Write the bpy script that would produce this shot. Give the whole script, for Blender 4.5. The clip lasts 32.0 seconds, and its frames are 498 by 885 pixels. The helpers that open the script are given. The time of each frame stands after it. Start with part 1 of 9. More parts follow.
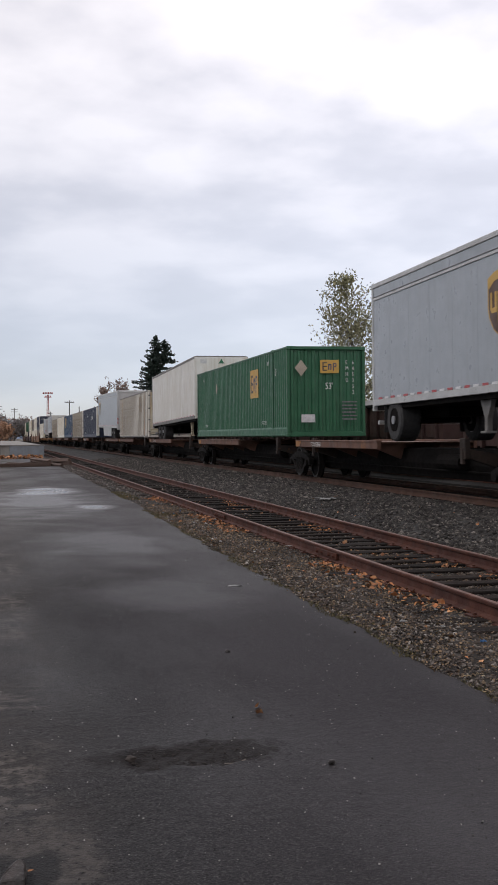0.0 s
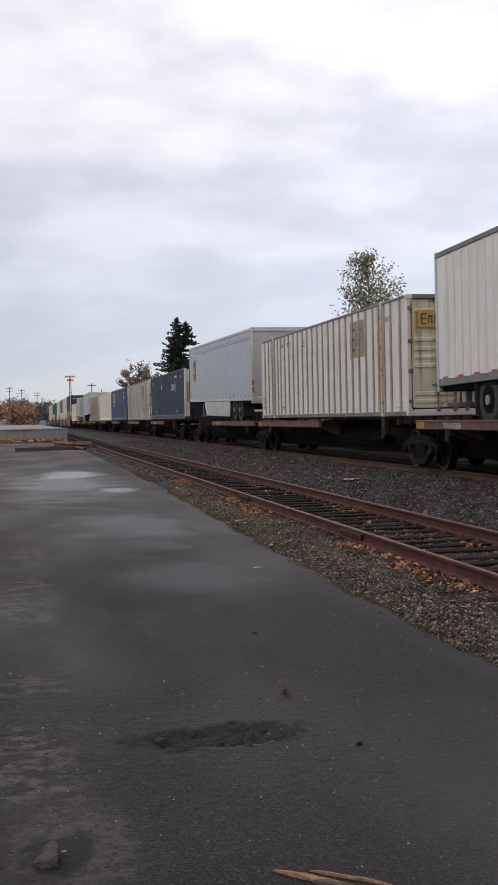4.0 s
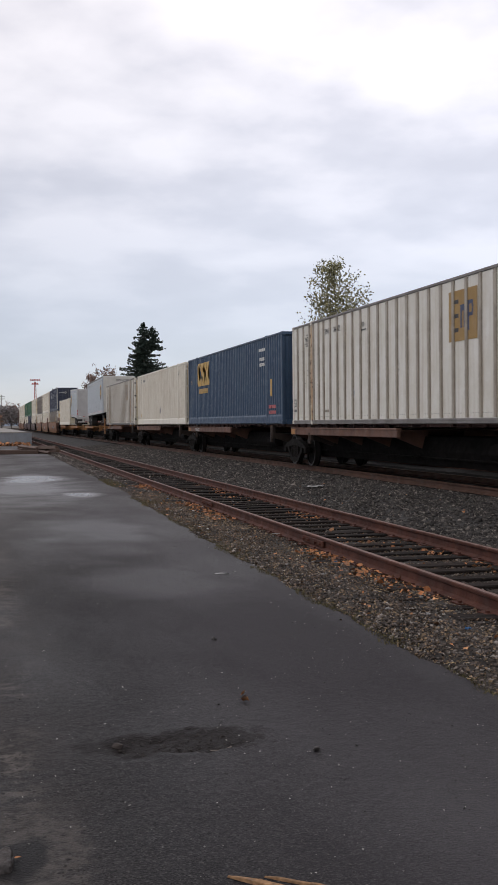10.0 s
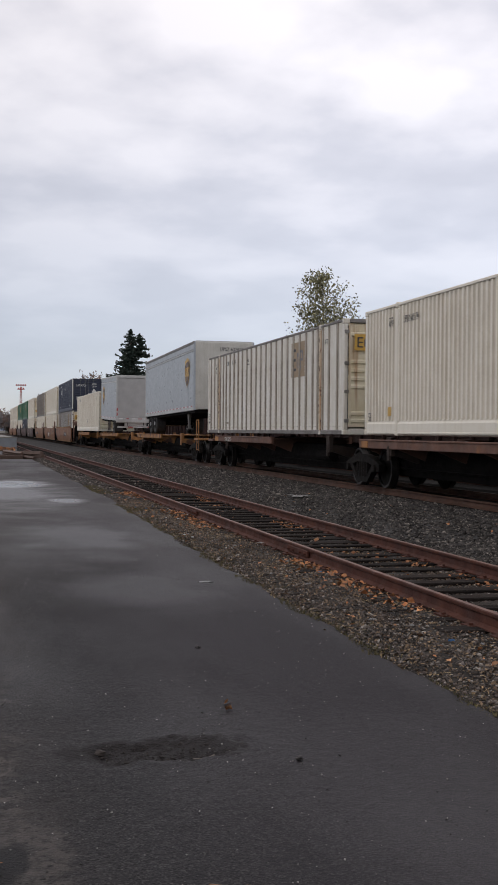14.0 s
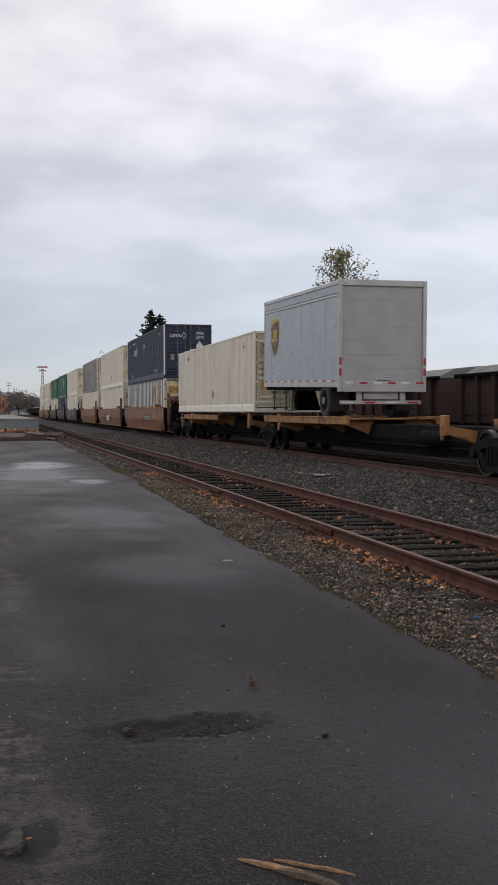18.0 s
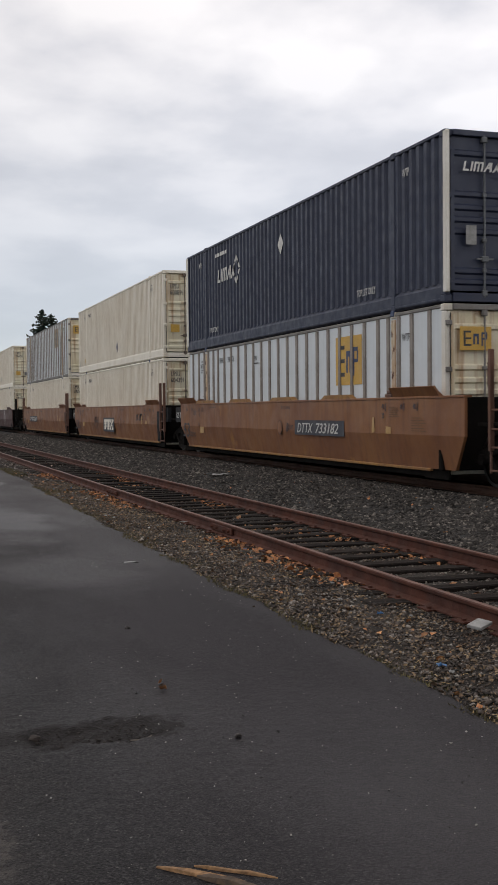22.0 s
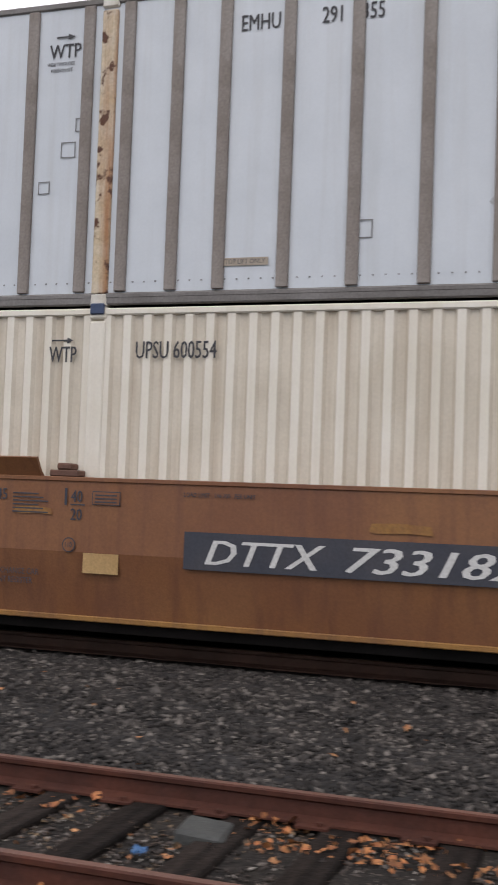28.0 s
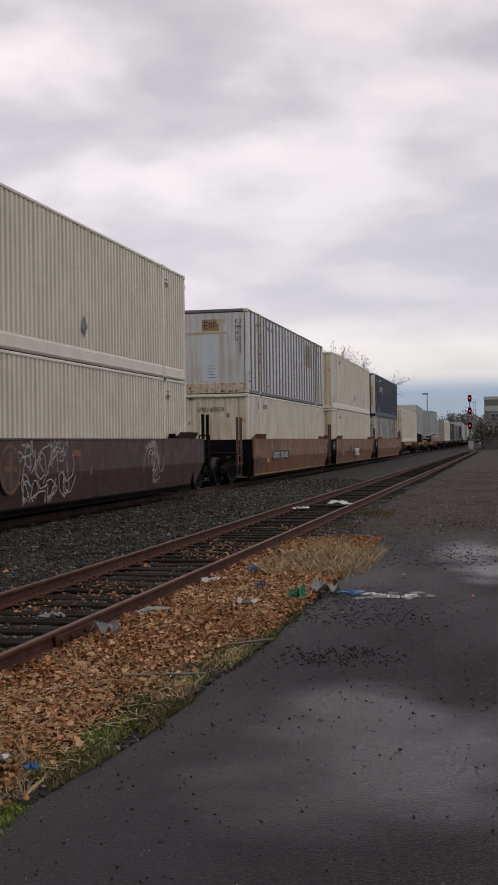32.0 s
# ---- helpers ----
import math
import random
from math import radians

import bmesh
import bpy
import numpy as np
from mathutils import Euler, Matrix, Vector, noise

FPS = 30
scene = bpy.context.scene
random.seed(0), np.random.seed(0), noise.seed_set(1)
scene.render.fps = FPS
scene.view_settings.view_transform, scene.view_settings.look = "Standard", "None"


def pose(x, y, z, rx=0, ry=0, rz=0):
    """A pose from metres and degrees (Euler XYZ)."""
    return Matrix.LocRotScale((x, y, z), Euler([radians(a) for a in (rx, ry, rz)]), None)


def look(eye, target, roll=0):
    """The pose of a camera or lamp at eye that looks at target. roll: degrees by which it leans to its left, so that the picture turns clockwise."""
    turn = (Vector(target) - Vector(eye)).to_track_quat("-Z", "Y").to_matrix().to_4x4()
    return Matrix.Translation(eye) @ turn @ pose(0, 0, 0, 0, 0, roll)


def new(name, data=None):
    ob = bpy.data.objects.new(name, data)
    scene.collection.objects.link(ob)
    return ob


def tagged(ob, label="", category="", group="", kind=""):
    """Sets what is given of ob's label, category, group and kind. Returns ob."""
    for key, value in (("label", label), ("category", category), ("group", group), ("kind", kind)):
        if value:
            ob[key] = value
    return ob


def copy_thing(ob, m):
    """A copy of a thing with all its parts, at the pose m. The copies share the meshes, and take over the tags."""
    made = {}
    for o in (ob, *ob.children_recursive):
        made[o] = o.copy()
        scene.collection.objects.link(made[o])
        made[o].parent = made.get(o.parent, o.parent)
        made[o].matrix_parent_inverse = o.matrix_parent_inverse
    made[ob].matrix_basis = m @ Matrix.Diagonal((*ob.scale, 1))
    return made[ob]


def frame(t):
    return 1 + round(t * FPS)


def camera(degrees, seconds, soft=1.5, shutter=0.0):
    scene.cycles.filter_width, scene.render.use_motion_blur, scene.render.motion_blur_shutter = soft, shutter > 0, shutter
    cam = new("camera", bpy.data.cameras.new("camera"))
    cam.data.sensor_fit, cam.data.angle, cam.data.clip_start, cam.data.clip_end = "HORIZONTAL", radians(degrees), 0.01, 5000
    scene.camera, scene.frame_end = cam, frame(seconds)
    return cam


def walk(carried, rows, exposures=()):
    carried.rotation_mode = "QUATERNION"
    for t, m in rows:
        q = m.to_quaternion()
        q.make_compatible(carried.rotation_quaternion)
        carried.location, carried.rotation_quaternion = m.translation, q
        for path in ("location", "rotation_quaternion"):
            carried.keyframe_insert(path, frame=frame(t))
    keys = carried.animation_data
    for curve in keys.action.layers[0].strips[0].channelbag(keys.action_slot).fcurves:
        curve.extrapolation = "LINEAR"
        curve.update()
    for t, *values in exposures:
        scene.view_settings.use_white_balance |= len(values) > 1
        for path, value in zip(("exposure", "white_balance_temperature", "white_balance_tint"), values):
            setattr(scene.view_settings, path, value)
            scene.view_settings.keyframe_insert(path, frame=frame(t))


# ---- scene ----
cam = camera(25.29, 32.0, soft=1.6, shutter=0.15)


def aim(x, y, z, yaw, pitch, roll):
    """Camera pose from a place, a heading (0 looks along +y, negative turns right), a tilt and a lean."""
    a, p = radians(yaw), radians(pitch)
    way = Vector((-math.sin(a) * math.cos(p), math.cos(a) * math.cos(p), math.sin(p)))
    return look((x, y, z), Vector((x, y, z)) + way, roll)


PATH = [
    (0, aim(-0.027, 0.042, 1.469, -12.76, -0.36, -0.53)),
    (0.5, aim(-0.042, 0.030, 1.481, -12.49, -0.50, -0.40)),
    (1, aim(-0.043, 0.034, 1.480, -12.24, -0.67, -0.53)),
    (1.5, aim(-0.043, 0.023, 1.482, -12.05, -0.88, -0.77)),
    (2, aim(-0.044, 0.030, 1.478, -11.83, -1.17, -0.80)),
    (2.5, aim(-0.041, 0.030, 1.477, -11.65, -1.34, -0.87)),
    (3, aim(-0.041, 0.017, 1.481, -11.60, -1.42, -1.06)),
    (3.5, aim(-0.043, 0.027, 1.484, -11.51, -1.38, -1.17)),
    (5.5, aim(-0.027, 0.010, 1.474, -12.06, -1.02, -1.53)),
    (6, aim(-0.022, 0.037, 1.471, -12.59, -0.77, -0.61)),
    (6.5, aim(-0.028, 0.016, 1.475, -12.95, -1.05, -0.31)),
    (7, aim(-0.024, 0.023, 1.475, -13.03, -1.01, -0.53)),
    (7.5, aim(-0.023, 0.031, 1.473, -12.97, -1.07, -0.46)),
    (8, aim(-0.020, 0.036, 1.472, -12.99, -0.79, -0.36)),
    (8.5, aim(-0.030, 0.015, 1.479, -13.06, -0.85, -0.28)),
    (9, aim(-0.028, 0.020, 1.472, -13.17, -1.06, -0.22)),
    (9.5, aim(-0.020, 0.024, 1.473, -13.32, -1.08, -0.51)),
    (10, aim(-0.022, 0.014, 1.481, -13.38, -1.03, -0.53)),
    (10.5, aim(-0.022, 0.021, 1.476, -13.65, -0.83, -0.29)),
    (11, aim(-0.026, 0.009, 1.481, -13.89, -0.85, 0.03)),
    (11.5, aim(-0.026, 0.010, 1.478, -13.91, -0.76, 0.33)),
    (12, aim(-0.027, 0.010, 1.482, -14.13, -0.63, 0.39)),
    (12.5, aim(-0.045, -0.004, 1.483, -13.97, -0.44, 0.66)),
    (13, aim(-0.043, -0.001, 1.479, -13.97, -0.60, 0.66)),
    (13.5, aim(-0.038, 0.003, 1.481, -14.11, -0.50, 0.54)),
    (15.5, aim(-0.038, 0.010, 1.476, -13.79, -1.28, 0.08)),
    (16, aim(-0.033, 0.017, 1.473, -13.67, -1.52, -0.04)),
    (16.5, aim(-0.034, 0.015, 1.473, -13.46, -1.56, -0.01)),
    (17, aim(-0.039, 0.009, 1.476, -13.10, -1.53, -0.07)),
    (17.5, aim(-0.045, -0.005, 1.480, -12.93, -1.57, -0.16)),
    (18, aim(-0.047, 0.002, 1.475, -13.03, -1.63, -0.12)),
    (18.5, aim(-0.050, -0.006, 1.481, -13.20, -1.70, -0.05)),
    (19, aim(-0.036, 0.016, 1.475, -13.26, -1.59, -0.19)),
    (19.5, aim(-0.036, 0.025, 1.474, -13.45, -1.71, -0.25)),
    (20, aim(-0.036, 0.028, 1.475, -13.75, -1.68, -0.24)),
    (20.5, aim(-0.042, 0.042, 1.472, -14.21, -1.61, -0.08)),
    (21, aim(-0.058, 0.062, 1.473, -15.98, -1.69, 0.50)),
    (21.5, aim(-0.101, 0.058, 1.472, -16.69, -2.02, 0.26)),
    (22, aim(-0.103, 0.096, 1.463, -18.52, -1.65, -0.50)),
    (22.5, aim(-0.092, 0.077, 1.476, -21.75, -1.10, 0.05)),
    (23, aim(-0.091, 0.055, 1.500, -23.20, 0.29, -0.21)),
    (23.5, aim(-0.062, 0.089, 1.480, -24.93, 1.10, 0.05)),
    (24, aim(-0.054, 0.092, 1.478, -26.05, 0.85, 0.50)),
    (24.5, aim(-0.038, 0.073, 1.481, -27.01, 1.15, 0.37)),
    (25, aim(-0.015, 0.089, 1.467, -30.11, 1.60, 0.35)),
    (25.5, aim(0.005, 0.067, 1.473, -32.36, 0.61, 0.34)),
    (27.5, aim(-0.241, 0.562, 1.578, -53.60, 1.94, 1.64)),
    (27.6, aim(-0.205, 0.582, 1.550, -57.06, 2.37, 2.02)),
    (27.8, aim(-0.174, 0.556, 1.542, -64.30, 2.28, 1.82)),
    (28, aim(-0.141, 0.438, 1.570, -71.52, 2.74, 2.08)),
    (28.2, aim(-0.091, 0.285, 1.528, -80.94, 2.24, 2.55)),
    (28.4, aim(-0.014, 0.213, 1.503, -92.46, 2.24, 3.93)),
    (28.6, aim(-0.041, 0.150, 1.500, -104.96, 2.68, 3.08)),
    (28.8, aim(-0.019, 0.151, 1.567, -117.17, 1.58, 3.82)),
    (29, aim(0.009, 0.096, 1.505, -128.61, 1.82, 2.57)),
    (29.2, aim(0.069, 0.172, 1.494, -139.41, 1.70, 1.79)),
    (29.4, aim(0.135, 0.224, 1.477, -146.33, 1.42, -0.18)),
    (29.6, aim(0.169, 0.245, 1.513, -153.38, 2.12, -1.88)),
    (29.8, aim(0.208, 0.303, 1.524, -159.10, 1.00, -1.24)),
    (30, aim(0.261, 0.272, 1.517, -162.50, 0.04, -0.76)),
    (30.4, aim(0.279, 0.234, 1.549, -163.78, -0.45, -0.46)),
    (30.5, aim(0.269, 0.218, 1.550, -163.91, 0.61, -1.32)),
    (31, aim(0.336, 0.137, 1.562, -165.91, 1.29, 0.45)),
    (31.5, aim(0.430, 0.091, 1.567, -166.57, 0.56, -1.04)),
    (32, aim(0.495, 0.057, 1.559, -167.10, -0.01, -0.71)),
]
walk(cam, PATH, exposures=[(0, -0.26, 6820, 16), (12, -0.30, 6820, 16), (13, -0.37, 6820, 16), (17, -0.40, 6820, 15), (20.5, -0.40, 6850, 15), (22, -0.40, 7050, 13), (24, -0.70, 7000, 14), (25, -0.80, 6900, 16), (26.5, -0.2, 6800, 16), (27.5, 0.14, 6750, 16), (28.4, 0.3, 6750, 16), (29, 0.53, 6850, 16), (29.5, 0.3, 6900, 16), (30, -0.40, 6950, 17), (31, -0.76, 7000, 17), (32, -0.76, 6950, 17)])

# ---- world and light ----
world = bpy.data.worlds.new("overcast")
world.use_nodes = True
scene.world = world


def build_world():
    nt = world.node_tree
    nt.nodes.clear()
    N = nt.nodes.new
    link = nt.links.new
    out = N("ShaderNodeOutputWorld")
    add = N("ShaderNodeAddShader")
    b1, b2 = N("ShaderNodeBackground"), N("ShaderNodeBackground")
    sky = N("ShaderNodeTexSky")
    sky.sky_type, sky.sun_disc = "NISHITA", False
    sky.sun_elevation, sky.sun_rotation = radians(38), radians(60)
    sky.air_density, sky.dust_density, sky.ozone_density = 0.7, 0.3, 1.0
    b1.inputs["Strength"].default_value = 0.05
    link(sky.outputs[0], b1.inputs[0])
    tc = N("ShaderNodeTexCoord")
    sep = N("ShaderNodeSeparateXYZ")
    link(tc.outputs["Generated"], sep.inputs[0])
    # cloud deck: direction divided by its height, so that cloud bands narrow towards the horizon
    zz = N("ShaderNodeMath"); zz.operation = "MAXIMUM"; zz.inputs[1].default_value = 0.0
    link(sep.outputs[2], zz.inputs[0])
    za = N("ShaderNodeMath"); za.operation = "ADD"; za.inputs[1].default_value = 0.22
    link(zz.outputs[0], za.inputs[0])
    div = N("ShaderNodeVectorMath"); div.operation = "DIVIDE"
    comb = N("ShaderNodeCombineXYZ")
    for i in range(3):
        link(za.outputs[0], comb.inputs[i])
    link(tc.outputs["Generated"], div.inputs[0]); link(comb.outputs[0], div.inputs[1])
    n1 = N("ShaderNodeTexNoise"); n1.inputs["Scale"].default_value = 2.9; n1.inputs["Detail"].default_value = 6.0
    n1.inputs["Roughness"].default_value = 0.46; n1.inputs["Distortion"].default_value = 0.0
    drift = N("ShaderNodeVectorMath"); drift.operation = "ADD"; drift.inputs[1].default_value = (3.1, 0.4, 1.7)
    link(div.outputs[0], drift.inputs[0])
    link(drift.outputs[0], n1.inputs[0])
    r1 = N("ShaderNodeValToRGB")
    e = r1.color_ramp.elements
    e[0].position, e[0].color = 0.36, (0.70, 0.71, 0.73, 1)
    e[1].position, e[1].color = 0.64, (1.18, 1.175, 1.165, 1)
    k = e.new(0.45); k.color = (0.81, 0.82, 0.84, 1)
    k = e.new(0.53); k.color = (0.99, 0.99, 0.995, 1)
    link(n1.outputs["Fac"], r1.inputs[0])
    r2 = N("ShaderNodeValToRGB")
    e = r2.color_ramp.elements
    e[0].position, e[0].color = 0.0, (0.44, 0.485, 0.565, 1)
    e[1].position, e[1].color = 1.0, (1.0, 1.0, 1.0, 1)
    for pos, c in ((0.05, (0.50, 0.55, 0.64, 1)), (0.13, (0.71, 0.74, 0.785, 1)), (0.22, (0.88, 0.895, 0.915, 1)), (0.36, (1.03, 1.03, 1.03, 1))):
        k = e.new(pos); k.color = c
    link(zz.outputs[0], r2.inputs[0])
    # behind the lane the deck breaks above a strip of blue
    r3 = N("ShaderNodeValToRGB")
    e = r3.color_ramp.elements
    e[0].position, e[0].color = 0.0, (0.36, 0.44, 0.56, 1)
    e[1].position, e[1].color = 1.0, (1.0, 1.0, 1.0, 1)
    for pos, c in ((0.014, (0.27, 0.39, 0.60, 1)), (0.044, (0.36, 0.49, 0.72, 1)), (0.058, (1.15, 1.13, 1.12, 1)), (0.085, (1.30, 1.28, 1.25, 1)), (0.12, (1.10, 1.10, 1.12, 1)), (0.25, (1.26, 1.26, 1.27, 1)), (0.6, (1.1, 1.1, 1.1, 1))):
        k = e.new(pos); k.color = c
    link(zz.outputs[0], r3.inputs[0])
    back = N("ShaderNodeMapRange")
    back.inputs[1].default_value, back.inputs[2].default_value = 0.1, -0.6
    link(sep.outputs[1], back.inputs[0])
    rim = N("ShaderNodeMix"); rim.data_type = "RGBA"
    link(back.outputs[0], rim.inputs[0]); link(r2.outputs[0], rim.inputs[6]); link(r3.outputs[0], rim.inputs[7])
    mul = N("ShaderNodeMix"); mul.data_type = "RGBA"; mul.blend_type = "MULTIPLY"; mul.inputs[0].default_value = 1.0
    # low over the horizon the cloud bands melt into one another
    melt = N("ShaderNodeMapRange")
    melt.inputs[1].default_value, melt.inputs[2].default_value, melt.inputs[3].default_value, melt.inputs[4].default_value = 0.06, 0.30, 0.25, 1.0
    link(sep.outputs[2], melt.inputs[0])
    soft_deck = N("ShaderNodeMix"); soft_deck.data_type = "RGBA"; soft_deck.inputs[6].default_value = (1.0, 1.0, 1.0, 1)
    link(melt.outputs[0], soft_deck.inputs[0]); link(r1.outputs[0], soft_deck.inputs[7])
    link(soft_deck.outputs[2], mul.inputs[6]); link(rim.outputs[2], mul.inputs[7])
    # the deck grows brighter overhead, as overcast skies do
    up = N("ShaderNodeMapRange")
    up.inputs[1].default_value, up.inputs[2].default_value, up.inputs[3].default_value, up.inputs[4].default_value = 0.3, 1.0, 1.0, 1.15
    link(sep.outputs[2], up.inputs[0])
    # the deck is thicker on the far side of the lane
    west = N("ShaderNodeMapRange")
    west.inputs[1].default_value, west.inputs[2].default_value, west.inputs[3].default_value, west.inputs[4].default_value = -0.05, 0.3, 0.84, 1.0
    link(sep.outputs[0], west.inputs[0])
    both = N("ShaderNodeMath"); both.operation = "MULTIPLY"
    link(up.outputs[0], both.inputs[0]); link(west.outputs[0], both.inputs[1])
    link(mul.outputs[2], b2.inputs[0]); link(both.outputs[0], b2.inputs[1])
    link(b1.outputs[0], add.inputs[0]); link(b2.outputs[0], add.inputs[1]); link(add.outputs[0], out.inputs[0])


build_world()
sun = new("sun", bpy.data.lights.new("sun", "SUN"))
sun.data.energy, sun.data.angle, sun.data.color = 0.7, radians(40), (1.0, 0.97, 0.93)
sun.matrix_world = look((0, 0, 30), (22, -6, 0))

# ---- materials ----
MATS = {}


def surf(name, col, col2=None, scale=2.0, fine=45.0, grain=0.12, rough=0.6, bump=0.15, bscale=60.0, metal=0.0, streak=None, spots=None, vary=0.0, island=0.0, spec=0.5, stretch=None, pale=None):
    """A procedural surface: two colours mixed at one scale, a finer grain, run-down streaks (colour, amount), patches (colour, threshold, scale), and variation from piece to piece."""
    if name in MATS:
        return MATS[name]
    m = bpy.data.materials.new(name)
    m.use_nodes = True
    nt = m.node_tree
    N, link = nt.nodes.new, nt.links.new
    b = nt.nodes["Principled BSDF"]
    tc = N("ShaderNodeTexCoord")
    geo = N("ShaderNodeNewGeometry")
    info = N("ShaderNodeObjectInfo")

    def noise_at(s, detail=3.0, mapping=None):
        n = N("ShaderNodeTexNoise")
        n.inputs["Scale"].default_value, n.inputs["Detail"].default_value = s, detail
        if mapping:
            mp = N("ShaderNodeMapping")
            mp.inputs["Scale"].default_value = mapping
            link(tc.outputs["Object"], mp.inputs[0]); link(mp.outputs[0], n.inputs[0])
        else:
            link(tc.outputs["Object"], n.inputs[0])
        return n.outputs["Fac"]

    def ranged(src, a, bb, c, d):
        r = N("ShaderNodeMapRange")
        for i, v in enumerate((a, bb, c, d)):
            r.inputs[i + 1].default_value = v
        link(src, r.inputs[0])
        return r.outputs[0]

    def mix(f, a, bb, mode="MIX"):
        x = N("ShaderNodeMix"); x.data_type = "RGBA"; x.blend_type = mode
        for sock, v in ((0, f), (6, a), (7, bb)):
            if isinstance(v, (int, float)):
                x.inputs[sock].default_value = v
            elif isinstance(v, tuple):
                x.inputs[sock].default_value = (*v, 1)
            else:
                link(v, x.inputs[sock])
        return x.outputs[2]

    c = mix(ranged(noise_at(scale, 4.0, stretch), 0.36, 0.64, 0, 1), tuple(col), tuple(col2 or [v * 0.8 for v in col]))
    if streak:
        c = mix(ranged(noise_at(1.0, 4.0, (9.0, 9.0, 0.45)), 0.48, 0.75, 0, streak[1]), c, tuple(streak[0]))
    if spots:
        c = mix(ranged(noise_at(spots[2], 6.0), spots[1], spots[1] + 0.08, 0, 1), c, tuple(spots[0]))
    if pale:
        c = mix(ranged(geo.outputs["Random Per Island"], pale[1], 0.99, 0, 1), c, tuple(pale[0]))
    g = ranged(noise_at(fine, 2.0), 0.3, 0.7, 1 - grain, 1 + grain)
    hsv = N("ShaderNodeHueSaturation")
    link(c, hsv.inputs["Color"])
    val = g
    for on, src in ((vary, info.outputs["Random"]), (island, geo.outputs["Random Per Island"])):
        if on:
            mm = N("ShaderNodeMath"); mm.operation = "MULTIPLY"
            link(val, mm.inputs[0]); link(ranged(src, 0, 1, 1 - on, 1 + on), mm.inputs[1])
            val = mm.outputs[0]
    link(val, hsv.inputs["Value"])
    link(hsv.outputs[0], b.inputs["Base Color"])
    b.inputs["Metallic"].default_value = metal
    b.inputs["Specular IOR Level"].default_value = spec
    link(ranged(noise_at(scale * 2.3, 3.0), 0.3, 0.7, max(0.05, rough - 0.13), min(1, rough + 0.13)), b.inputs["Roughness"])
    if bump:
        bp = N("ShaderNodeBump")
        bp.inputs["Strength"].default_value, bp.inputs["Distance"].default_value = bump, 0.02
        link(noise_at(bscale, 3.0), bp.inputs["Height"]); link(bp.outputs[0], b.inputs["Normal"])
    MATS[name] = m
    return m


RUST = (0.16, 0.065, 0.03)
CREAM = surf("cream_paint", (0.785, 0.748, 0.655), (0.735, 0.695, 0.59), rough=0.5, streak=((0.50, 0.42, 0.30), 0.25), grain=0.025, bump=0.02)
CREAMFOLD = surf("dirty_shaded_cream_fold", (0.67, 0.615, 0.51), (0.59, 0.535, 0.435), rough=0.6, streak=((0.40, 0.31, 0.21), 0.5), grain=0.04, bump=0.03)
WHITE = surf("white_panel_paint", (0.62, 0.665, 0.70), (0.575, 0.62, 0.655), rough=0.42, streak=((0.46, 0.47, 0.46), 0.3), grain=0.015, bump=0.015)
OFFWHITE = surf("weathered_white_paint", (0.73, 0.715, 0.665), (0.65, 0.625, 0.555), rough=0.55, streak=((0.42, 0.34, 0.24), 0.45), grain=0.06, bump=0.05)
POSTM = surf("weathered_aluminium_post", (0.27, 0.24, 0.215), (0.215, 0.185, 0.16), rough=0.6, streak=((0.15, 0.12, 0.10), 0.45), scale=5)
RUSTPOST = surf("rusting_cream_post", (0.62, 0.55, 0.43), (0.56, 0.46, 0.31), rough=0.65, spots=((0.10, 0.04, 0.02), 0.555, 9.0), streak=((0.34, 0.14, 0.045), 1.0), scale=4)
ENDWHITE = surf("rust_streaked_white_end", (0.62, 0.635, 0.63), (0.57, 0.575, 0.56), rough=0.5, streak=((0.40, 0.27, 0.15), 0.75), grain=0.03, bump=0.02)
RUSTDOOR = surf("rust_stained_cream_door", (0.74, 0.70, 0.56), (0.66, 0.59, 0.42), rough=0.55, spots=((0.24, 0.11, 0.045), 0.64, 2.1), streak=((0.36, 0.19, 0.075), 0.9), grain=0.05, bump=0.04)
DOORGEAR = surf("brown_door_gear", (0.16, 0.12, 0.09), (0.10, 0.075, 0.06), rough=0.65, scale=6, grain=0.12)
TOUCHUP = surf("ochre_touch_up_paint", (0.30, 0.15, 0.035), (0.24, 0.11, 0.034), scale=9, rough=0.6, bump=0.02)
TANPATCH = surf("tan_patch_paint", (0.46, 0.30, 0.13), (0.40, 0.25, 0.10), rough=0.6, bump=0)
NAVY = surf("navy_paint", (0.0125, 0.0185, 0.044), (0.017, 0.025, 0.054), rough=0.5, streak=((0.035, 0.042, 0.065), 0.16), grain=0.06, bump=0.05)
BLUE = surf("blue_paint", (0.019, 0.048, 0.098), (0.026, 0.062, 0.115), rough=0.5, streak=((0.07, 0.09, 0.12), 0.3), grain=0.06, bump=0.05)
GREEN = surf("green_paint", (0.012, 0.095, 0.042), (0.018, 0.115, 0.052), rough=0.48, streak=((0.05, 0.09, 0.05), 0.3), grain=0.06, bump=0.05)
SILVER = surf("silver_trailer_skin", (0.345, 0.378, 0.41), (0.31, 0.342, 0.372), rough=0.38, streak=((0.27, 0.285, 0.30), 0.4), grain=0.05, bump=0.03)
DOORGREY = surf("grey_door_panel", (0.41, 0.405, 0.395), (0.36, 0.355, 0.345), rough=0.45, grain=0.05, bump=0.04)
TWHITE = surf("dirty_white_trailer_skin", (0.73, 0.72, 0.68), (0.66, 0.645, 0.59), rough=0.5, streak=((0.46, 0.38, 0.27), 0.5), grain=0.05, bump=0.04)
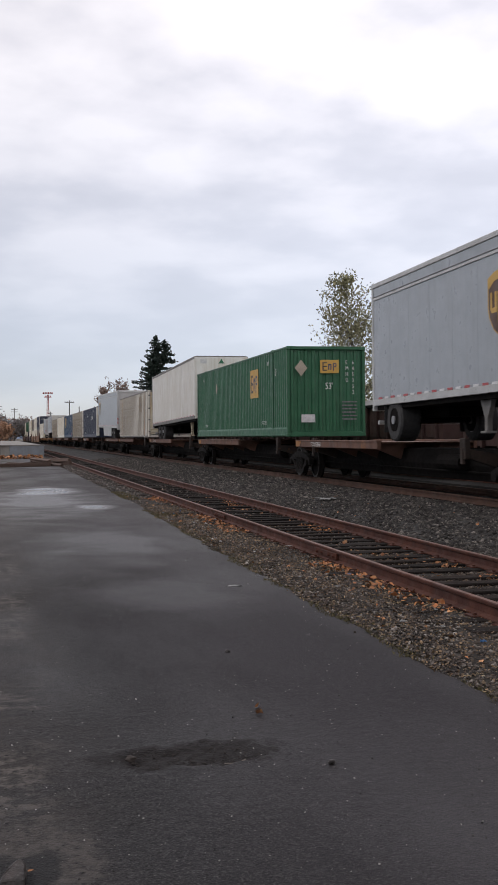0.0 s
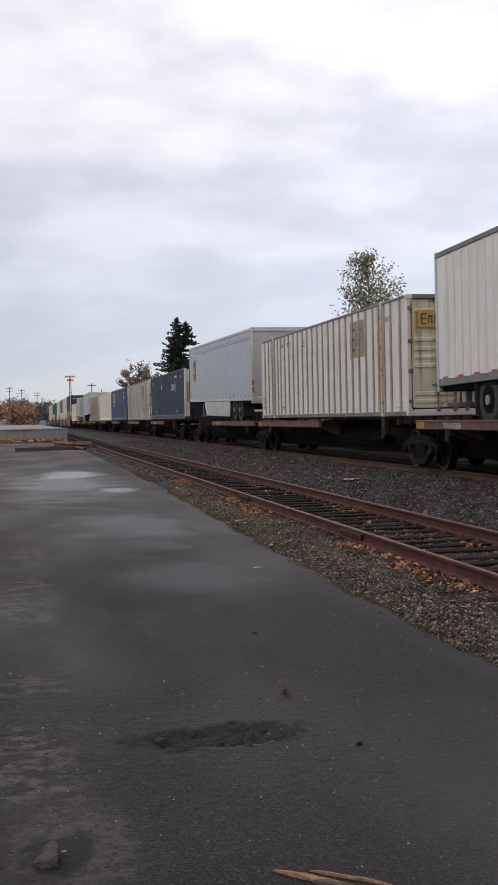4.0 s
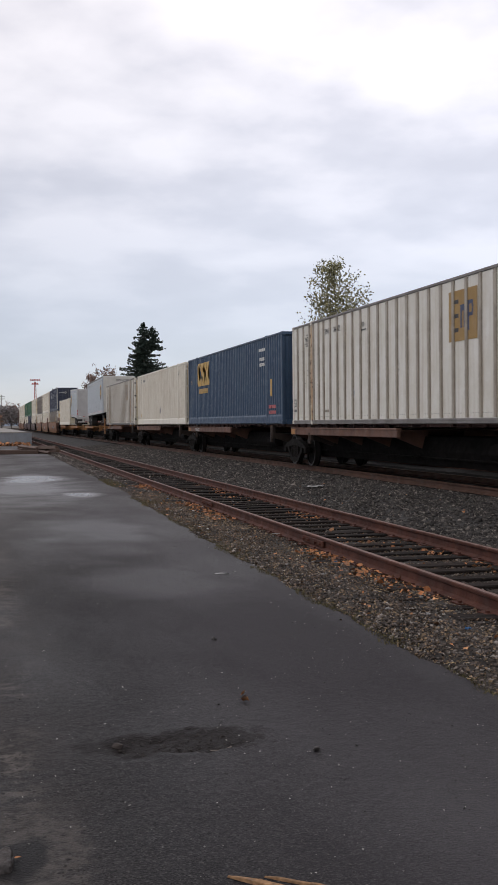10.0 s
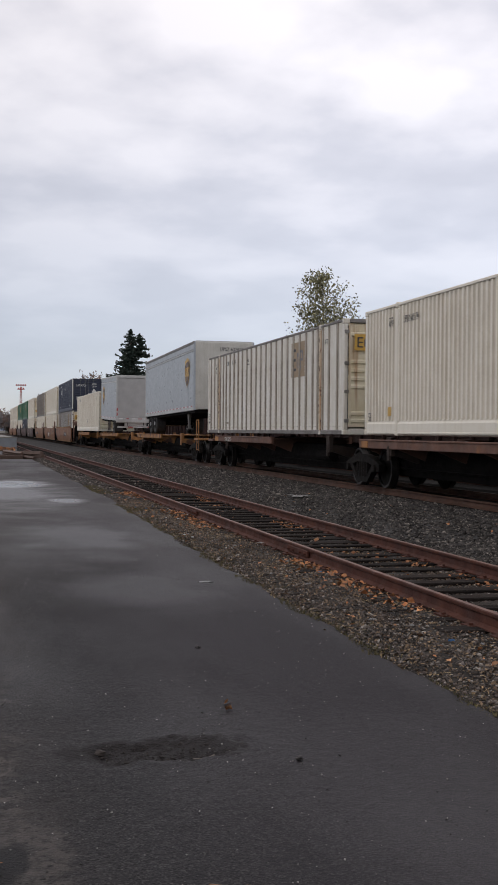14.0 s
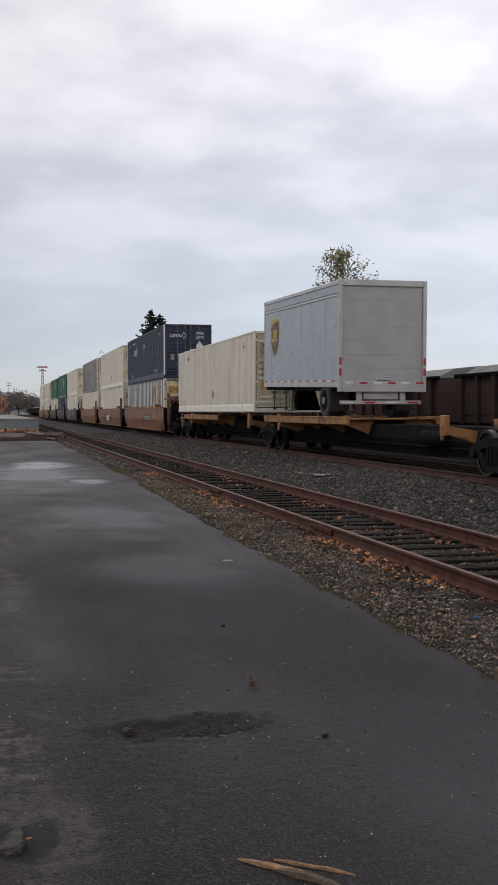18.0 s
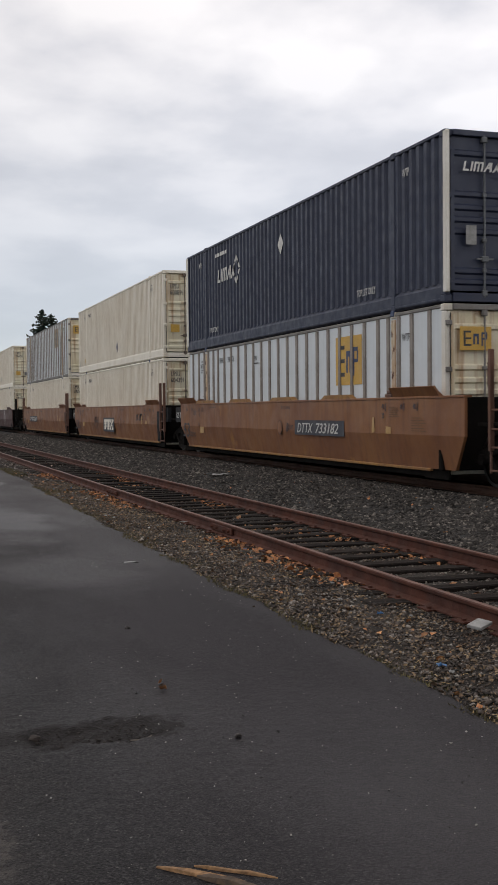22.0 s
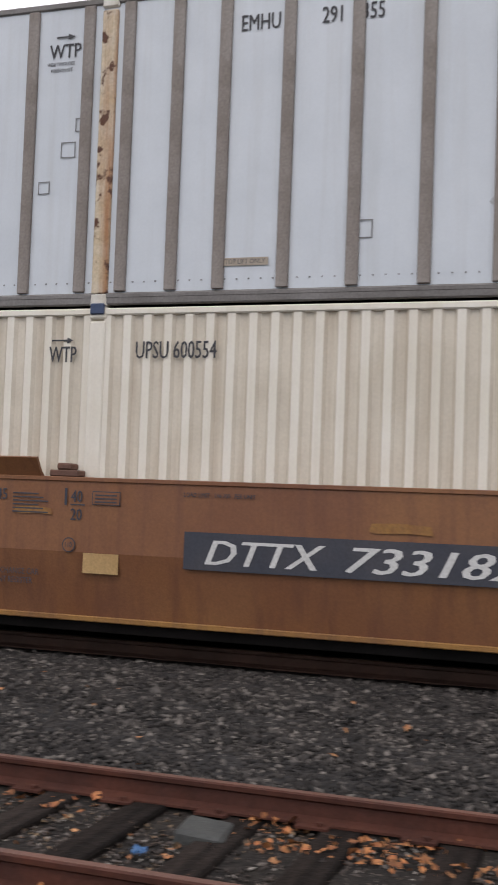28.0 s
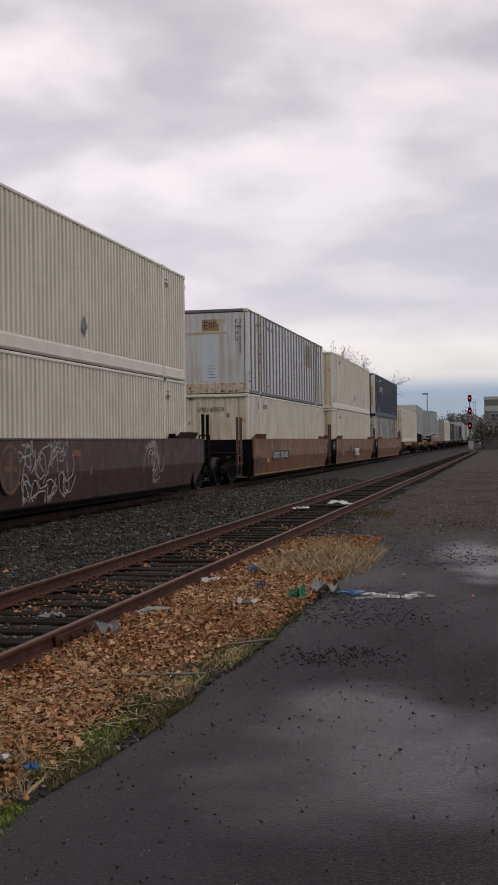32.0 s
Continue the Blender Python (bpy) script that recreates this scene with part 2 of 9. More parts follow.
TRIM = surf("pale_aluminium_trim", (0.50, 0.50, 0.49), (0.42, 0.42, 0.41), rough=0.4, metal=0.3, bump=0.03)
SOOTY = surf("sooty_brown_steel", (0.045, 0.032, 0.026), (0.03, 0.023, 0.02), rough=0.8, scale=4, spots=((0.12, 0.055, 0.028), 0.64, 3.0), spec=0.2)
DARKTRIM = surf("grimy_grey_trim", (0.20, 0.19, 0.18), (0.14, 0.13, 0.12), rough=0.6)
NAVYGEAR = surf("weathered_grey_gear", (0.13, 0.14, 0.15), (0.09, 0.095, 0.10), rough=0.55, metal=0.3, bump=0.03)
WELL = surf("brown_well_paint", (0.24, 0.104, 0.040), (0.185, 0.074, 0.033), scale=0.9, rough=0.55, streak=((0.13, 0.05, 0.028), 0.65), spots=((0.31, 0.15, 0.045), 0.655, 1.3), grain=0.09, bump=0.06)
WELLEDGE = surf("ochre_well_flange", (0.30, 0.15, 0.035), (0.22, 0.10, 0.03), scale=2, rough=0.6, streak=((0.12, 0.06, 0.03), 0.5))
MAROON = surf("maroon_well_paint", (0.075, 0.033, 0.028), (0.06, 0.027, 0.024), scale=1.2, rough=0.6, streak=((0.05, 0.03, 0.025), 0.5), grain=0.06)
YELLOW = surf("worn_yellow_deck", (0.37, 0.17, 0.05), (0.25, 0.11, 0.04), scale=2.5, rough=0.65, spots=((0.09, 0.042, 0.027), 0.54, 2.2), grain=0.12)
REDDECK = surf("rusted_brown_deck", (0.15, 0.07, 0.045), (0.10, 0.05, 0.035), scale=2.5, rough=0.7, spots=((0.26, 0.11, 0.03), 0.68, 1.5), grain=0.12)
IRON = surf("dark_truck_iron", (0.006, 0.0055, 0.005), (0.011, 0.009, 0.008), rough=0.85, scale=4, grain=0.2, spec=0.15)
BLACK = surf("grimy_black_steel", (0.006, 0.0055, 0.005), (0.010, 0.0085, 0.008), rough=0.9, scale=3, spec=0.06)
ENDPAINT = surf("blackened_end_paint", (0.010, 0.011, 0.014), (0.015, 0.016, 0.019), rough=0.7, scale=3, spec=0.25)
TREAD = surf("polished_wheel_steel", (0.06, 0.057, 0.055), (0.04, 0.037, 0.035), rough=0.4, metal=0.8, bump=0.02)
RUBBER = surf("tyre_rubber", (0.022, 0.022, 0.023), (0.032, 0.031, 0.03), rough=0.8, scale=6)
RIM = surf("grey_wheel_rim", (0.35, 0.35, 0.36), (0.25, 0.25, 0.25), rough=0.4, metal=0.6)
INK = surf("black_lettering", (0.035, 0.035, 0.04), (0.05, 0.05, 0.055), rough=0.6, bump=0)
INKW = surf("white_lettering", (0.62, 0.62, 0.60), (0.54, 0.54, 0.52), rough=0.6, bump=0)
FADEPRINT = surf("faded_brown_print", (0.12, 0.065, 0.035), (0.15, 0.075, 0.035), rough=0.6, bump=0)
INKB = surf("blue_black_stencil", (0.03, 0.035, 0.05), (0.05, 0.05, 0.06), rough=0.6, bump=0)
GOLD = surf("gold_logo_paint", (0.58, 0.35, 0.07), (0.50, 0.30, 0.06), rough=0.5, bump=0)
FADED = surf("faded_logo_plate", (0.36, 0.27, 0.17), (0.30, 0.22, 0.14), rough=0.6, bump=0)
FADEDINK = surf("faded_logo_ink", (0.20, 0.19, 0.20), (0.16, 0.15, 0.16), rough=0.6, bump=0)
RIBM = surf("dirty_cream_rib", (0.40, 0.36, 0.30), (0.30, 0.265, 0.22), rough=0.6, streak=((0.2, 0.15, 0.1), 0.5), scale=5)
LOGOBROWN = surf("brown_logo_paint", (0.10, 0.052, 0.032), (0.085, 0.044, 0.028), rough=0.5, bump=0)
DIAMOND = surf("faded_diamond_paint", (0.42, 0.36, 0.28), (0.35, 0.30, 0.24), rough=0.6, bump=0)
EMBERGOLD = surf("dulled_gold_logo_paint", (0.36, 0.225, 0.075), (0.31, 0.19, 0.065), rough=0.6, bump=0)
STAIN = surf("tan_tape_stain", (0.52, 0.44, 0.31), (0.47, 0.38, 0.25), scale=6, rough=0.7, bump=0)
GREYMARK = surf("grey_mark_paint", (0.20, 0.20, 0.20), (0.16, 0.16, 0.16), rough=0.6, bump=0)
CYANLETTER = surf("logo_blue_paint", (0.03, 0.05, 0.12), (0.03, 0.045, 0.10), rough=0.5, bump=0)
REFRED = surf("red_reflector", (0.42, 0.03, 0.03), (0.36, 0.025, 0.03), rough=0.35, bump=0)
REFWHITE = surf("white_reflector", (0.70, 0.70, 0.70), (0.62, 0.62, 0.62), rough=0.35, bump=0)
BLUECAST = surf("blue_corner_casting", (0.03, 0.06, 0.14), (0.04, 0.06, 0.11), rough=0.5)
RAIL = surf("rusty_rail", (0.085, 0.03, 0.019), (0.055, 0.021, 0.015), scale=3, rough=0.75, grain=0.15, bump=0.2, bscale=40, spec=0.25)
RAILTOP = surf("lit_rail_top", (0.155, 0.072, 0.05), (0.12, 0.058, 0.042), scale=3, rough=0.55, grain=0.12)
MAINHEAD = surf("worn_rail_head", (0.085, 0.045, 0.032), (0.06, 0.034, 0.025), rough=0.7, metal=0.0, spec=0.15)
TIE = surf("weathered_tie_wood", (0.010, 0.0078, 0.0068), (0.026, 0.020, 0.017), scale=2.5, stretch=(0.5, 6, 6), rough=0.9, grain=0.35, bump=0.5, bscale=30, vary=0.4, spec=0.12)
STONE = surf("grey_ballast_stone", (0.030, 0.0272, 0.0255), (0.052, 0.046, 0.0415), scale=3, fine=25, rough=0.8, grain=0.3, bump=0.25, bscale=50, island=0.7, pale=((0.118, 0.106, 0.094), 0.82), spec=0.3)
PEBBLE = surf("brownish_gravel_stone", (0.044, 0.033, 0.028), (0.084, 0.065, 0.054), scale=3, fine=25, rough=0.75, grain=0.25, bump=0.2, bscale=50, island=0.65, pale=((0.17, 0.155, 0.138), 0.76))
CHIP = surf("pale_stone_chip", (0.05, 0.048, 0.046), (0.09, 0.085, 0.08), scale=3, rough=0.8, island=0.7, bump=0, pale=((0.26, 0.25, 0.23), 0.7))
BED = surf("dark_gravel_bed", (0.014, 0.0125, 0.0115), (0.03, 0.025, 0.02), scale=1.2, fine=28, rough=0.9, grain=0.5, bump=0.9, bscale=24, spec=0.25)
BALLASTFAR = surf("ballast_bed", (0.020, 0.0195, 0.0195), (0.034, 0.032, 0.031), scale=0.8, fine=18, rough=0.9, grain=0.5, bump=0.9, bscale=18, spec=0.25)
OILSHADE = surf("oil_and_shade_ballast", (0.006, 0.0055, 0.005), (0.011, 0.010, 0.009), scale=0.9, fine=18, rough=0.95, grain=0.5, bump=0.9, bscale=18, spec=0.04)
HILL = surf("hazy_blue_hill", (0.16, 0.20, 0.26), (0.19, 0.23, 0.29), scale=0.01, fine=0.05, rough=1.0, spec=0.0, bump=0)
EARTH = surf("damp_earth", (0.075, 0.065, 0.052), (0.10, 0.09, 0.07), scale=0.2, fine=6, rough=0.9, grain=0.3, bump=0.4, bscale=5)
GRASSBANK = surf("grassy_bank", (0.075, 0.10, 0.035), (0.11, 0.115, 0.05), scale=0.3, fine=7, rough=0.9, grain=0.3, bump=0.6, bscale=8)
LEAF = surf("fallen_leaf", (0.27, 0.095, 0.033), (0.42, 0.215, 0.095), scale=22, rough=0.75, grain=0.2, island=0.5, bump=0)
LEAFPALE = surf("pale_dry_leaf", (0.38, 0.185, 0.082), (0.48, 0.29, 0.155), scale=16, rough=0.75, grain=0.15, island=0.45, bump=0)
LEAFRED = surf("damp_orange_leaf", (0.30, 0.10, 0.035), (0.38, 0.17, 0.06), scale=22, rough=0.7, grain=0.2, island=0.5, bump=0)
LEAFBIT = surf("rotten_leaf_fragment", (0.085, 0.052, 0.032), (0.20, 0.138, 0.08), scale=3, rough=0.8, grain=0.2, island=0.6, bump=0)
DRYGRASS = surf("dry_grass", (0.40, 0.28, 0.14), (0.46, 0.34, 0.18), scale=4, rough=0.85, island=0.3, bump=0)
MOSS = surf("olive_moss_grass", (0.095, 0.09, 0.03), (0.15, 0.13, 0.048), scale=4, rough=0.85, island=0.45, bump=0)
STRAW = surf("bleached_straw", (0.36, 0.27, 0.155), (0.44, 0.345, 0.21), scale=4, rough=0.9, island=0.35, bump=0)
MOSSDARK = surf("dark_olive_moss", (0.066, 0.055, 0.024), (0.11, 0.094, 0.042), scale=4, rough=0.9, island=0.5, bump=0)
GRASS = surf("green_grass", (0.13, 0.185, 0.025), (0.18, 0.22, 0.05), scale=4, rough=0.8, island=0.4, bump=0)
CONCRETE = surf("stained_concrete", (0.27, 0.26, 0.24), (0.20, 0.195, 0.18), scale=0.6, rough=0.85, streak=((0.12, 0.11, 0.10), 0.6), grain=0.15, bump=0.3, bscale=20)
PANEL = surf("blue_grey_metal_panel", (0.20, 0.225, 0.25), (0.17, 0.19, 0.21), rough=0.55, streak=((0.14, 0.14, 0.14), 0.3))
TIMBER = surf("dark_wet_timber", (0.05, 0.03, 0.023), (0.085, 0.05, 0.035), scale=3, stretch=(6, 0.6, 6), rough=0.7, grain=0.25, vary=0.3)
SPLINT = surf("split_pale_wood", (0.30, 0.17, 0.08), (0.17, 0.09, 0.04), scale=6, stretch=(1, 8, 8), rough=0.75, grain=0.3)
SPLINTDARK = surf("weathered_split_wood", (0.06, 0.042, 0.03), (0.10, 0.065, 0.04), scale=6, stretch=(1, 8, 8), rough=0.8, grain=0.3)
BARK = surf("grey_bark", (0.10, 0.088, 0.078), (0.14, 0.125, 0.11), scale=5, rough=0.9, bump=0.5, bscale=14)
FOLIAGE = surf("yellow_green_foliage", (0.20, 0.195, 0.105), (0.27, 0.25, 0.14), scale=1, rough=0.7, island=0.5, bump=0)
FIR = surf("dark_fir_needles", (0.013, 0.026, 0.02), (0.022, 0.037, 0.026), scale=1, rough=0.8, island=0.45, bump=0)
# far trees: distance haze is mixed into these foliage and twig colours
AUTUMN = surf("brown_autumn_foliage", (0.16, 0.105, 0.085), (0.20, 0.135, 0.11), scale=1, rough=0.8, island=0.4, bump=0)
ORANGE = surf("hazed_orange_foliage", (0.34, 0.19, 0.11), (0.30, 0.18, 0.12), scale=1, rough=0.8, island=0.4, bump=0)
HAZETREE = surf("hazed_bare_twigs", (0.17, 0.155, 0.15), (0.21, 0.19, 0.185), scale=1, rough=0.9, island=0.3, bump=0)
GONDOLA = surf("dark_red_gondola_paint", (0.055, 0.024, 0.02), (0.04, 0.02, 0.017), scale=1.5, rough=0.7, grain=0.12)
TARP = surf("grey_load_cover", (0.21, 0.215, 0.21), (0.17, 0.17, 0.165), scale=0.8, rough=0.8, bump=0.3, bscale=6)
PLASTIC = surf("white_plastic_film", (0.62, 0.62, 0.61), (0.5, 0.5, 0.5), rough=0.4, scale=8)
PLGREY = surf("grey_plastic", (0.28, 0.28, 0.275), (0.20, 0.20, 0.195), rough=0.6, scale=8)
PLBLUE = surf("blue_plastic", (0.05, 0.16, 0.34), (0.04, 0.12, 0.28), rough=0.4, scale=8)
DRYSTICK = surf("weathered_stick", (0.17, 0.15, 0.13), (0.12, 0.10, 0.085), rough=0.8, scale=8)
PLGREEN = surf("green_plastic", (0.012, 0.16, 0.08), (0.012, 0.12, 0.06), rough=0.4, scale=8)
STUCCO = surf("grey_stucco", (0.17, 0.165, 0.155), (0.145, 0.14, 0.13), scale=0.4, rough=0.85)
BAND = surf("pale_wall_band", (0.42, 0.42, 0.40), (0.36, 0.36, 0.34), rough=0.8)
GLASSY = surf("dark_window_glass", (0.03, 0.035, 0.04), (0.05, 0.055, 0.06), rough=0.12, bump=0)
POLE = surf("dark_pole_wood", (0.05, 0.045, 0.042), (0.07, 0.06, 0.055), rough=0.85)
STEEL = surf("galvanised_steel", (0.22, 0.23, 0.24), (0.18, 0.19, 0.2), rough=0.5, metal=0.4)
SIGNRED = surf("faded_red_mast_paint", (0.40, 0.07, 0.06), (0.33, 0.06, 0.05), rough=0.6)


def glow(name, col, power):
    m = bpy.data.materials.new(name)
    m.use_nodes = True
    b = m.node_tree.nodes["Principled BSDF"]
    b.inputs["Base Color"].default_value = (*[v * 0.5 for v in col], 1)
    b.inputs["Emission Color"].default_value = (*col, 1)
    b.inputs["Emission Strength"].default_value = power
    return m


REDLAMP = glow("red_signal_lens", (1.0, 0.04, 0.05), 3.0)
GREENLAMP = glow("green_signal_lens", (0.3, 1.0, 0.75), 3.0)


def asphalt_material():
    m = bpy.data.materials.new("wet_asphalt")
    m.use_nodes = True
    nt = m.node_tree
    N, link = nt.nodes.new, nt.links.new
    b = nt.nodes["Principled BSDF"]
    tc = N("ShaderNodeTexCoord")

    def noise_at(s, d=4.0, mp=None):
        n = N("ShaderNodeTexNoise")
        n.inputs["Scale"].default_value, n.inputs["Detail"].default_value = s, d
        if mp:
            q = N("ShaderNodeMapping"); q.inputs["Scale"].default_value = mp
            link(tc.outputs["Object"], q.inputs[0]); link(q.outputs[0], n.inputs[0])
        else:
            link(tc.outputs["Object"], n.inputs[0])
        return n.outputs["Fac"]

    def ranged(s, a, bb, c, d):
        r = N("ShaderNodeMapRange")
        for i, v in enumerate((a, bb, c, d)):
            r.inputs[i + 1].default_value = v
        link(s, r.inputs[0])
        return r.outputs[0]

    def mix(f, a, bb):
        x = N("ShaderNodeMix"); x.data_type = "RGBA"
        for sock, v in ((0, f), (6, a), (7, bb)):
            if isinstance(v, tuple):
                x.inputs[sock].default_value = (*v, 1)
            else:
                link(v, x.inputs[sock])
        return x.outputs[2]

    def times(p, q):
        k = N("ShaderNodeMath"); k.operation = "MULTIPLY"
        link(p, k.inputs[0]); link(q, k.inputs[1])
        return k.outputs[0]

    def cells(s):
        v = N("ShaderNodeTexVoronoi"); v.inputs["Scale"].default_value = s
        link(tc.outputs["Object"], v.inputs[0])
        sp = N("ShaderNodeSeparateColor"); link(v.outputs["Color"], sp.inputs[0])
        return v.outputs["Distance"], sp.outputs[0], sp.outputs[1]

    c = mix(ranged(noise_at(0.8, 6, (1.3, 0.6, 1)), 0.36, 0.62, 0, 1), (0.0105, 0.0097, 0.0105), (0.0240, 0.0222, 0.0238))
    c = mix(ranged(noise_at(4.5, 5), 0.52, 0.70, 0, 0.6), c, (0.008, 0.0077, 0.008))
    c = mix(ranged(noise_at(17, 5), 0.47, 0.64, 0, 0.7), c, (0.0055, 0.0053, 0.0058))
    # binder and aggregate: every grain has its own tone, a few are pale chippings
    d, r1, r2 = cells(130)
    c = mix(ranged(r1, 0.5, 1.0, 0, 0.9), c, (0.060, 0.055, 0.0565))
    c = mix(ranged(r2, 0.62, 0.72, 0, 0.9), c, (0.0042, 0.004, 0.0042))
    d, r1, r2 = cells(85)
    c = mix(times(ranged(r1, 0.80, 0.98, 0, 0.85), ranged(d, 0.25, 0.45, 1, 0)), c, (0.075, 0.069, 0.066))
    d, r1, r2 = cells(30)
    c = mix(times(ranged(r2, 0.92, 0.95, 0, 1), ranged(d, 0.10, 0.17, 1, 0)), c, (0.15, 0.14, 0.13))
    # worn, silted side of the lane
    sep = N("ShaderNodeSeparateXYZ"); link(tc.outputs["Object"], sep.inputs[0])
    side = ranged(sep.outputs[0], 0.62, -0.05, 0, 1)
    c = mix(times(side, ranged(noise_at(1.7, 6), 0.38, 0.62, 0.15, 0.75)), c, (0.034, 0.0285, 0.0255))
    silt = times(ranged(noise_at(1.25, 5, (1.0, 0.55, 1)), 0.43, 0.58, 0, 1), ranged(noise_at(12, 8, (0.7, 0.9, 1)), 0.46, 0.58, 0.0, 1.0))
    silt = times(silt, ranged(noise_at(38, 6, (0.7, 1, 1)), 0.36, 0.56, 0.1, 1.0))
    c = mix(times(ranged(sep.outputs[0], 0.34, 0.10, 0, 1.0), silt), c, (0.100, 0.088, 0.078))
    # a tongue of silt round a loose rock, wet and dark under it
    for x, y, rx, ry, col, most, least in ((0.12, 4.25, 0.27, 0.33, (0.064, 0.056, 0.051), 0.8, 0.15), (0.065, 4.16, 0.135, 0.20, (0.0085, 0.0080, 0.0086), 0.97, 0.9)):
        sb = N("ShaderNodeVectorMath"); sb.operation = "SUBTRACT"; sb.inputs[1].default_value = (x, y, -0.12)
        dv = N("ShaderNodeVectorMath"); dv.operation = "DIVIDE"; dv.inputs[1].default_value = (rx, ry, 1)
        ln = N("ShaderNodeVectorMath"); ln.operation = "LENGTH"
        link(tc.outputs["Object"], sb.inputs[0]); link(sb.outputs[0], dv.inputs[0]); link(dv.outputs[0], ln.inputs[0])
        ad = N("ShaderNodeMath"); ad.operation = "ADD"
        link(ln.outputs[1], ad.inputs[0]); link(ranged(noise_at(9, 8), 0.3, 0.7, -0.38, 0.38), ad.inputs[1])
        c = mix(times(ranged(ad.outputs[0], 1.12, 0.85, 0, most), ranged(noise_at(26, 8), 0.40, 0.58, least, 1)), c, col)
    # the lane grows paler towards its far end
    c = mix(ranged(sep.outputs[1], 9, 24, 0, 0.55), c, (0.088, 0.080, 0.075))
    # open pores where binder has worn away
    for size, share in ((48, 0.72), (27, 0.80)):
        d, r1, r2 = cells(size)
        c = mix(times(ranged(r1, share, share + 0.04, 0, 0.92), ranged(d, 0.20, 0.34, 1, 0)), c, (0.003, 0.0028, 0.003))
    # the lane grows paler to the right
    c = mix(ranged(sep.outputs[0], 0.5, 1.8, 0, 0.46), c, (0.059, 0.055, 0.0615))
    c = mix(ranged(sep.outputs[1], -17, -26, 0, 0.7), c, (0.056, 0.043, 0.035))
    # crumbled dark earth on the floor of the pothole
    for x, y, rx, ry in ((0.71, 5.50, 0.30, 0.19), (1.06, 5.54, 0.30, 0.20)):
        sb = N("ShaderNodeVectorMath"); sb.operation = "SUBTRACT"; sb.inputs[1].default_value = (x, y, -0.13)
        dv = N("ShaderNodeVectorMath"); dv.operation = "DIVIDE"; dv.inputs[1].default_value = (rx, ry, 1)
        ln = N("ShaderNodeVectorMath"); ln.operation = "LENGTH"
        link(tc.outputs["Object"], sb.inputs[0]); link(sb.outputs[0], dv.inputs[0]); link(dv.outputs[0], ln.inputs[0])
        ad = N("ShaderNodeMath"); ad.operation = "ADD"
        link(ln.outputs[1], ad.inputs[0]); link(ranged(noise_at(11, 7), 0.3, 0.7, -0.35, 0.35), ad.inputs[1])
        c = mix(ranged(ad.outputs[0], 1.06, 0.94, 0, 0.95), c, (0.0078, 0.0055, 0.0052))
    link(c, b.inputs["Base Color"])
    damp = ranged(noise_at(0.32, 4, (1.6, 0.6, 1)), 0.38, 0.66, 0, 0.32)
    # water standing in shallow hollows of the lane
    wob = N("ShaderNodeVectorMath"); wob.operation = "SCALE"; wob.inputs[3].default_value = 1.4
    nz = N("ShaderNodeTexNoise"); nz.inputs["Scale"].default_value = 0.9; nz.inputs["Detail"].default_value = 5
    link(tc.outputs["Object"], nz.inputs[0]); link(nz.outputs["Color"], wob.inputs[0])
    for x, y, rx, ry, wet in ((0.95, -5.9, 1.1, 1.7, 0.85), (1.3, -6.9, 0.7, 1.0, 0.7), (0.7, -14.5, 0.6, 1.6, 0.75), (0.9, -17.2, 0.8, 2.4, 0.7), (0.9, 29.0, 1.8, 9.0, 0.6), (1.3, 33.0, 1.3, 3.6, 1.0), (2.1, 25.5, 0.55, 1.3, 0.9), (1.7, 11.2, 1.1, 1.6, 0.30), (1.6, 17.0, 1.4, 4.0, 0.42)):
        sb = N("ShaderNodeVectorMath"); sb.operation = "SUBTRACT"; sb.inputs[1].default_value = (x, y, -0.12)
        dv = N("ShaderNodeVectorMath"); dv.operation = "DIVIDE"; dv.inputs[1].default_value = (rx, ry, 1)
        ad = N("ShaderNodeVectorMath"); ad.operation = "ADD"
        sh = N("ShaderNodeVectorMath"); sh.operation = "SUBTRACT"; sh.inputs[1].default_value = (0.7, 0.7, 0.7)
        ln = N("ShaderNodeVectorMath"); ln.operation = "LENGTH"
        link(tc.outputs["Object"], sb.inputs[0]); link(sb.outputs[0], dv.inputs[0]); link(dv.outputs[0], ad.inputs[0]); link(wob.outputs[0], ad.inputs[1])
        link(ad.outputs[0], sh.inputs[0]); link(sh.outputs[0], ln.inputs[0])
        mx = N("ShaderNodeMath"); mx.operation = "MAXIMUM"
        link(damp, mx.inputs[0]); link(ranged(ln.outputs[1], 1.1, 0.35, 0, wet), mx.inputs[1])
        damp = mx.outputs[0]
    damp = times(damp, ranged(sep.outputs[1], -22, -17, 0, 1))
    rr = ranged(damp, 0, 1, 0.72, 0.16)
    link(ranged(damp, 0.0, 1, 0.09, 0.46), b.inputs["Specular IOR Level"])
    link(rr, b.inputs["Roughness"])
    bp = N("ShaderNodeBump"); bp.inputs["Strength"].default_value = 0.8; bp.inputs["Distance"].default_value = 0.012
    link(noise_at(95, 4), bp.inputs["Height"]); link(bp.outputs[0], b.inputs["Normal"])
    return m


ASPHALT = asphalt_material()

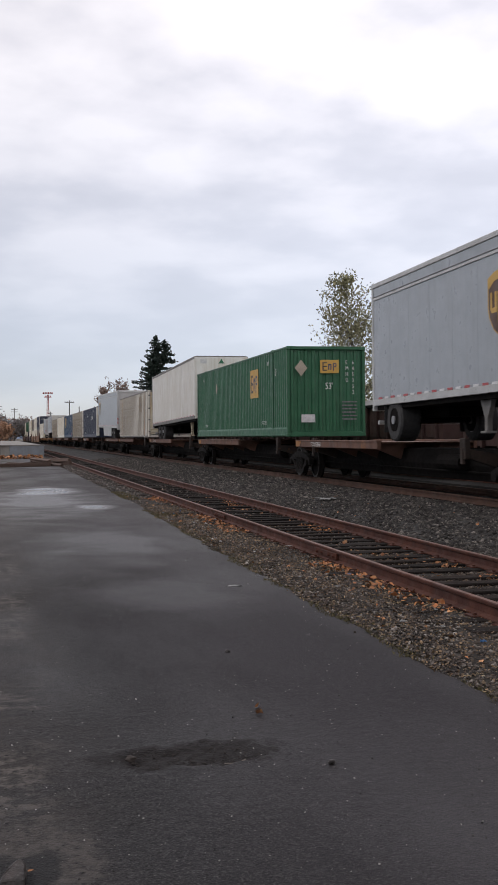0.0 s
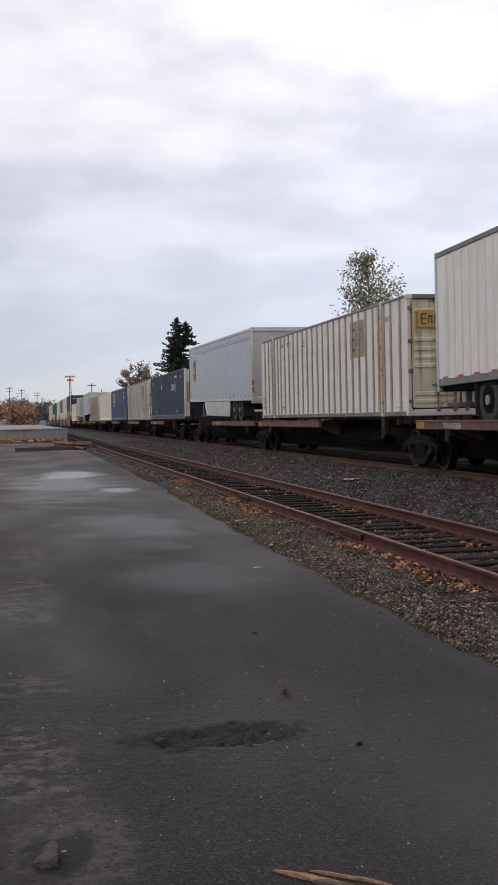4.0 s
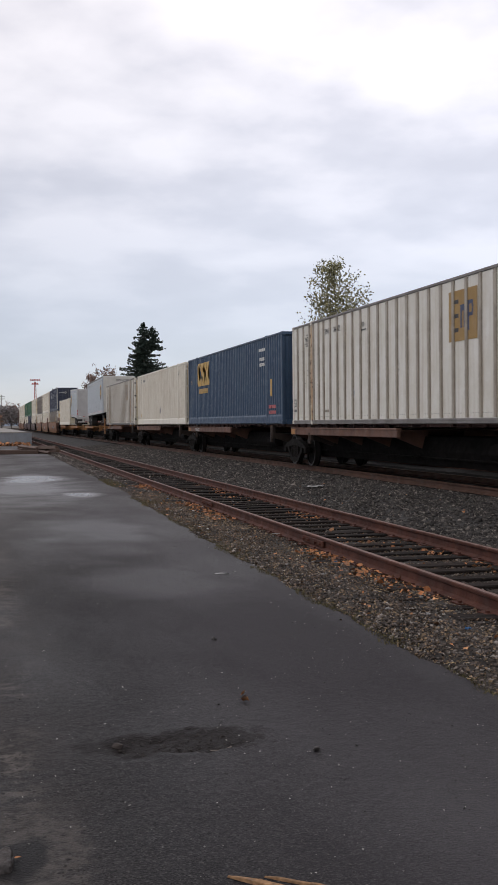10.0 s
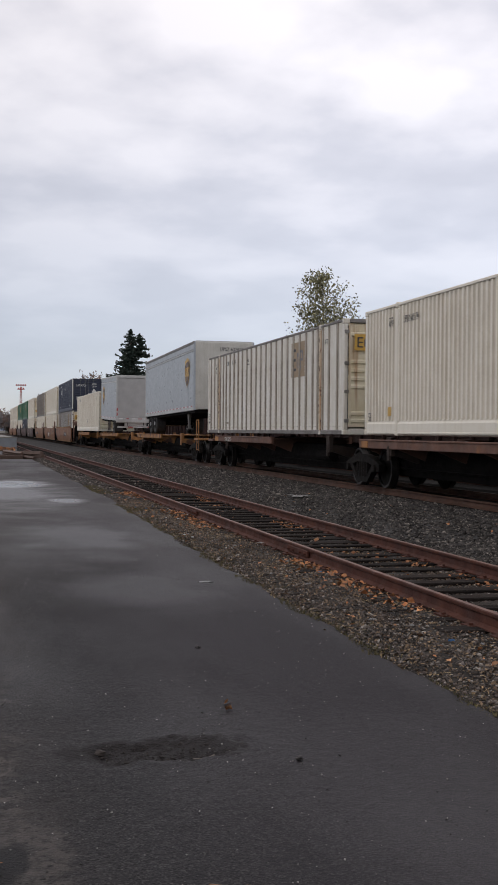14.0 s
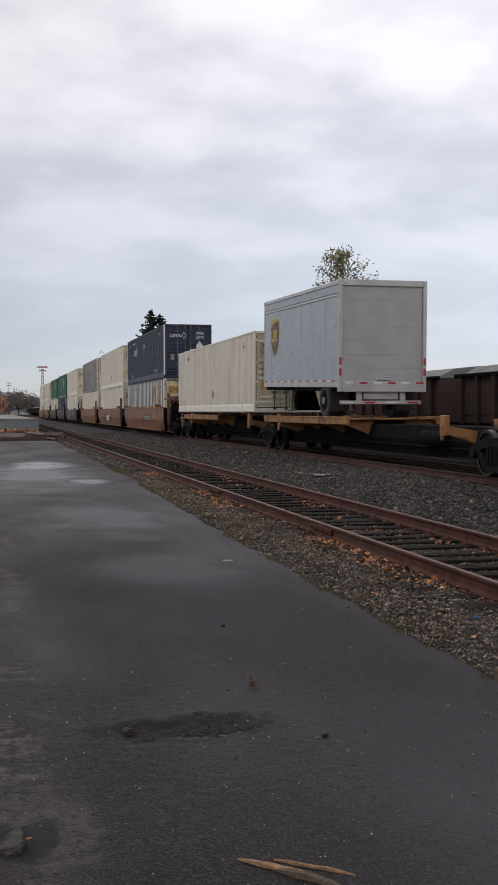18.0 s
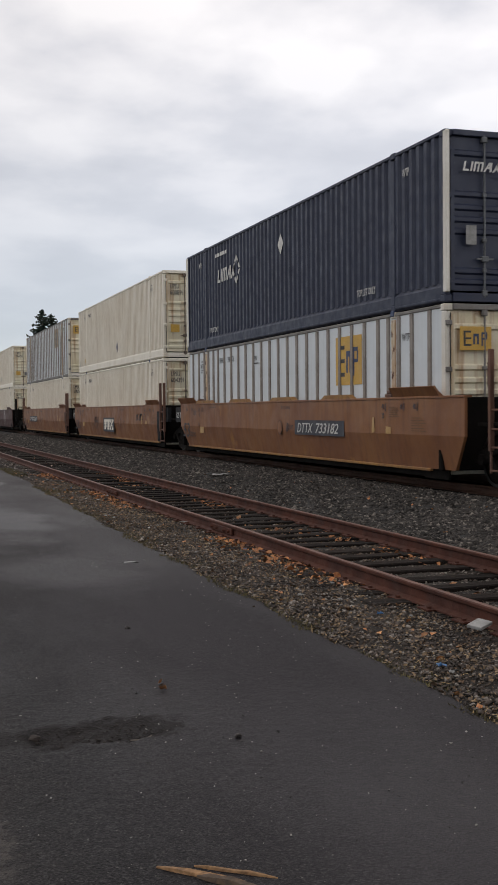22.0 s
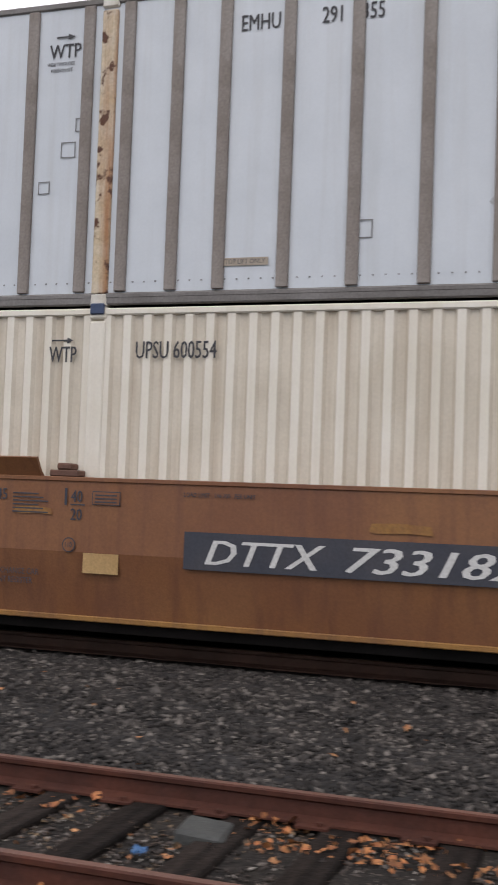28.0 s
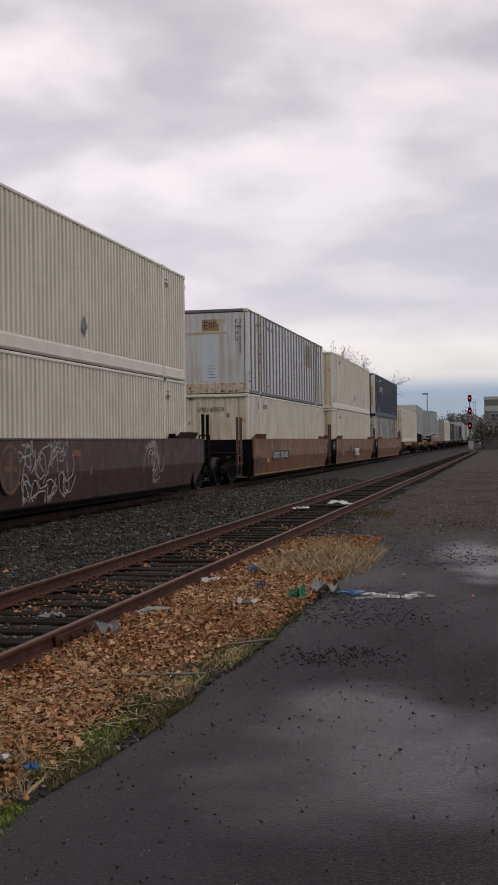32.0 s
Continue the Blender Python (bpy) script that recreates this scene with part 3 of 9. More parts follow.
# ---- mesh building ----
class Shape:
    """Collects vertices and faces of one part."""

    def __init__(self):
        self.v, self.f = [], []

    def add(self, vs, fs, convex=False):
        o = len(self.v)
        if convex:
            c = [sum(p[i] for p in vs) / len(vs) for i in range(3)]
            out = []
            for q in fs:
                a, b, d = (vs[q[0]], vs[q[1]], vs[q[2]])
                n = ((b[1] - a[1]) * (d[2] - a[2]) - (b[2] - a[2]) * (d[1] - a[1]), (b[2] - a[2]) * (d[0] - a[0]) - (b[0] - a[0]) * (d[2] - a[2]), (b[0] - a[0]) * (d[1] - a[1]) - (b[1] - a[1]) * (d[0] - a[0]))
                s = sum(n[i] * (a[i] - c[i]) for i in range(3))
                out.append(q if s >= 0 else q[::-1])
            fs = out
        self.v += [tuple(p) for p in vs]
        self.f += [tuple(i + o for i in q) for q in fs]
        return self

    def box(self, x0, x1, y0, y1, z0, z1, b=0.0):
        cx, cy, cz, hx, hy, hz = (x0 + x1) / 2, (y0 + y1) / 2, (z0 + z1) / 2, abs(x1 - x0) / 2, abs(y1 - y0) / 2, abs(z1 - z0) / 2
        b = min(b, hx * 0.45, hy * 0.45, hz * 0.45)
        if b <= 0:
            vs = [(cx + sx * hx, cy + sy * hy, cz + sz * hz) for sx in (-1, 1) for sy in (-1, 1) for sz in (-1, 1)]
            return self.add(vs, [(0, 1, 3, 2), (4, 6, 7, 5), (0, 4, 5, 1), (2, 3, 7, 6), (0, 2, 6, 4), (1, 5, 7, 3)], True)
        vs, ix = [], {}
        for sx in (-1, 1):
            for sy in (-1, 1):
                for sz in (-1, 1):
                    for k in range(3):
                        ix[sx, sy, sz, k] = len(vs)
                        d = [b, b, b]
                        d[k] = 0
                        vs.append((cx + sx * (hx - d[0]), cy + sy * (hy - d[1]), cz + sz * (hz - d[2])))
        fs = []
        for s in (-1, 1):
            fs.append([ix[s, a, c, 0] for a, c in ((-1, -1), (1, -1), (1, 1), (-1, 1))])
            fs.append([ix[a, s, c, 1] for a, c in ((-1, -1), (1, -1), (1, 1), (-1, 1))])
            fs.append([ix[a, c, s, 2] for a, c in ((-1, -1), (1, -1), (1, 1), (-1, 1))])
            for u in (-1, 1):
                fs.append([ix[s, u, -1, 0], ix[s, u, 1, 0], ix[s, u, 1, 1], ix[s, u, -1, 1]])
                fs.append([ix[s, -1, u, 0], ix[s, 1, u, 0], ix[s, 1, u, 2], ix[s, -1, u, 2]])
                fs.append([ix[-1, s, u, 1], ix[1, s, u, 1], ix[1, s, u, 2], ix[-1, s, u, 2]])
                for w in (-1, 1):
                    fs.append([ix[s, u, w, 0], ix[s, u, w, 1], ix[s, u, w, 2]])
        return self.add(vs, fs, True)

    def cyl(self, p0, p1, r, n=12, r2=None, caps=True):
        p0, p1 = Vector(p0), Vector(p1)
        d = (p1 - p0).normalized()
        a = d.orthogonal().normalized()
        c = d.cross(a)
        r2 = r if r2 is None else r2
        vs = []
        for p, q in ((p0, r), (p1, r2)):
            vs += [tuple(p + (a * math.cos(2 * math.pi * i / n) + c * math.sin(2 * math.pi * i / n)) * q) for i in range(n)]
        fs = [(i, (i + 1) % n, n + (i + 1) % n, n + i) for i in range(n)]
        if caps:
            fs += [tuple(range(n))[::-1], tuple(range(n, 2 * n))]
        return self.add(vs, fs)

    def prism(self, poly, axis, a0, a1):
        """Extrudes a 2D outline: axis 'y' takes (x, z), 'x' takes (y, z), 'z' takes (x, y)."""
        put = {"y": lambda p, a: (p[0], a, p[1]), "x": lambda p, a: (a, p[0], p[1]), "z": lambda p, a: (p[0], p[1], a)}[axis]
        n = len(poly)
        vs = [put(p, a0) for p in poly] + [put(p, a1) for p in poly]
        area = sum(poly[i][0] * poly[(i + 1) % n][1] - poly[(i + 1) % n][0] * poly[i][1] for i in range(n))
        flip = (area > 0) != (axis == "y") if a1 > a0 else (area > 0) == (axis == "y")
        fs = [(i, (i + 1) % n, n + (i + 1) % n, n + i) for i in range(n)] + [tuple(range(n))[::-1], tuple(range(n, 2 * n))]
        if not flip:
            fs = [q[::-1] for q in fs]
        return self.add(vs, fs)

    def mesh(self, name, mat, smooth=False):
        me = bpy.data.meshes.new(name)
        me.from_pydata(self.v, [], self.f)
        me.materials.append(mat)
        if smooth:
            me.polygons.foreach_set("use_smooth", [True] * len(me.polygons))
        me.update()
        return me


def part(name, shape, mat, parent, label="", smooth=False, loc=None):
    ob = new(name, shape if isinstance(shape, bpy.types.Mesh) else shape.mesh(name, mat, smooth))
    ob.parent = parent
    if loc:
        ob.location = loc
    return tagged(ob, label)


def thing(name, label, category, group="", kind="", at=(0, 0, 0)):
    ob = new(name)
    ob.location = at
    ob.empty_display_size = 0.3
    return tagged(ob, label, category, group, kind)


def solid(name, shape, mat, label, category, group="", kind="", at=(0, 0, 0), smooth=False):
    ob = new(name, shape.mesh(name, mat, smooth))
    ob.location = at
    return tagged(ob, label, category, group, kind)


TEXTS = {}
FACE = {"-x": Matrix(((0, 0, -1), (-1, 0, 0), (0, 1, 0))), "-y": Matrix(((1, 0, 0), (0, 0, -1), (0, 1, 0))), "+y": Matrix(((-1, 0, 0), (0, 0, 1), (0, 1, 0)))}


def text(words, size, mat, parent, at, face="-x", wide=0.72, slant=0.0, name="lettering", span=0.0):
    """Painted lettering: a mesh of the built-in font, of cap height size, its lower left end at the point at."""
    key = (words, mat.name, face, round(size, 3), wide, slant, span)
    if key not in TEXTS:
        cu = bpy.data.curves.new("letters", "FONT")
        cu.body, cu.size, cu.shear, cu.extrude, cu.resolution_u = words, 1.0, slant, 0.0, 2

        tmp = new("letters", cu)
        bpy.context.view_layer.update()
        me = bpy.data.meshes.new_from_object(tmp.evaluated_get(bpy.context.evaluated_depsgraph_get()))
        bpy.data.objects.remove(tmp)
        bpy.data.curves.remove(cu)
        k = size / 0.72
        if span:
            xs = [v.co.x for v in me.vertices]
            wide = span / (max(xs) - min(xs)) / k
        m = FACE[face].to_4x4() @ Matrix.Diagonal((k * wide, k, 1, 1))
        # three prints side by side make the strokes bold
        vs = [v.co.copy() for v in me.vertices]
        fs = [tuple(q.vertices) for q in me.polygons]
        me.clear_geometry()
        n = len(vs)
        me.from_pydata([(v.x + dx, v.y, v.z + dz) for dx, dz in ((0, 0), (-0.017, 0.0006), (0.017, 0.0012)) for v in vs], [], [tuple(i + k * n for i in q) for k in range(3) for q in fs])
        me.transform(m)
        me.materials.clear()
        me.materials.append(mat)
        TEXTS[key] = me
    ob = new(name, TEXTS[key])
    ob.parent, ob.location = parent, at
    return ob


def flat(poly, face, mat, parent, at, name="logo", thick=0.004, label=""):
    """A thin painted shape on a wall; poly in the wall's own right and up."""
    s = Shape()
    m = FACE[face]
    top = [tuple(m @ Vector((p[0], p[1], thick))) for p in poly]
    s.add(top, [tuple(range(len(poly)))])
    ob = part(name, s, mat, parent, label, loc=at)
    return ob


def rect(w, h):
    return [(0, 0), (w, 0), (w, h), (0, h)]


def ellipse(rx, ry, n=20):
    return [(rx * math.cos(2 * math.pi * i / n), ry * math.sin(2 * math.pi * i / n)) for i in range(n)]


# ---- the ground and the tracks ----
RNG = np.random.default_rng(5)
SPUR, MAIN, BACK = 4.92, 10.2, 15.4
TRAINZ = 0.18


def edge(y):
    """Ragged edge of the asphalt, as a distance to the right."""
    base = np.interp(y, [-170, -34, -25, -19.6, -17.5, -16.3, -12, -8, -5.5, -3.3, 4, 9, 12, 17, 27, 60, 110], [3.4, 3.6, 3.45, 3.2, 2.7, 2.45, 2.45, 2.47, 2.6, 2.93, 2.87, 2.89, 2.91, 2.99, 3.2, 3.3, 3.3])
    return base + 0.018 * np.sin(y * 2.3) + 0.014 * np.sin(y * 5.7 + 1) + 0.012 * np.sin(y * 13.1)


def grid_mesh(name, xs, ys, zf, mat):
    X, Y = np.meshgrid(xs, ys)
    Z = zf(X, Y)
    n, m = len(xs), len(ys)
    v = np.stack([X.ravel(), Y.ravel(), Z.ravel()], 1)
    i = np.arange((m - 1) * (n - 1))
    a = (i // (n - 1)) * n + i % (n - 1)
    q = np.stack([a, a + 1, a + n + 1, a + n], 1)
    return np_mesh(name, v, q, mat)


def np_mesh(name, v, q, mat):
    me = bpy.data.meshes.new(name)
    k = q.shape[1]
    me.vertices.add(len(v)); me.loops.add(q.size); me.polygons.add(len(q))
    me.vertices.foreach_set("co", np.asarray(v, np.float32).ravel())
    me.loops.foreach_set("vertex_index", np.asarray(q, np.int32).ravel())
    me.polygons.foreach_set("loop_start", np.arange(0, q.size, k, dtype=np.int32))
    me.materials.append(mat)
    me.update(calc_edges=True)
    return me


def ground():
    xs = np.concatenate([np.linspace(-2500, -40, 12), np.linspace(-30, 60, 30), np.linspace(80, 2500, 12)])
    ys = np.concatenate([np.linspace(-2500, -200, 10), np.linspace(-180, 460, 60), np.linspace(520, 2500, 12)])
    ob = new("ground", grid_mesh("ground", xs, ys, lambda X, Y: -0.32 + 0 * X, EARTH))
    tagged(ob, "damp dark earth reaching away round the railway", "ground", kind="structure")
    # asphalt lane with a shallow pothole
    u = np.concatenate([np.linspace(0, 0.80, 10), np.linspace(0.82, 0.999, 150), [1.0]])
    ys = np.concatenate([np.linspace(-170, -22, 60), np.linspace(-21.5, -3, 50), np.linspace(-2.9, 4.4, 60), np.linspace(4.43, 6.6, 80), np.linspace(6.65, 24, 110), np.linspace(24.5, 86, 60)])
    U, Y = np.meshgrid(u, ys)
    E = edge(Y)
    X = -22 + U * (E + 22)
    Z = -0.12 + 0.006 * np.sin(X * 1.3) * np.sin(Y * 0.9) + 0.0012 * np.random.default_rng(2).standard_normal(X.shape)
    d = np.hypot((X - 0.89 + 0.10 * np.sin(Y * 9)) / 0.50, (Y - 5.50 - 0.14 * (X - 0.9)) / 0.21) + 0.12 * np.sin(X * 17) + 0.1 * np.sin(Y * 23 + X * 5) + 0.08 * np.sin(X * 41)
    Z -= 0.022 * np.clip((1.0 - d) / 0.35, 0, 1)
    Z += 0.004 * np.clip(1 - np.abs(d - 1.12) / 0.14, 0, 1)
    Z += 0.005 * np.clip((1.0 - d) / 0.35, 0, 1) * np.random.default_rng(3).standard_normal(X.shape)
    Z -= np.where(U > 0.9995, 0.07, 0) + np.clip((U - 0.995) / 0.005, 0, 1) * 0.012
    n, m = len(u), len(ys)
    i = np.arange((m - 1) * (n - 1))
    a = (i // (n - 1)) * n + i % (n - 1)
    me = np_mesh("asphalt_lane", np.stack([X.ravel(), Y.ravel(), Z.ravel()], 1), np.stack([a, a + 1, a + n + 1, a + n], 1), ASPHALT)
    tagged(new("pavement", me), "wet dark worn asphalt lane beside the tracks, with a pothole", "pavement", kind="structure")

    def bedz(X, Y):
        z = np.interp(X, [1.6, 2.6, 3.35, 3.64, 4.02, 4.12, 4.24, 5.6, 5.72, 5.8, 6.4, 7.4, 8.5, 9.3, 11.2, 12.4, 14, 17, 19], [-0.21, -0.16, -0.13, -0.155, -0.165, -0.17, -0.185, -0.185, -0.12, -0.09, -0.02, 0.04, 0.07, 0.03, 0.03, 0.0, -0.05, -0.08, -0.3])
        return z + 0.012 * np.sin(X * 7 + Y * 3) * np.sin(Y * 5.3)

    xs = np.concatenate([np.linspace(1.6, 9.5, 110), np.linspace(9.6, 19, 24)])
    ys = np.concatenate([np.linspace(-420, -40, 60), np.linspace(-39, 40, 240), np.linspace(41, 460, 80)])
    me = grid_mesh("trackbed", xs, ys, bedz, BALLASTFAR)
    me.materials.append(BED)
    me.materials.append(OILSHADE)
    cx = np.zeros(len(me.polygons) * 3, np.float32)
    me.polygons.foreach_get("center", cx)
    # bed under the train: its shade, with oil stains, put into the dark colour
    me.polygons.foreach_set("material_index", np.where(cx[::3] < 5.75, 1, np.where((cx[::3] > 9.0) & (cx[::3] < 13.2), 2, 0)).astype(np.int32))
    tagged(new("trackbed", me), "crushed grey stone ballast under and between the tracks", "ballast", kind="structure")


ground()


def stones(name, n, xr, yr, zf, size, mat, seed, label, keep=None, flatten=0.7):
    """A bed of loose crushed stones as one mesh: squashed, turned, eight-sided pieces."""
    g = np.random.default_rng(seed)
    x, y = g.uniform(*xr, n), g.uniform(*yr, n)
    if keep is not None:
        k = keep(x, y, g)
        x, y = x[k], y[k]
        n = len(x)
    base = np.array([(1, 0, 0), (-1, 0, 0), (0, 1, 0), (0, -1, 0), (0, 0, 1), (0, 0, -1)], float)
    v = base[None] + g.normal(0, 0.28, (n, 6, 3))
    s = size * g.lognormal(0, 0.28, (n, 1, 1)) * np.stack([g.uniform(0.7, 1.2, n), g.uniform(0.55, 1.0, n), g.uniform(0.4, 0.8, n) * flatten / 0.7], 1)[:, None, :]
    v = v * s
    a, t = g.uniform(0, 6.28, n), g.normal(0, 0.35, n)
    ca, sa, ct, st = np.cos(a)[:, None], np.sin(a)[:, None], np.cos(t)[:, None], np.sin(t)[:, None]
    X, Y, Z = v[:, :, 0], v[:, :, 1], v[:, :, 2]
    Y, Z = Y * ct - Z * st, Y * st + Z * ct
    X, Y = X * ca - Y * sa, X * sa + Y * ca
    v = np.stack([X + x[:, None], Y + y[:, None], Z + (zf(x, y) + size * 0.15)[:, None]], 2).reshape(-1, 3)
    f = np.array([(0, 2, 4), (2, 1, 4), (1, 3, 4), (3, 0, 4), (2, 0, 5), (1, 2, 5), (3, 1, 5), (0, 3, 5)])
    q = (f[None] + (np.arange(n) * 6)[:, None, None]).reshape(-1, 3)
    tagged(new(name, np_mesh(name, v, q, mat)), label, "gravel", kind="stuff")


def shoulder_z(x, y):
    return np.interp(x, [5.7, 5.8, 6.4, 7.4, 8.5, 9.3], [-0.12, -0.09, -0.02, 0.04, 0.07, 0.03])


def strip_z(x, y):
    return np.interp(x, [2.3, 2.6, 3.35, 3.64, 4.02, 4.12, 4.24, 5.6, 5.72], [-0.16, -0.15, -0.125, -0.152, -0.162, -0.165, -0.185, -0.185, -0.12])


stones("ballast_stones", 56000, (5.74, 9.15), (-17, 30), shoulder_z, 0.027, STONE, 21, "loose grey crushed ballast stones beside the main track")
stones("ballast_stones", 90000, (5.74, 9.1), (-14, 14), shoulder_z, 0.0195, STONE, 32, "loose grey crushed ballast stones beside the main track")
stones("trackside_gravel", 54000, (2.5, 5.62), (-14, 13), strip_z, 0.0132, PEBBLE, 33, "fine brownish gravel between the asphalt and the siding", keep=lambda x, y, g: (x > edge(y) - 0.02 + g.normal(0, 0.06, len(x))) & ~((abs(x - 4.17) < 0.08)) & ((x < 3.62) | (g.uniform(0, 1, len(x)) < 0.6)))
stones("ballast_stones", 26000, (5.74, 9.2), (30, 75), shoulder_z, 0.034, STONE, 22, "loose grey crushed ballast stones beside the main track")
stones("ballast_stones", 12000, (5.74, 9.2), (-45, -17), shoulder_z, 0.034, STONE, 23, "loose grey crushed ballast stones beside the main track")
stones("trackside_gravel", 40000, (2.2, 5.62), (-6, 30), strip_z, 0.0165, PEBBLE, 24, "brownish gravel between the asphalt and the siding", keep=lambda x, y, g: (x > edge(y) - 0.05 + g.normal(0, 0.10, len(x))) & ~((abs(x - 4.17) < 0.08)) & ((x < 3.62) | (g.uniform(0, 1, len(x)) < 0.6)))
stones("trackside_gravel", 14000, (2.2, 5.62), (-34, -6), strip_z, 0.022, PEBBLE, 25, "brownish gravel between the asphalt and the siding", keep=lambda x, y, g: (x > edge(y) - 0.05 + g.normal(0, 0.10, len(x))) & ~((abs(x - 4.17) < 0.08)) & ((x < 3.62) | (g.uniform(0, 1, len(x)) < 0.6)))
stones("trackside_gravel", 9000, (2.4, 5.62), (30, 75), strip_z, 0.03, PEBBLE, 26, "brownish gravel between the asphalt and the siding", keep=lambda x, y, g: (x > edge(y) + g.normal(0, 0.10, len(x))))
stones("lane_chips", 15000, (-0.6, 3.1), (-12, 16), lambda x, y: -0.1195 + 0 * x, 0.004, CHIP, 27, "small stone chips strewn over the asphalt", keep=lambda x, y, g: x < edge(y))
stones("lot_gravel", 30000, (-2.5, 3.5), (-62, -13.5), lambda x, y: -0.124 + 0 * x, 0.02, PEBBLE, 34, "dark muddy gravel over the far lot", keep=lambda x, y, g: (x < edge(y)) & (g.uniform(0, 1, len(x)) < np.interp(y, [-24, -17, -13.5], [1, 0.5, 0.06])))
stones("lane_chips", 520, (0.3, 2.6), (-9.5, -3.2), lambda x, y: -0.115 + 0 * x, 0.007, surf("black_clinker", (0.02, 0.019, 0.018), (0.03, 0.028, 0.026), rough=0.8, island=0.3), 28, "black clods scattered on the asphalt", flatten=1.0)
stones("pothole_rubble", 700, (0.42, 1.42), (5.2, 5.9), lambda x, y: -0.141 + 0 * x, 0.006, surf("dark_rubble", (0.02, 0.0155, 0.014), (0.04, 0.032, 0.028), rough=0.85, island=0.5), 29, "dark gritty rubble lying in the pothole", keep=lambda x, y, g: np.hypot((x - 0.92) / 0.46, (y - 5.55 - 0.12 * (x - 0.9)) / 0.24) < 0.95 + g.normal(0, 0.06, len(x)))
stones("dirt_clods", 900, (1.2, 2.5), (-9.4, -7.8), lambda x, y: -0.117 + 0 * x, 0.013, surf("black_clinker", (0.02, 0.019, 0.018)), 30, "heap of black clods on the asphalt", keep=lambda x, y, g: np.hypot((x - 1.75) / 0.45, (y + 8.5) / 0.35) + g.normal(0, 0.25, len(x)) < 1)
stones("dirt_clods", 2600, (0.6, 2.7), (-13.4, -9.8), lambda x, y: -0.118 + 0 * x, 0.010, surf("black_clinker", (0.02, 0.019, 0.018)), 31, "dark grit strewn over the asphalt", keep=lambda x, y, g: np.hypot((x - 1.8) / 0.9, (y + 11.3) / 1.3) + g.normal(0, 0.25, len(x)) < 1)

RAILPROF = [(-0.07, -0.15), (0.07, -0.15), (0.07, -0.137), (0.012, -0.115), (0.009, -0.045), (0.034, -0.03), (0.036, -0.006), (0.028, 0.0), (-0.028, 0.0), (-0.036, -0.006), (-0.034, -0.03), (-0.009, -0.045), (-0.012, -0.115), (-0.07, -0.137)]


def railway(name, x0, z0, y0, y1, label, tie_from, tie_to, pitch, mat):
    tr = thing(name, label, "railway track", at=(x0, 0, z0))
    for side in (-0.75, 0.75):
        s = Shape()
        s.prism([(p[0] + side, p[1]) for p in RAILPROF], "y", y0, y1)
        part("rail", s, mat, tr)
    me = Shape().box(-1.25, 1.25, -0.11, 0.11, -0.33, -0.15, 0.012).mesh("tie", TIE)
    r = random.Random(3)
    y = tie_from
    k = 0
    while y < tie_to and k < 300:
        ob = part("tie", me, TIE, tr, loc=(r.uniform(-0.05, 0.05), y + r.uniform(-0.05, 0.05), r.uniform(-0.012, 0.006)))
        ob.rotation_euler = (r.uniform(-0.02, 0.02), r.uniform(-0.008, 0.008), r.uniform(-0.035, 0.035))
        y += pitch
        k += 1
    return tr


spur = railway("siding_track", SPUR, 0.0, -158, 400, "rusty disused siding on dark worn wooden ties", -52, 110, 0.56, RAIL)
rest = Shape()
yy = -157.0
while yy < 240:
    if yy < -52.3 or yy > 110:
        rest.box(-1.25, 1.25, yy - 0.11, yy + 0.11, -0.33, -0.15)
    yy += 0.56
tagged(part("ties_beyond", rest, TIE, spur), kind="stuff")
pl = Shape()
for y in np.arange(-30, 40, 0.56):
    for side in (-0.75, 0.75):
        pl.box(side - 0.14, side + 0.14, y - 0.09, y + 0.09, -0.152, -0.138)
        for dx in (-0.1, 0.1):
            pl.box(side + dx - 0.015, side + dx + 0.015, y - 0.05, y - 0.02, -0.14, -0.118)
tagged(part("plate_fixing", pl, RAIL, spur), kind="stuff")
# thin strip along each rail top, its highlight put into a lighter colour
for side in (-0.75, 0.75):
    part("rail_head", Shape().box(side - 0.024, side + 0.024, -158, 400, -0.001, 0.002), RAILTOP, spur)
jb = Shape().box(-0.8, -0.775, -0.45, 0.45, -0.115, -0.035, 0.008)
for k in (-0.36, -0.16, 0.16, 0.36):
    jb.cyl((-0.775, k, -0.075), (-0.83, k, -0.075), 0.02, 6)
jbm = jb.mesh("joint_bar", RAIL)
for y in (6.8, -9.0, 21.0, 13.9):
    part("joint_bar", jbm, RAIL, spur, loc=(0 if int(y) % 2 else 1.5, y, 0))
main = railway("main_track", MAIN, TRAINZ, -420, 460, "brown main line rails with the passing train on them", -60, 108, 0.56, MAINHEAD)
back = thing("back_track", "storage track behind the main line", "railway track", at=(BACK, 0, 0.1))
for side in (-0.75, 0.75):
    part("rail", Shape().prism([(p[0] + side, p[1]) for p in RAILPROF], "y", -420, 460), RAIL, back)

# ---- containers ----
CL, CW, CH = 16.15, 2.59, 2.86


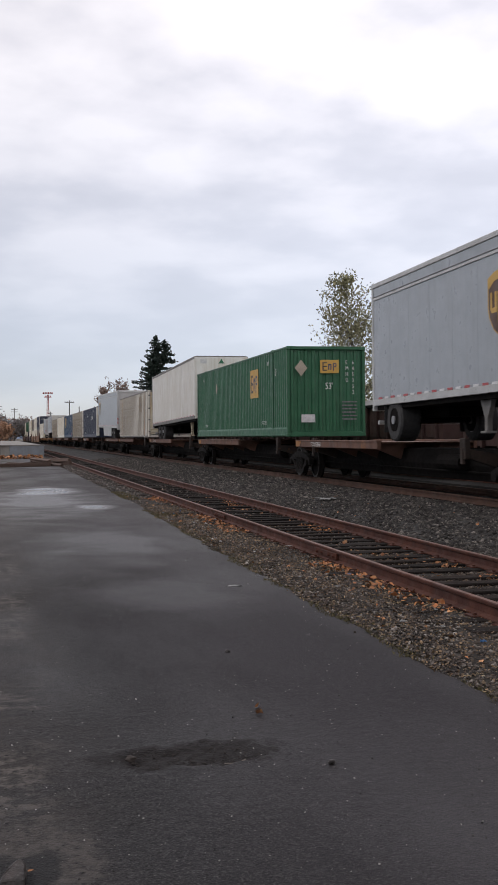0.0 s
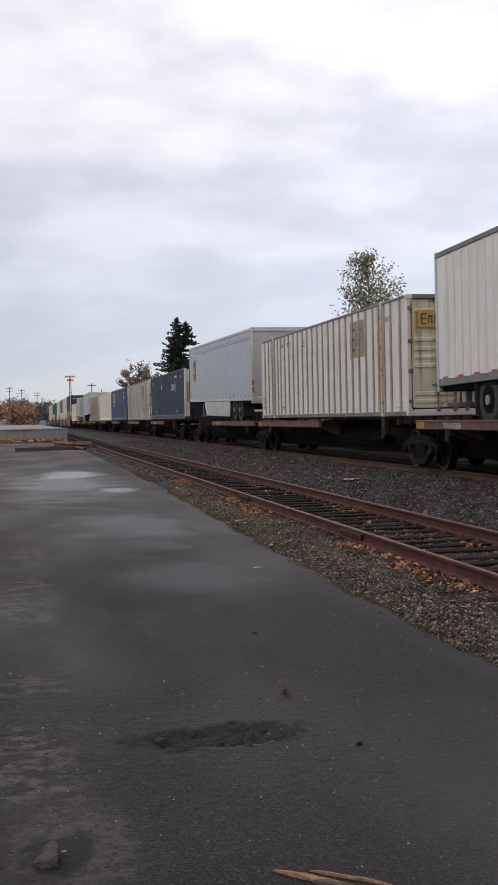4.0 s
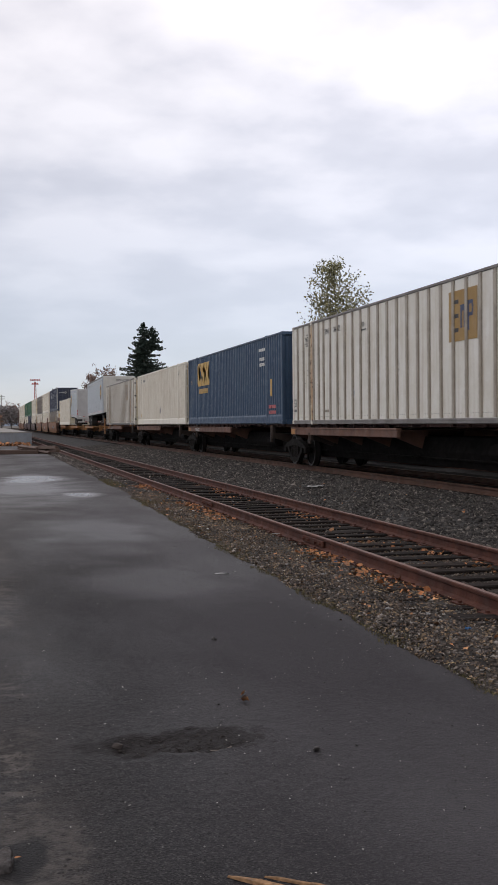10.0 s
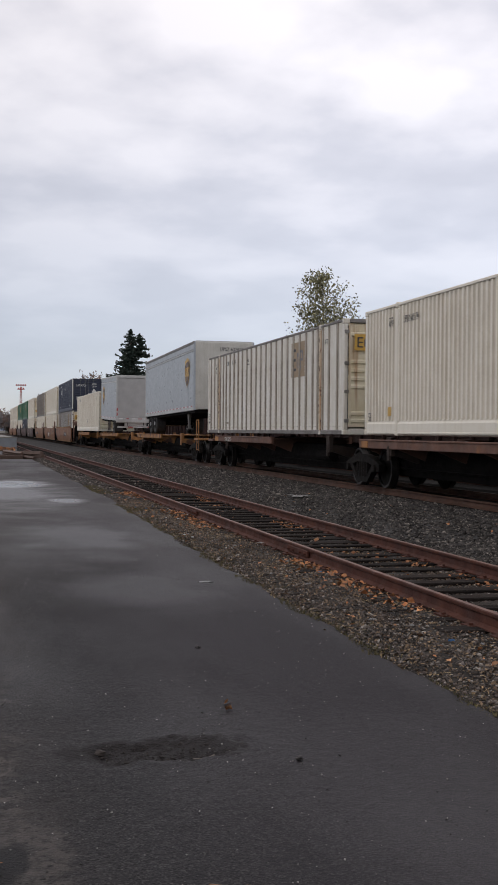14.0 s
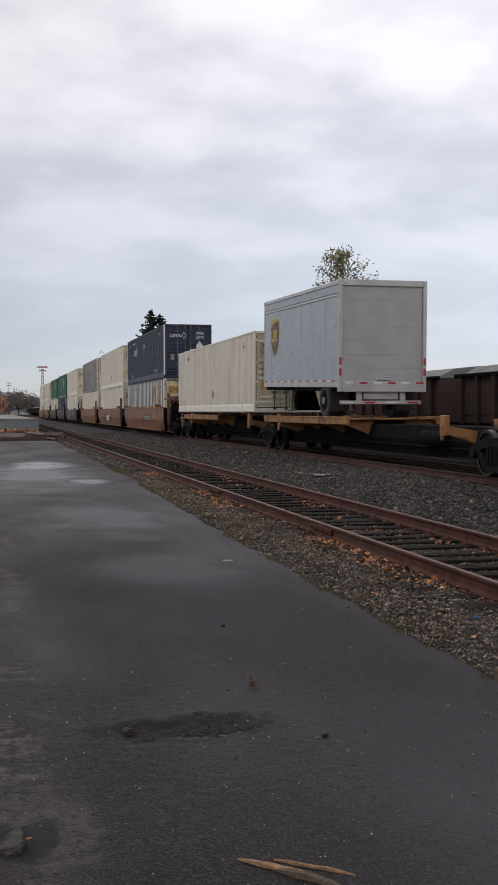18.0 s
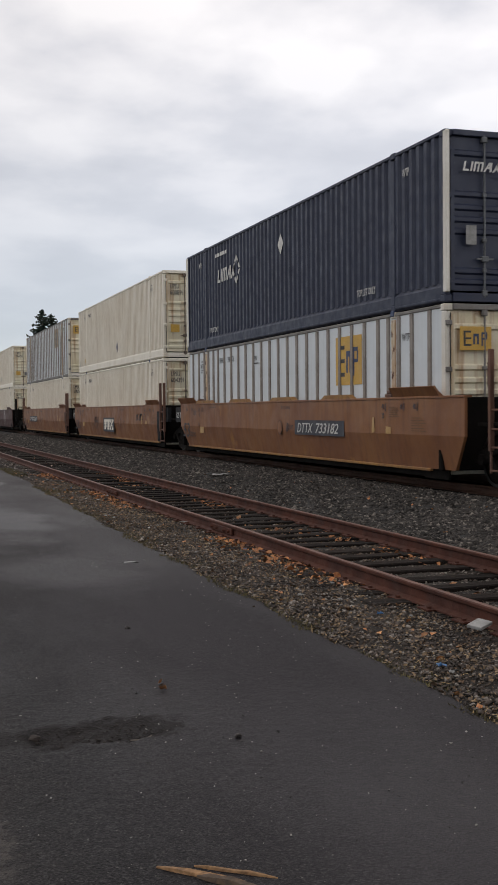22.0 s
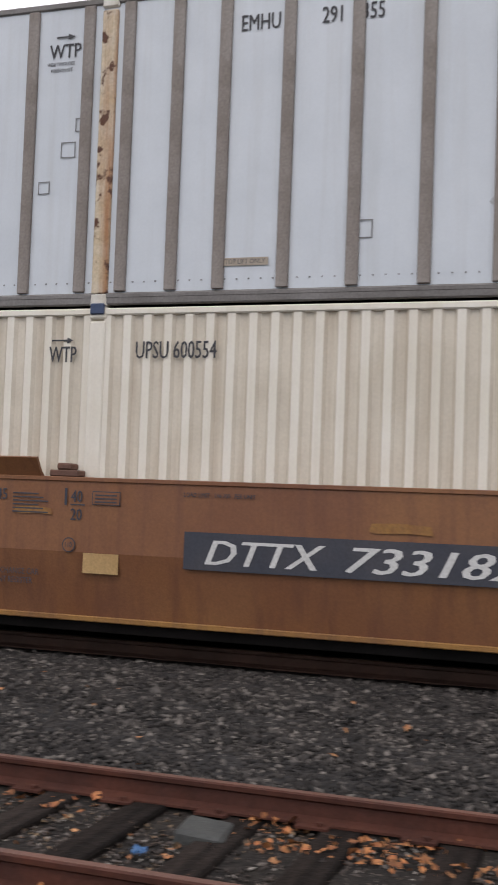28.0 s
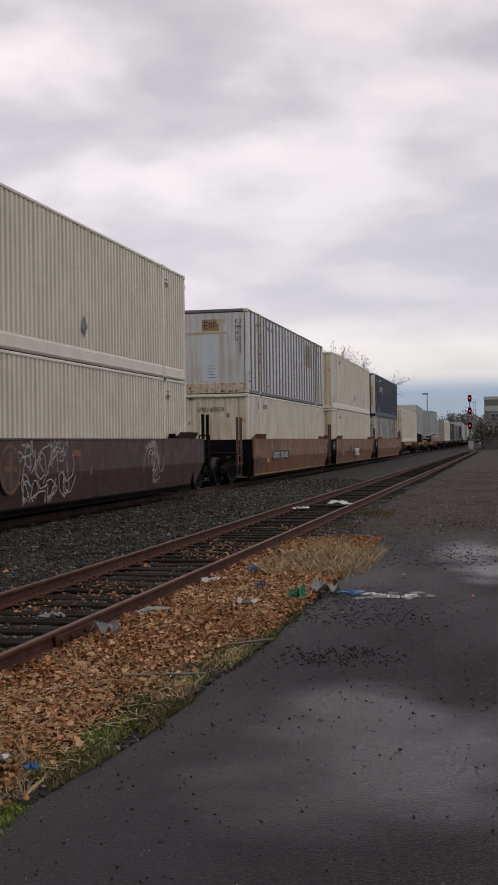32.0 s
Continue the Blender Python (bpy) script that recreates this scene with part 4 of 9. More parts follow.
def wave(shape, y0, y1, z0, z1, x, depth, pitch, axis="y", duty=0.5):
    """A corrugated sheet from y0 to y1 (or along x, with axis 'x'), its outer face at x, folds running upright."""
    n = max(1, round((y1 - y0) / pitch))
    p = (y1 - y0) / n
    prof = []
    for i in range(n):
        a = y0 + i * p
        for f, d in ((0.0, 0.0), (duty * 0.72, 0.0), (duty, depth), (duty + (1 - duty) * 0.72, depth)):
            prof.append((a + f * p, d))
    prof.append((y1, 0.0))
    vs = []
    for a, d in prof:
        for z in (z0, z1):
            vs.append((x + d, a, z) if axis == "y" else (a, x + d, z))
    fs = [(2 * i, 2 * i + 1, 2 * i + 3, 2 * i + 2) for i in range(len(prof) - 1)]
    shape.add(vs, fs)
    return shape


def container(name, paint, label, group, style="fold", doors="-y", post=None, pitch=0.2, depth=0.034, frame_paint=None, door_paint=None, hinge=DARKTRIM, fold_paint=None, gear=TRIM, rib=POSTM):
    """A 53 ft container; its length runs along y and its near end is -y. Styles: fold (corrugated), panel (flat sheets between riveted posts)."""
    c = thing(name, label, "container", group)
    w, l = CW / 2, CL / 2
    fp = frame_paint or paint
    for sx in (-1, 1):
        s = Shape()
        if style == "fold":
            wave(s, -l + 0.12, l - 0.12, 0.31, CH - 0.06, -w + 0.012, depth, pitch)
            wave(s, -l + 0.12, l - 0.12, 0.31, CH - 0.06, -w + 0.012 + depth + 0.004, 0.0, 2.0)
        else:
            s.box(-w + 0.02, -w + 0.05, -l + 0.1, l - 0.1, 0.10, CH - 0.06)
        if sx > 0:
            s.v = [(-a, b, z) for a, b, z in s.v]
            s.f = [q[::-1] for q in s.f]
        sw = part("side_wall", s, paint, c)
        # slopes and recesses get a darker cream: fold shade and dirt put into colour
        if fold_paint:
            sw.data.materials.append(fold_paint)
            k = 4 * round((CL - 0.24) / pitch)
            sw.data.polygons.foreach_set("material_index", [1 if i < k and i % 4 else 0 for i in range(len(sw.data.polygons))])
        a, b = sorted((sx * w, sx * (w - 0.07)))
        if style == "panel":
            part("bottom_rail", Shape().box(a, b, -l + 0.1, l - 0.1, 0.0, 0.11, 0.012), DARKTRIM, c)
        else:
            part("bottom_rail", Shape().prism([(sx * (w - 0.045), 0.0), (sx * (w - 0.002), 0.03), (sx * (w - 0.002), 0.25), (sx * (w - 0.045), 0.33), (sx * (w - 0.09), 0.33), (sx * (w - 0.09), 0.0)], "y", -l + 0.1, l - 0.1).box(*sorted((sx * (w + 0.004), sx * (w - 0.05))), -l + 0.1, l - 0.1, 0.035, 0.075, 0.008), fp, c)
        part("top_rail", Shape().box(a, b, -l + 0.1, l - 0.1, CH - 0.065, CH, 0.012), DARKTRIM if style == "panel" else fp, c)
    if style == "panel":
        rail = Shape().box(-w - 0.004, -w + 0.03, -l + 0.1, l - 0.1, 0.06, 0.10, 0.006)
        part("sill_strip", rail, DARKTRIM, c)
        rv = Shape()
        for k in range(int((CL - 0.4) / 0.11)):
            rv.box(-w + 0.012, -w + 0.024, -l + 0.2 + k * 0.11, -l + 0.212 + k * 0.11, 0.20, 0.212)
        tagged(part("rivet_line", rv, GREYMARK, c), kind="stuff")
        me = Shape().box(-w - 0.012, -w + 0.03, -0.055, 0.055, 0.12, CH - 0.07, 0.006)
        for k in range(60):
            for o in (-0.04, 0.04):
                me.box(-w - 0.015, -w - 0.01, o - 0.004, o + 0.004, 0.17 + k * 0.0435, 0.178 + k * 0.0435)
        me = me.mesh("side_post", rib)
        ys = [l - 0.58, l - 1.19, l - 1.77, l - 2.18, l - 2.67, l - 3.12] + [l - 3.71 - i * 0.612 for i in range(17)] + [-l + 2.2, -l + 1.77, -l + 1.25, -l + 0.58]
        for y in ys:
            part("side_post", me, rib, c, loc=(0, y, 0))
        far = Shape()
        for y in ys:
            far.box(w - 0.03, w + 0.012, y - 0.05, y + 0.05, 0.2, CH - 0.1)
        part("post_row", far, POSTM, c)
    # corner posts, castings and the lifting posts at the 40 ft places
    pm = Shape().box(-w, -w + 0.10, -0.07, 0.07, 0.12, CH - 0.12, 0.012)
    lm = Shape().box(-w - 0.006, -w + 0.06, -0.08, 0.08, 0.1, CH - 0.12, 0.012)
    cast = Shape().box(-w - 0.008, -w + 0.16, -0.085, 0.085, -0.0, 0.12, 0.015).mesh("corner_casting", fp)
    pmm, lmm = pm.mesh("corner_post", fp), lm.mesh("lift_post", post or fp)
    for sx in (1, -1):
        for y in (-l + 0.09, l - 0.09):
            for name2, me in (("corner_post", pmm),):
                ob = part(name2, me, fp, c, loc=(0, y, 0))
                ob.scale.x = sx
            for z in (0.0, CH - 0.115):
                ob = part("corner_casting", cast, fp, c, loc=(0, y, z))
                ob.scale.x = sx
        for y in (-l + 1.98, l - 1.98):
            ob = part("lift_post", lmm, fp, c, loc=(0, y, 0)); ob.scale.x = sx
            ob = part("corner_casting", cast, fp, c, loc=(0, y, CH - 0.10)); ob.scale.x = sx
            ob = part("corner_casting", cast, fp, c, loc=(0, y, -0.015)); ob.scale.x = sx
    part("roof", Shape().box(-w + 0.05, w - 0.05, -l + 0.05, l - 0.05, CH - 0.06, CH - 0.02, 0.01), fp, c)
    part("floor", Shape().box(-w + 0.05, w - 0.05, -l + 0.1, l - 0.1, 0.08, 0.14), BLACK, c)
    for end in (-1, 1):
        isdoor = (doors == "-y") == (end < 0)
        yf = end * (l - 0.02)
        part("end_sill", Shape().box(-w + 0.13, w - 0.13, yf - 0.05, yf + 0.05, 0.0, 0.15, 0.01), RUSTPOST if style == "panel" and not isdoor else fp, c)
        part("end_header", Shape().box(-w + 0.13, w - 0.13, yf - 0.05, yf + 0.05, CH - 0.10, CH, 0.01), DARKTRIM if style == "panel" else fp, c)
        if isdoor:
            for sx in (-1, 1):
                x0, x1 = sorted((sx * 0.012, sx * (w - 0.085)))
                # pressed door skin: one sheet folded into flat upright bands
                prof = [(yf - 0.05 * end, 0.19), (yf - 0.02 * end, 0.19)]
                for z in (0.28, 0.46, 1.12, 1.32, 1.52, 1.74, 2.42):
                    prof += [(yf - 0.02 * end, z), (yf + 0.014 * end, z + 0.03), (yf + 0.014 * end, z + 0.09), (yf - 0.02 * end, z + 0.12)]
                prof += [(yf - 0.02 * end, CH - 0.11), (yf - 0.05 * end, CH - 0.11)]
                s = Shape().prism(prof, "x", x0, x1)
                ob = part("door", s, door_paint or paint, c)
                for x in (sx * 0.15, sx * 0.57):
                    bar = Shape().cyl((x, yf + 0.045 * end, 0.08), (x, yf + 0.045 * end, CH - 0.08), 0.019, 8)
                    bar.box(x - 0.05, x + 0.05, yf, yf + 0.07 * end, 0.1, 0.2, 0.01)
                    bar.box(x - 0.05, x + 0.05, yf, yf + 0.07 * end, CH - 0.2, CH - 0.1, 0.01)
                    for z in (0.5, 1.0, 1.75):
                        bar.box(x - 0.035, x + 0.035, yf, yf + 0.07 * end, z, z + 0.07, 0.01)
                    part("locking_bar", bar, gear, ob)
                    part("door_handle", Shape().box(x - 0.16, x + 0.16, yf + 0.05 * end, yf + 0.08 * end, 0.70, 0.735, 0.008).box(x - 0.06, x + 0.06, yf + 0.01 * end, yf + 0.085 * end, 0.67, 0.77, 0.01), gear, ob)
                part("door_gasket", Shape().box(min(x0, x1) - 0.006, min(x0, x1) + 0.012, yf - 0.02, yf + 0.022 * end, 0.18, CH - 0.15).box(max(x0, x1) - 0.012, max(x0, x1) + 0.006, yf - 0.02, yf + 0.022 * end, 0.18, CH - 0.15), RUBBER, ob)
                part("edge_frame", Shape().box(min(x0, x1) + 0.02, min(x0, x1) + 0.09, yf - 0.02, yf + 0.016 * end, 0.2, CH - 0.17, 0.008).box(max(x0, x1) - 0.09, max(x0, x1) - 0.02, yf - 0.02, yf + 0.016 * end, 0.2, CH - 0.17, 0.008), door_paint or paint, ob)
                hx = sx * (w - 0.055)
                for z in (0.3, 1.02, 1.72, 2.5):
                    part("hinge", Shape().box(hx - 0.06, hx + 0.06, yf - 0.01, yf + 0.045 * end, z, z + 0.085, 0.01), hinge, ob)
        else:
            s = Shape()
            if style == "fold":
                wave(s, -w + 0.13, w - 0.13, 0.17, CH - 0.13, yf + (0.02 if end < 0 else -0.02) - (0.0 if end < 0 else 0.05), 0.045, 0.24, "x")
                s.box(-w + 0.1, w - 0.1, yf - 0.07 * end - 0.01, yf - 0.07 * end + 0.01, 0.1, CH - 0.1)
            else:
                s.box(-w + 0.12, w - 0.12, yf - 0.03, yf + 0.02, 0.15, CH - 0.12, 0.01)
                part("kick_plate", Shape().box(-w + 0.14, w - 0.14, yf, yf + 0.03 * end, 0.16, 0.34, 0.006), RUSTPOST, c, "rust-streaked kick plate")
            part("front_wall", s, RUSTDOOR if paint is CREAM else ENDWHITE if paint is WHITE else paint, c)
    return c


TRAIN = []


def place(ob, s, z, tilt=0.0):
    """Puts a thing on the train at its distance s along it (its own middle), for the start of the clip; tilt: degrees by which its far end rides high."""
    ob.location = (MAIN, s, z)
    TRAIN.append((ob, s, z, tilt))
    return ob


NEARX = -CW / 2 + 0.014


def side_text(c, words, size, mat, from_near, z, wide=0.72, slant=0.0):
    """Lettering on the side that faces the lane; from_near: metres from the near end to its left end as read."""
    return text(words, size, mat, c, (NEARX - 0.008, -CL / 2 + from_near, z), "-x", wide, slant)


def word_bars(c, from_near, z, w, h, rows, mat, face="-x"):
    s = Shape()
    r = random.Random(int(from_near * 100 + z * 10))
    m = FACE[face]
    for k in range(rows):
        x = 0.0
        while x < w * 0.92:
            ww = min(r.uniform(0.1, 0.3) * w, w - x)
            zz = -k * h / rows
            q = [tuple(m @ Vector((a, b, 0.004))) for a, b in ((x, zz), (x + ww * 0.85, zz), (x + ww * 0.85, zz - h / rows * 0.6), (x, zz - h / rows * 0.6))]
            s.add(q, [(0, 1, 2, 3)])
            x += ww
    at = (NEARX - 0.006, -CL / 2 + from_near, z) if face == "-x" else (from_near, -CL / 2 - 0.03, z)
    part("small_print", s, mat, c, loc=at)


def diamond(c, from_near, z, r, mat=DIAMOND, face="-x", at=None):
    flat([(0, -r), (r * 0.8, 0), (0, r), (-r * 0.8, 0)], face, mat, c, at or (NEARX - 0.006, -CL / 2 + from_near, z), "diamond_mark")


def letter_block(c, at, w, h, face="-x", ground=GOLD, ink=CYANLETTER):
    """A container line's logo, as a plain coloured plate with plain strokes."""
    flat(rect(w, h), face, ground, c, at, "logo_plate")
    a = Vector(at)
    n = FACE[face] @ Vector((0, 0, 1))
    k = FACE[face]

    def stroke(x0, y0, x1, y1, m):
        flat([(x0 * w, y0 * h), (x1 * w, y0 * h), (x1 * w, y1 * h), (x0 * w, y1 * h)], face, m, c, tuple(a + n * 0.004), "logo_stroke")

    stroke(0.12, 0.18, 0.18, 0.82, INK)
    for z in (0.18, 0.46, 0.74):
        stroke(0.18, z, 0.36, z + 0.08, INK)
    stroke(0.42, 0.25, 0.48, 0.70, ink)
    stroke(0.54, 0.25, 0.60, 0.70, ink)
    stroke(0.48, 0.58, 0.54, 0.70, ink)
    stroke(0.68, 0.18, 0.73, 0.76, ink)
    stroke(0.73, 0.45, 0.86, 0.52, ink)
    stroke(0.73, 0.68, 0.86, 0.76, ink)
    stroke(0.82, 0.52, 0.87, 0.68, ink)


def swoosh(c, at, size, mat, face="-x"):
    """A container line's word mark, as plain slanted bars and a square ring set on its corner."""
    def stroke(*pts):
        flat([((p[0] + p[1] * 0.22) * size, p[1] * size) for p in pts], face, mat, c, at, "logo_stroke")

    h, t = 0.62, 0.13
    stroke((0, 0), (0.42, 0), (0.42, t), (t, t), (t, h), (0, h))
    stroke((0.52, 0), (0.52 + t, 0), (0.52 + t, h), (0.52, h))
    for x in (0.75, 1.02, 1.29):
        stroke((x, 0), (x + t, 0), (x + t, h), (x, h))
    stroke((0.75 + t, h - t), (1.29, h - t), (1.29, h), (0.75 + t, h))
    stroke((1.5, 0), (1.5 + t, 0), (1.78 + t, h), (1.78, h))
    stroke((1.66, 0.2), (1.95, 0.2), (1.95, 0.31), (1.71, 0.31))
    stroke((1.95, 0), (1.95 + t, 0), (1.91 + t, h), (1.78, h))
    stroke((2.14, 0), (2.3, 0), (2.62, h), (2.46, h))
    x, y, r = 2.95, 0.33, 0.62
    for k in range(4):
        q = [(math.cos(k * math.pi / 2 + d), math.sin(k * math.pi / 2 + d)) for d in (0.0, math.pi / 2)]
        for u0, u1 in ((0.06, 0.40), (0.60, 0.94)):
            pts = []
            for u, m in ((u0, r), (u1, r), (u1, r * 0.66), (u0, r * 0.66)):
                pts.append(((x + m * (q[0][0] * (1 - u) + q[1][0] * u)) * size, (y + m * 1.15 * (q[0][1] * (1 - u) + q[1][1] * u)) * size))
            flat(pts, face, mat, c, at, "logo_stroke")


G_CONT = "containers on the train"


def cream(number, label):
    if "cream" not in PROTO:
        PROTO["cream"] = container("container", CREAM, label, G_CONT, "fold", "-y", post=CREAM, pitch=0.2, depth=0.030, fold_paint=CREAMFOLD, door_paint=RUSTDOOR, hinge=CREAM, gear=DOORGEAR)
    c = tagged(copy_thing(PROTO["cream"], Matrix()), label)
    L = CL
    text("WTP", 0.15, INK, c, (NEARX - 0.008, L / 2 - 1.98 + 0.48, CH - 0.49), "-x", 0.62)
    flat([(0, 0), (0.16, 0), (0.16, -0.02), (0.22, 0.008), (0.16, 0.036), (0.16, 0.016), (0, 0.016)], "-x", INK, c, (NEARX - 0.006, L / 2 - 1.98 + 0.46, CH - 0.30), "arrow")
    text("UPSU " + number, 0.16, INK, c, (NEARX - 0.008, L / 2 - 1.98 - 0.38, CH - 0.46), "-x", 0.62)
    text("WTP", 0.15, INK, c, (NEARX - 0.008, -L / 2 + 1.98 - 0.15, CH - 0.55), "-x", 0.66)
    flat([(0, 0), (0.16, 0), (0.16, -0.02), (0.22, 0.008), (0.16, 0.036), (0.16, 0.016), (0, 0.016)], "-x", INK, c, (NEARX - 0.006, -L / 2 + 1.98 - 0.18, CH - 0.34), "arrow")
    text("53", 0.2, INK, c, (NEARX - 0.008, L / 2 - 0.25, 0.32), "-x", 0.6)
    diamond(c, 7.5, 0.75, 0.24, FADEDINK)
    flat(rect(0.2, 0.2), "-x", GOLD, c, (NEARX - 0.006, L / 2 - 1.98 + 0.5, 0.42), "yellow_mark")
    text("UPSU", 0.16, INK, c, (-1.07, -CL / 2 - 0.012, CH - 0.60), "-y", 0.5, span=0.30)
    text(number, 0.16, INK, c, (-1.07, -CL / 2 - 0.012, CH - 0.80), "-y", 0.5, span=0.44)
    text("UPSU " + number, 0.16, INK, c, (0.5, CL / 2 + 0.03, CH - 0.60), "+y", 0.5, span=0.95)
    flat(rect(0.30, 0.25), "-y", GOLD, c, (-1.06, -CL / 2 - 0.016, 0.83), "yellow_plate")
    flat(rect(0.20, 0.25), "-y", GREYMARK, c, (-0.49, -CL / 2 - 0.016, 0.79), "placard")
    flat([(0, -0.2), (0.2, 0), (0, 0.2), (-0.2, 0)], "-y", GREYMARK, c, (0.80, -CL / 2 - 0.09, 0.86), "diamond_mark")
    word_bars(c, 0.30, 1.66, 0.7, 0.2, 3, GREYMARK, "-y")
    return c


def white_panel(number, label, weathered=False, gold_logo=True):
    key = "panelw" if weathered else "panel"
    if key not in PROTO:
        PROTO[key] = container("container", OFFWHITE if weathered else WHITE, label, G_CONT, "panel", "-y", post=RUSTPOST, frame_paint=OFFWHITE, door_paint=RUSTDOOR, gear=DARKTRIM, rib=RIBM if weathered else POSTM)
        c = PROTO[key]
        letter_block(c, (-1.05, -CL / 2 - 0.03, CH - 0.78), 0.60, 0.40, "-y")
        letter_block(c, (0.30, CL / 2 + 0.002, CH - 0.74), 0.60, 0.40, "+y", EMBERGOLD)
    c = tagged(copy_thing(PROTO[key], Matrix()), label)
    fresh = number in ("290578", "290114")
    letter_block(c, (-CW / 2 + 0.015, -CL / 2 + 4.7, 1.6), 1.3, 0.98, "-x", GOLD if fresh else EMBERGOLD if number == "264872" else FADED, CYANLETTER if fresh or number == "264872" else FADEDINK)
    text("WTP", 0.14, INK, c, (NEARX, -CL / 2 + 1.65, CH - 0.53), "-x", 0.78)
    text("WTP", 0.14, INK, c, (NEARX - 0.0, CL / 2 - 1.98 + 0.62, CH - 0.53), "-x", 0.78)
    flat([(0, 0), (0.12, 0), (0.12, -0.02), (0.2, 0.008), (0.12, 0.036), (0.12, 0.016), (0, 0.016)], "-x", INK, c, (NEARX - 0.001, CL / 2 - 1.98 + 0.55, CH - 0.34), "arrow")
    text("WIDE TWISTLOCK", 0.035, INK, c, (NEARX - 0.0, CL / 2 - 1.98 + 0.64, CH - 0.60), "-x", 0.7)
    text("POSITION LIFT", 0.035, INK, c, (NEARX - 0.0, CL / 2 - 1.98 + 0.60, CH - 0.66), "-x", 0.7)
    text("EMHU", 0.15, INK, c, (NEARX - 0.0, CL / 2 - 1.98 - 1.27, CH - 0.45), "-x", 0.66)
    text(number[:3], 0.15, INK, c, (NEARX - 0.0, CL / 2 - 1.98 - 2.01, CH - 0.45), "-x", 0.66)
    text(number[3:], 0.15, INK, c, (NEARX - 0.0, CL / 2 - 1.98 - 2.36, CH - 0.45), "-x", 0.66)
    text("EMHU", 0.16, INK, c, (0.42, -CL / 2 - 0.012, CH - 0.56), "-y", 0.6, span=0.5)
    text(number, 0.16, INK, c, (0.42, -CL / 2 - 0.012, CH - 0.78), "-y", 0.6, span=0.6)
    flat(rect(0.42, 0.07), "-x", DIAMOND, c, (NEARX - 0.001, CL / 2 - 1.98 - 1.18, 0.32), "notice")
    text("TOP LIFT ONLY", 0.045, INK, c, (NEARX - 0.004, CL / 2 - 1.98 - 1.20, 0.335), "-x", 0.85)
    text("53'", 0.24, INK, c, (NEARX - 0.0, CL / 2 - 0.17, 0.50), "-x", 0.7)
    flat(rect(0.3, 0.07), "-x", GREYMARK, c, (NEARX - 0.001, CL / 2 - 0.15, 0.36), "maker_plate")
    text("53/102", 0.12, INK, c, (NEARX - 0.0, CL / 2 - 6.1, CH - 0.5), "-x", 0.7)
    word_bars(c, CL - 6.15, CH - 0.56, 0.42, 0.05, 1, INK)
    for yy, zz, w in ((0.32, 1.62, 0.12), (0.46, 1.38, 0.14), (0.68, 1.05, 0.11), (-2.35, 0.52, 0.15), (-6.6, 1.2, 0.15)):
        s = Shape()
        for p in ((0, 0, w, 0.01), (0, w, w, w + 0.01), (0, 0, 0.01, w), (w, 0, w + 0.01, w + 0.01)):
            q = [tuple(FACE["-x"] @ Vector((a, b, 0.004))) for a, b in ((p[0], p[1]), (p[2], p[1]), (p[2], p[3]), (p[0], p[3]))]
            s.add(q, [(0, 1, 2, 3)])
        part("patch_outline", s, GREYMARK, c, loc=(NEARX + 0.002, CL / 2 - 1.98 + yy, zz))
    diamond(c, CL - 1.98 - 3.6, 0.78, 0.16, surf("ghost_mark", (0.42, 0.44, 0.45), (0.46, 0.48, 0.5), rough=0.5, bump=0), at=(NEARX + 0.002, CL / 2 - 1.98 - 3.6, 0.78))
    # upright serial number on the far end wall
    for k, ch in enumerate(number):
        text(ch, 0.16, INK, c, (-1.0, CL / 2 + 0.008, CH - 0.50 - k * 0.2), "+y", 0.8)
    for k, ch in enumerate("EMHU"):
        text(ch, 0.16, INK, c, (-0.86, CL / 2 + 0.008, CH - 0.50 - k * 0.2), "+y", 0.8)
    flat(rect(0.55, 1.75), "+y", WHITE, c, (0.28, CL / 2 + 0.001, 0.42), "placard")
    for x, z, w, h in ((0.9, 2.0, 1.5, 0.10), (-0.22, 2.36, 0.3, 0.17)):
        flat([(0, 0), (w, h * 0.1), (w * 0.97, h), (w * 0.02, h * 0.9)], "+y", STAIN, c, (x, CL / 2 + 0.003, z), "tape_mark")
    for k in range(5):
        flat(rect(0.3 - 0.04 * (k % 3), 0.022), "+y", GREYMARK, c, (0.12, CL / 2 + 0.006, 0.52 + k * 0.1), "small_print")
    return c


PROTO = {}


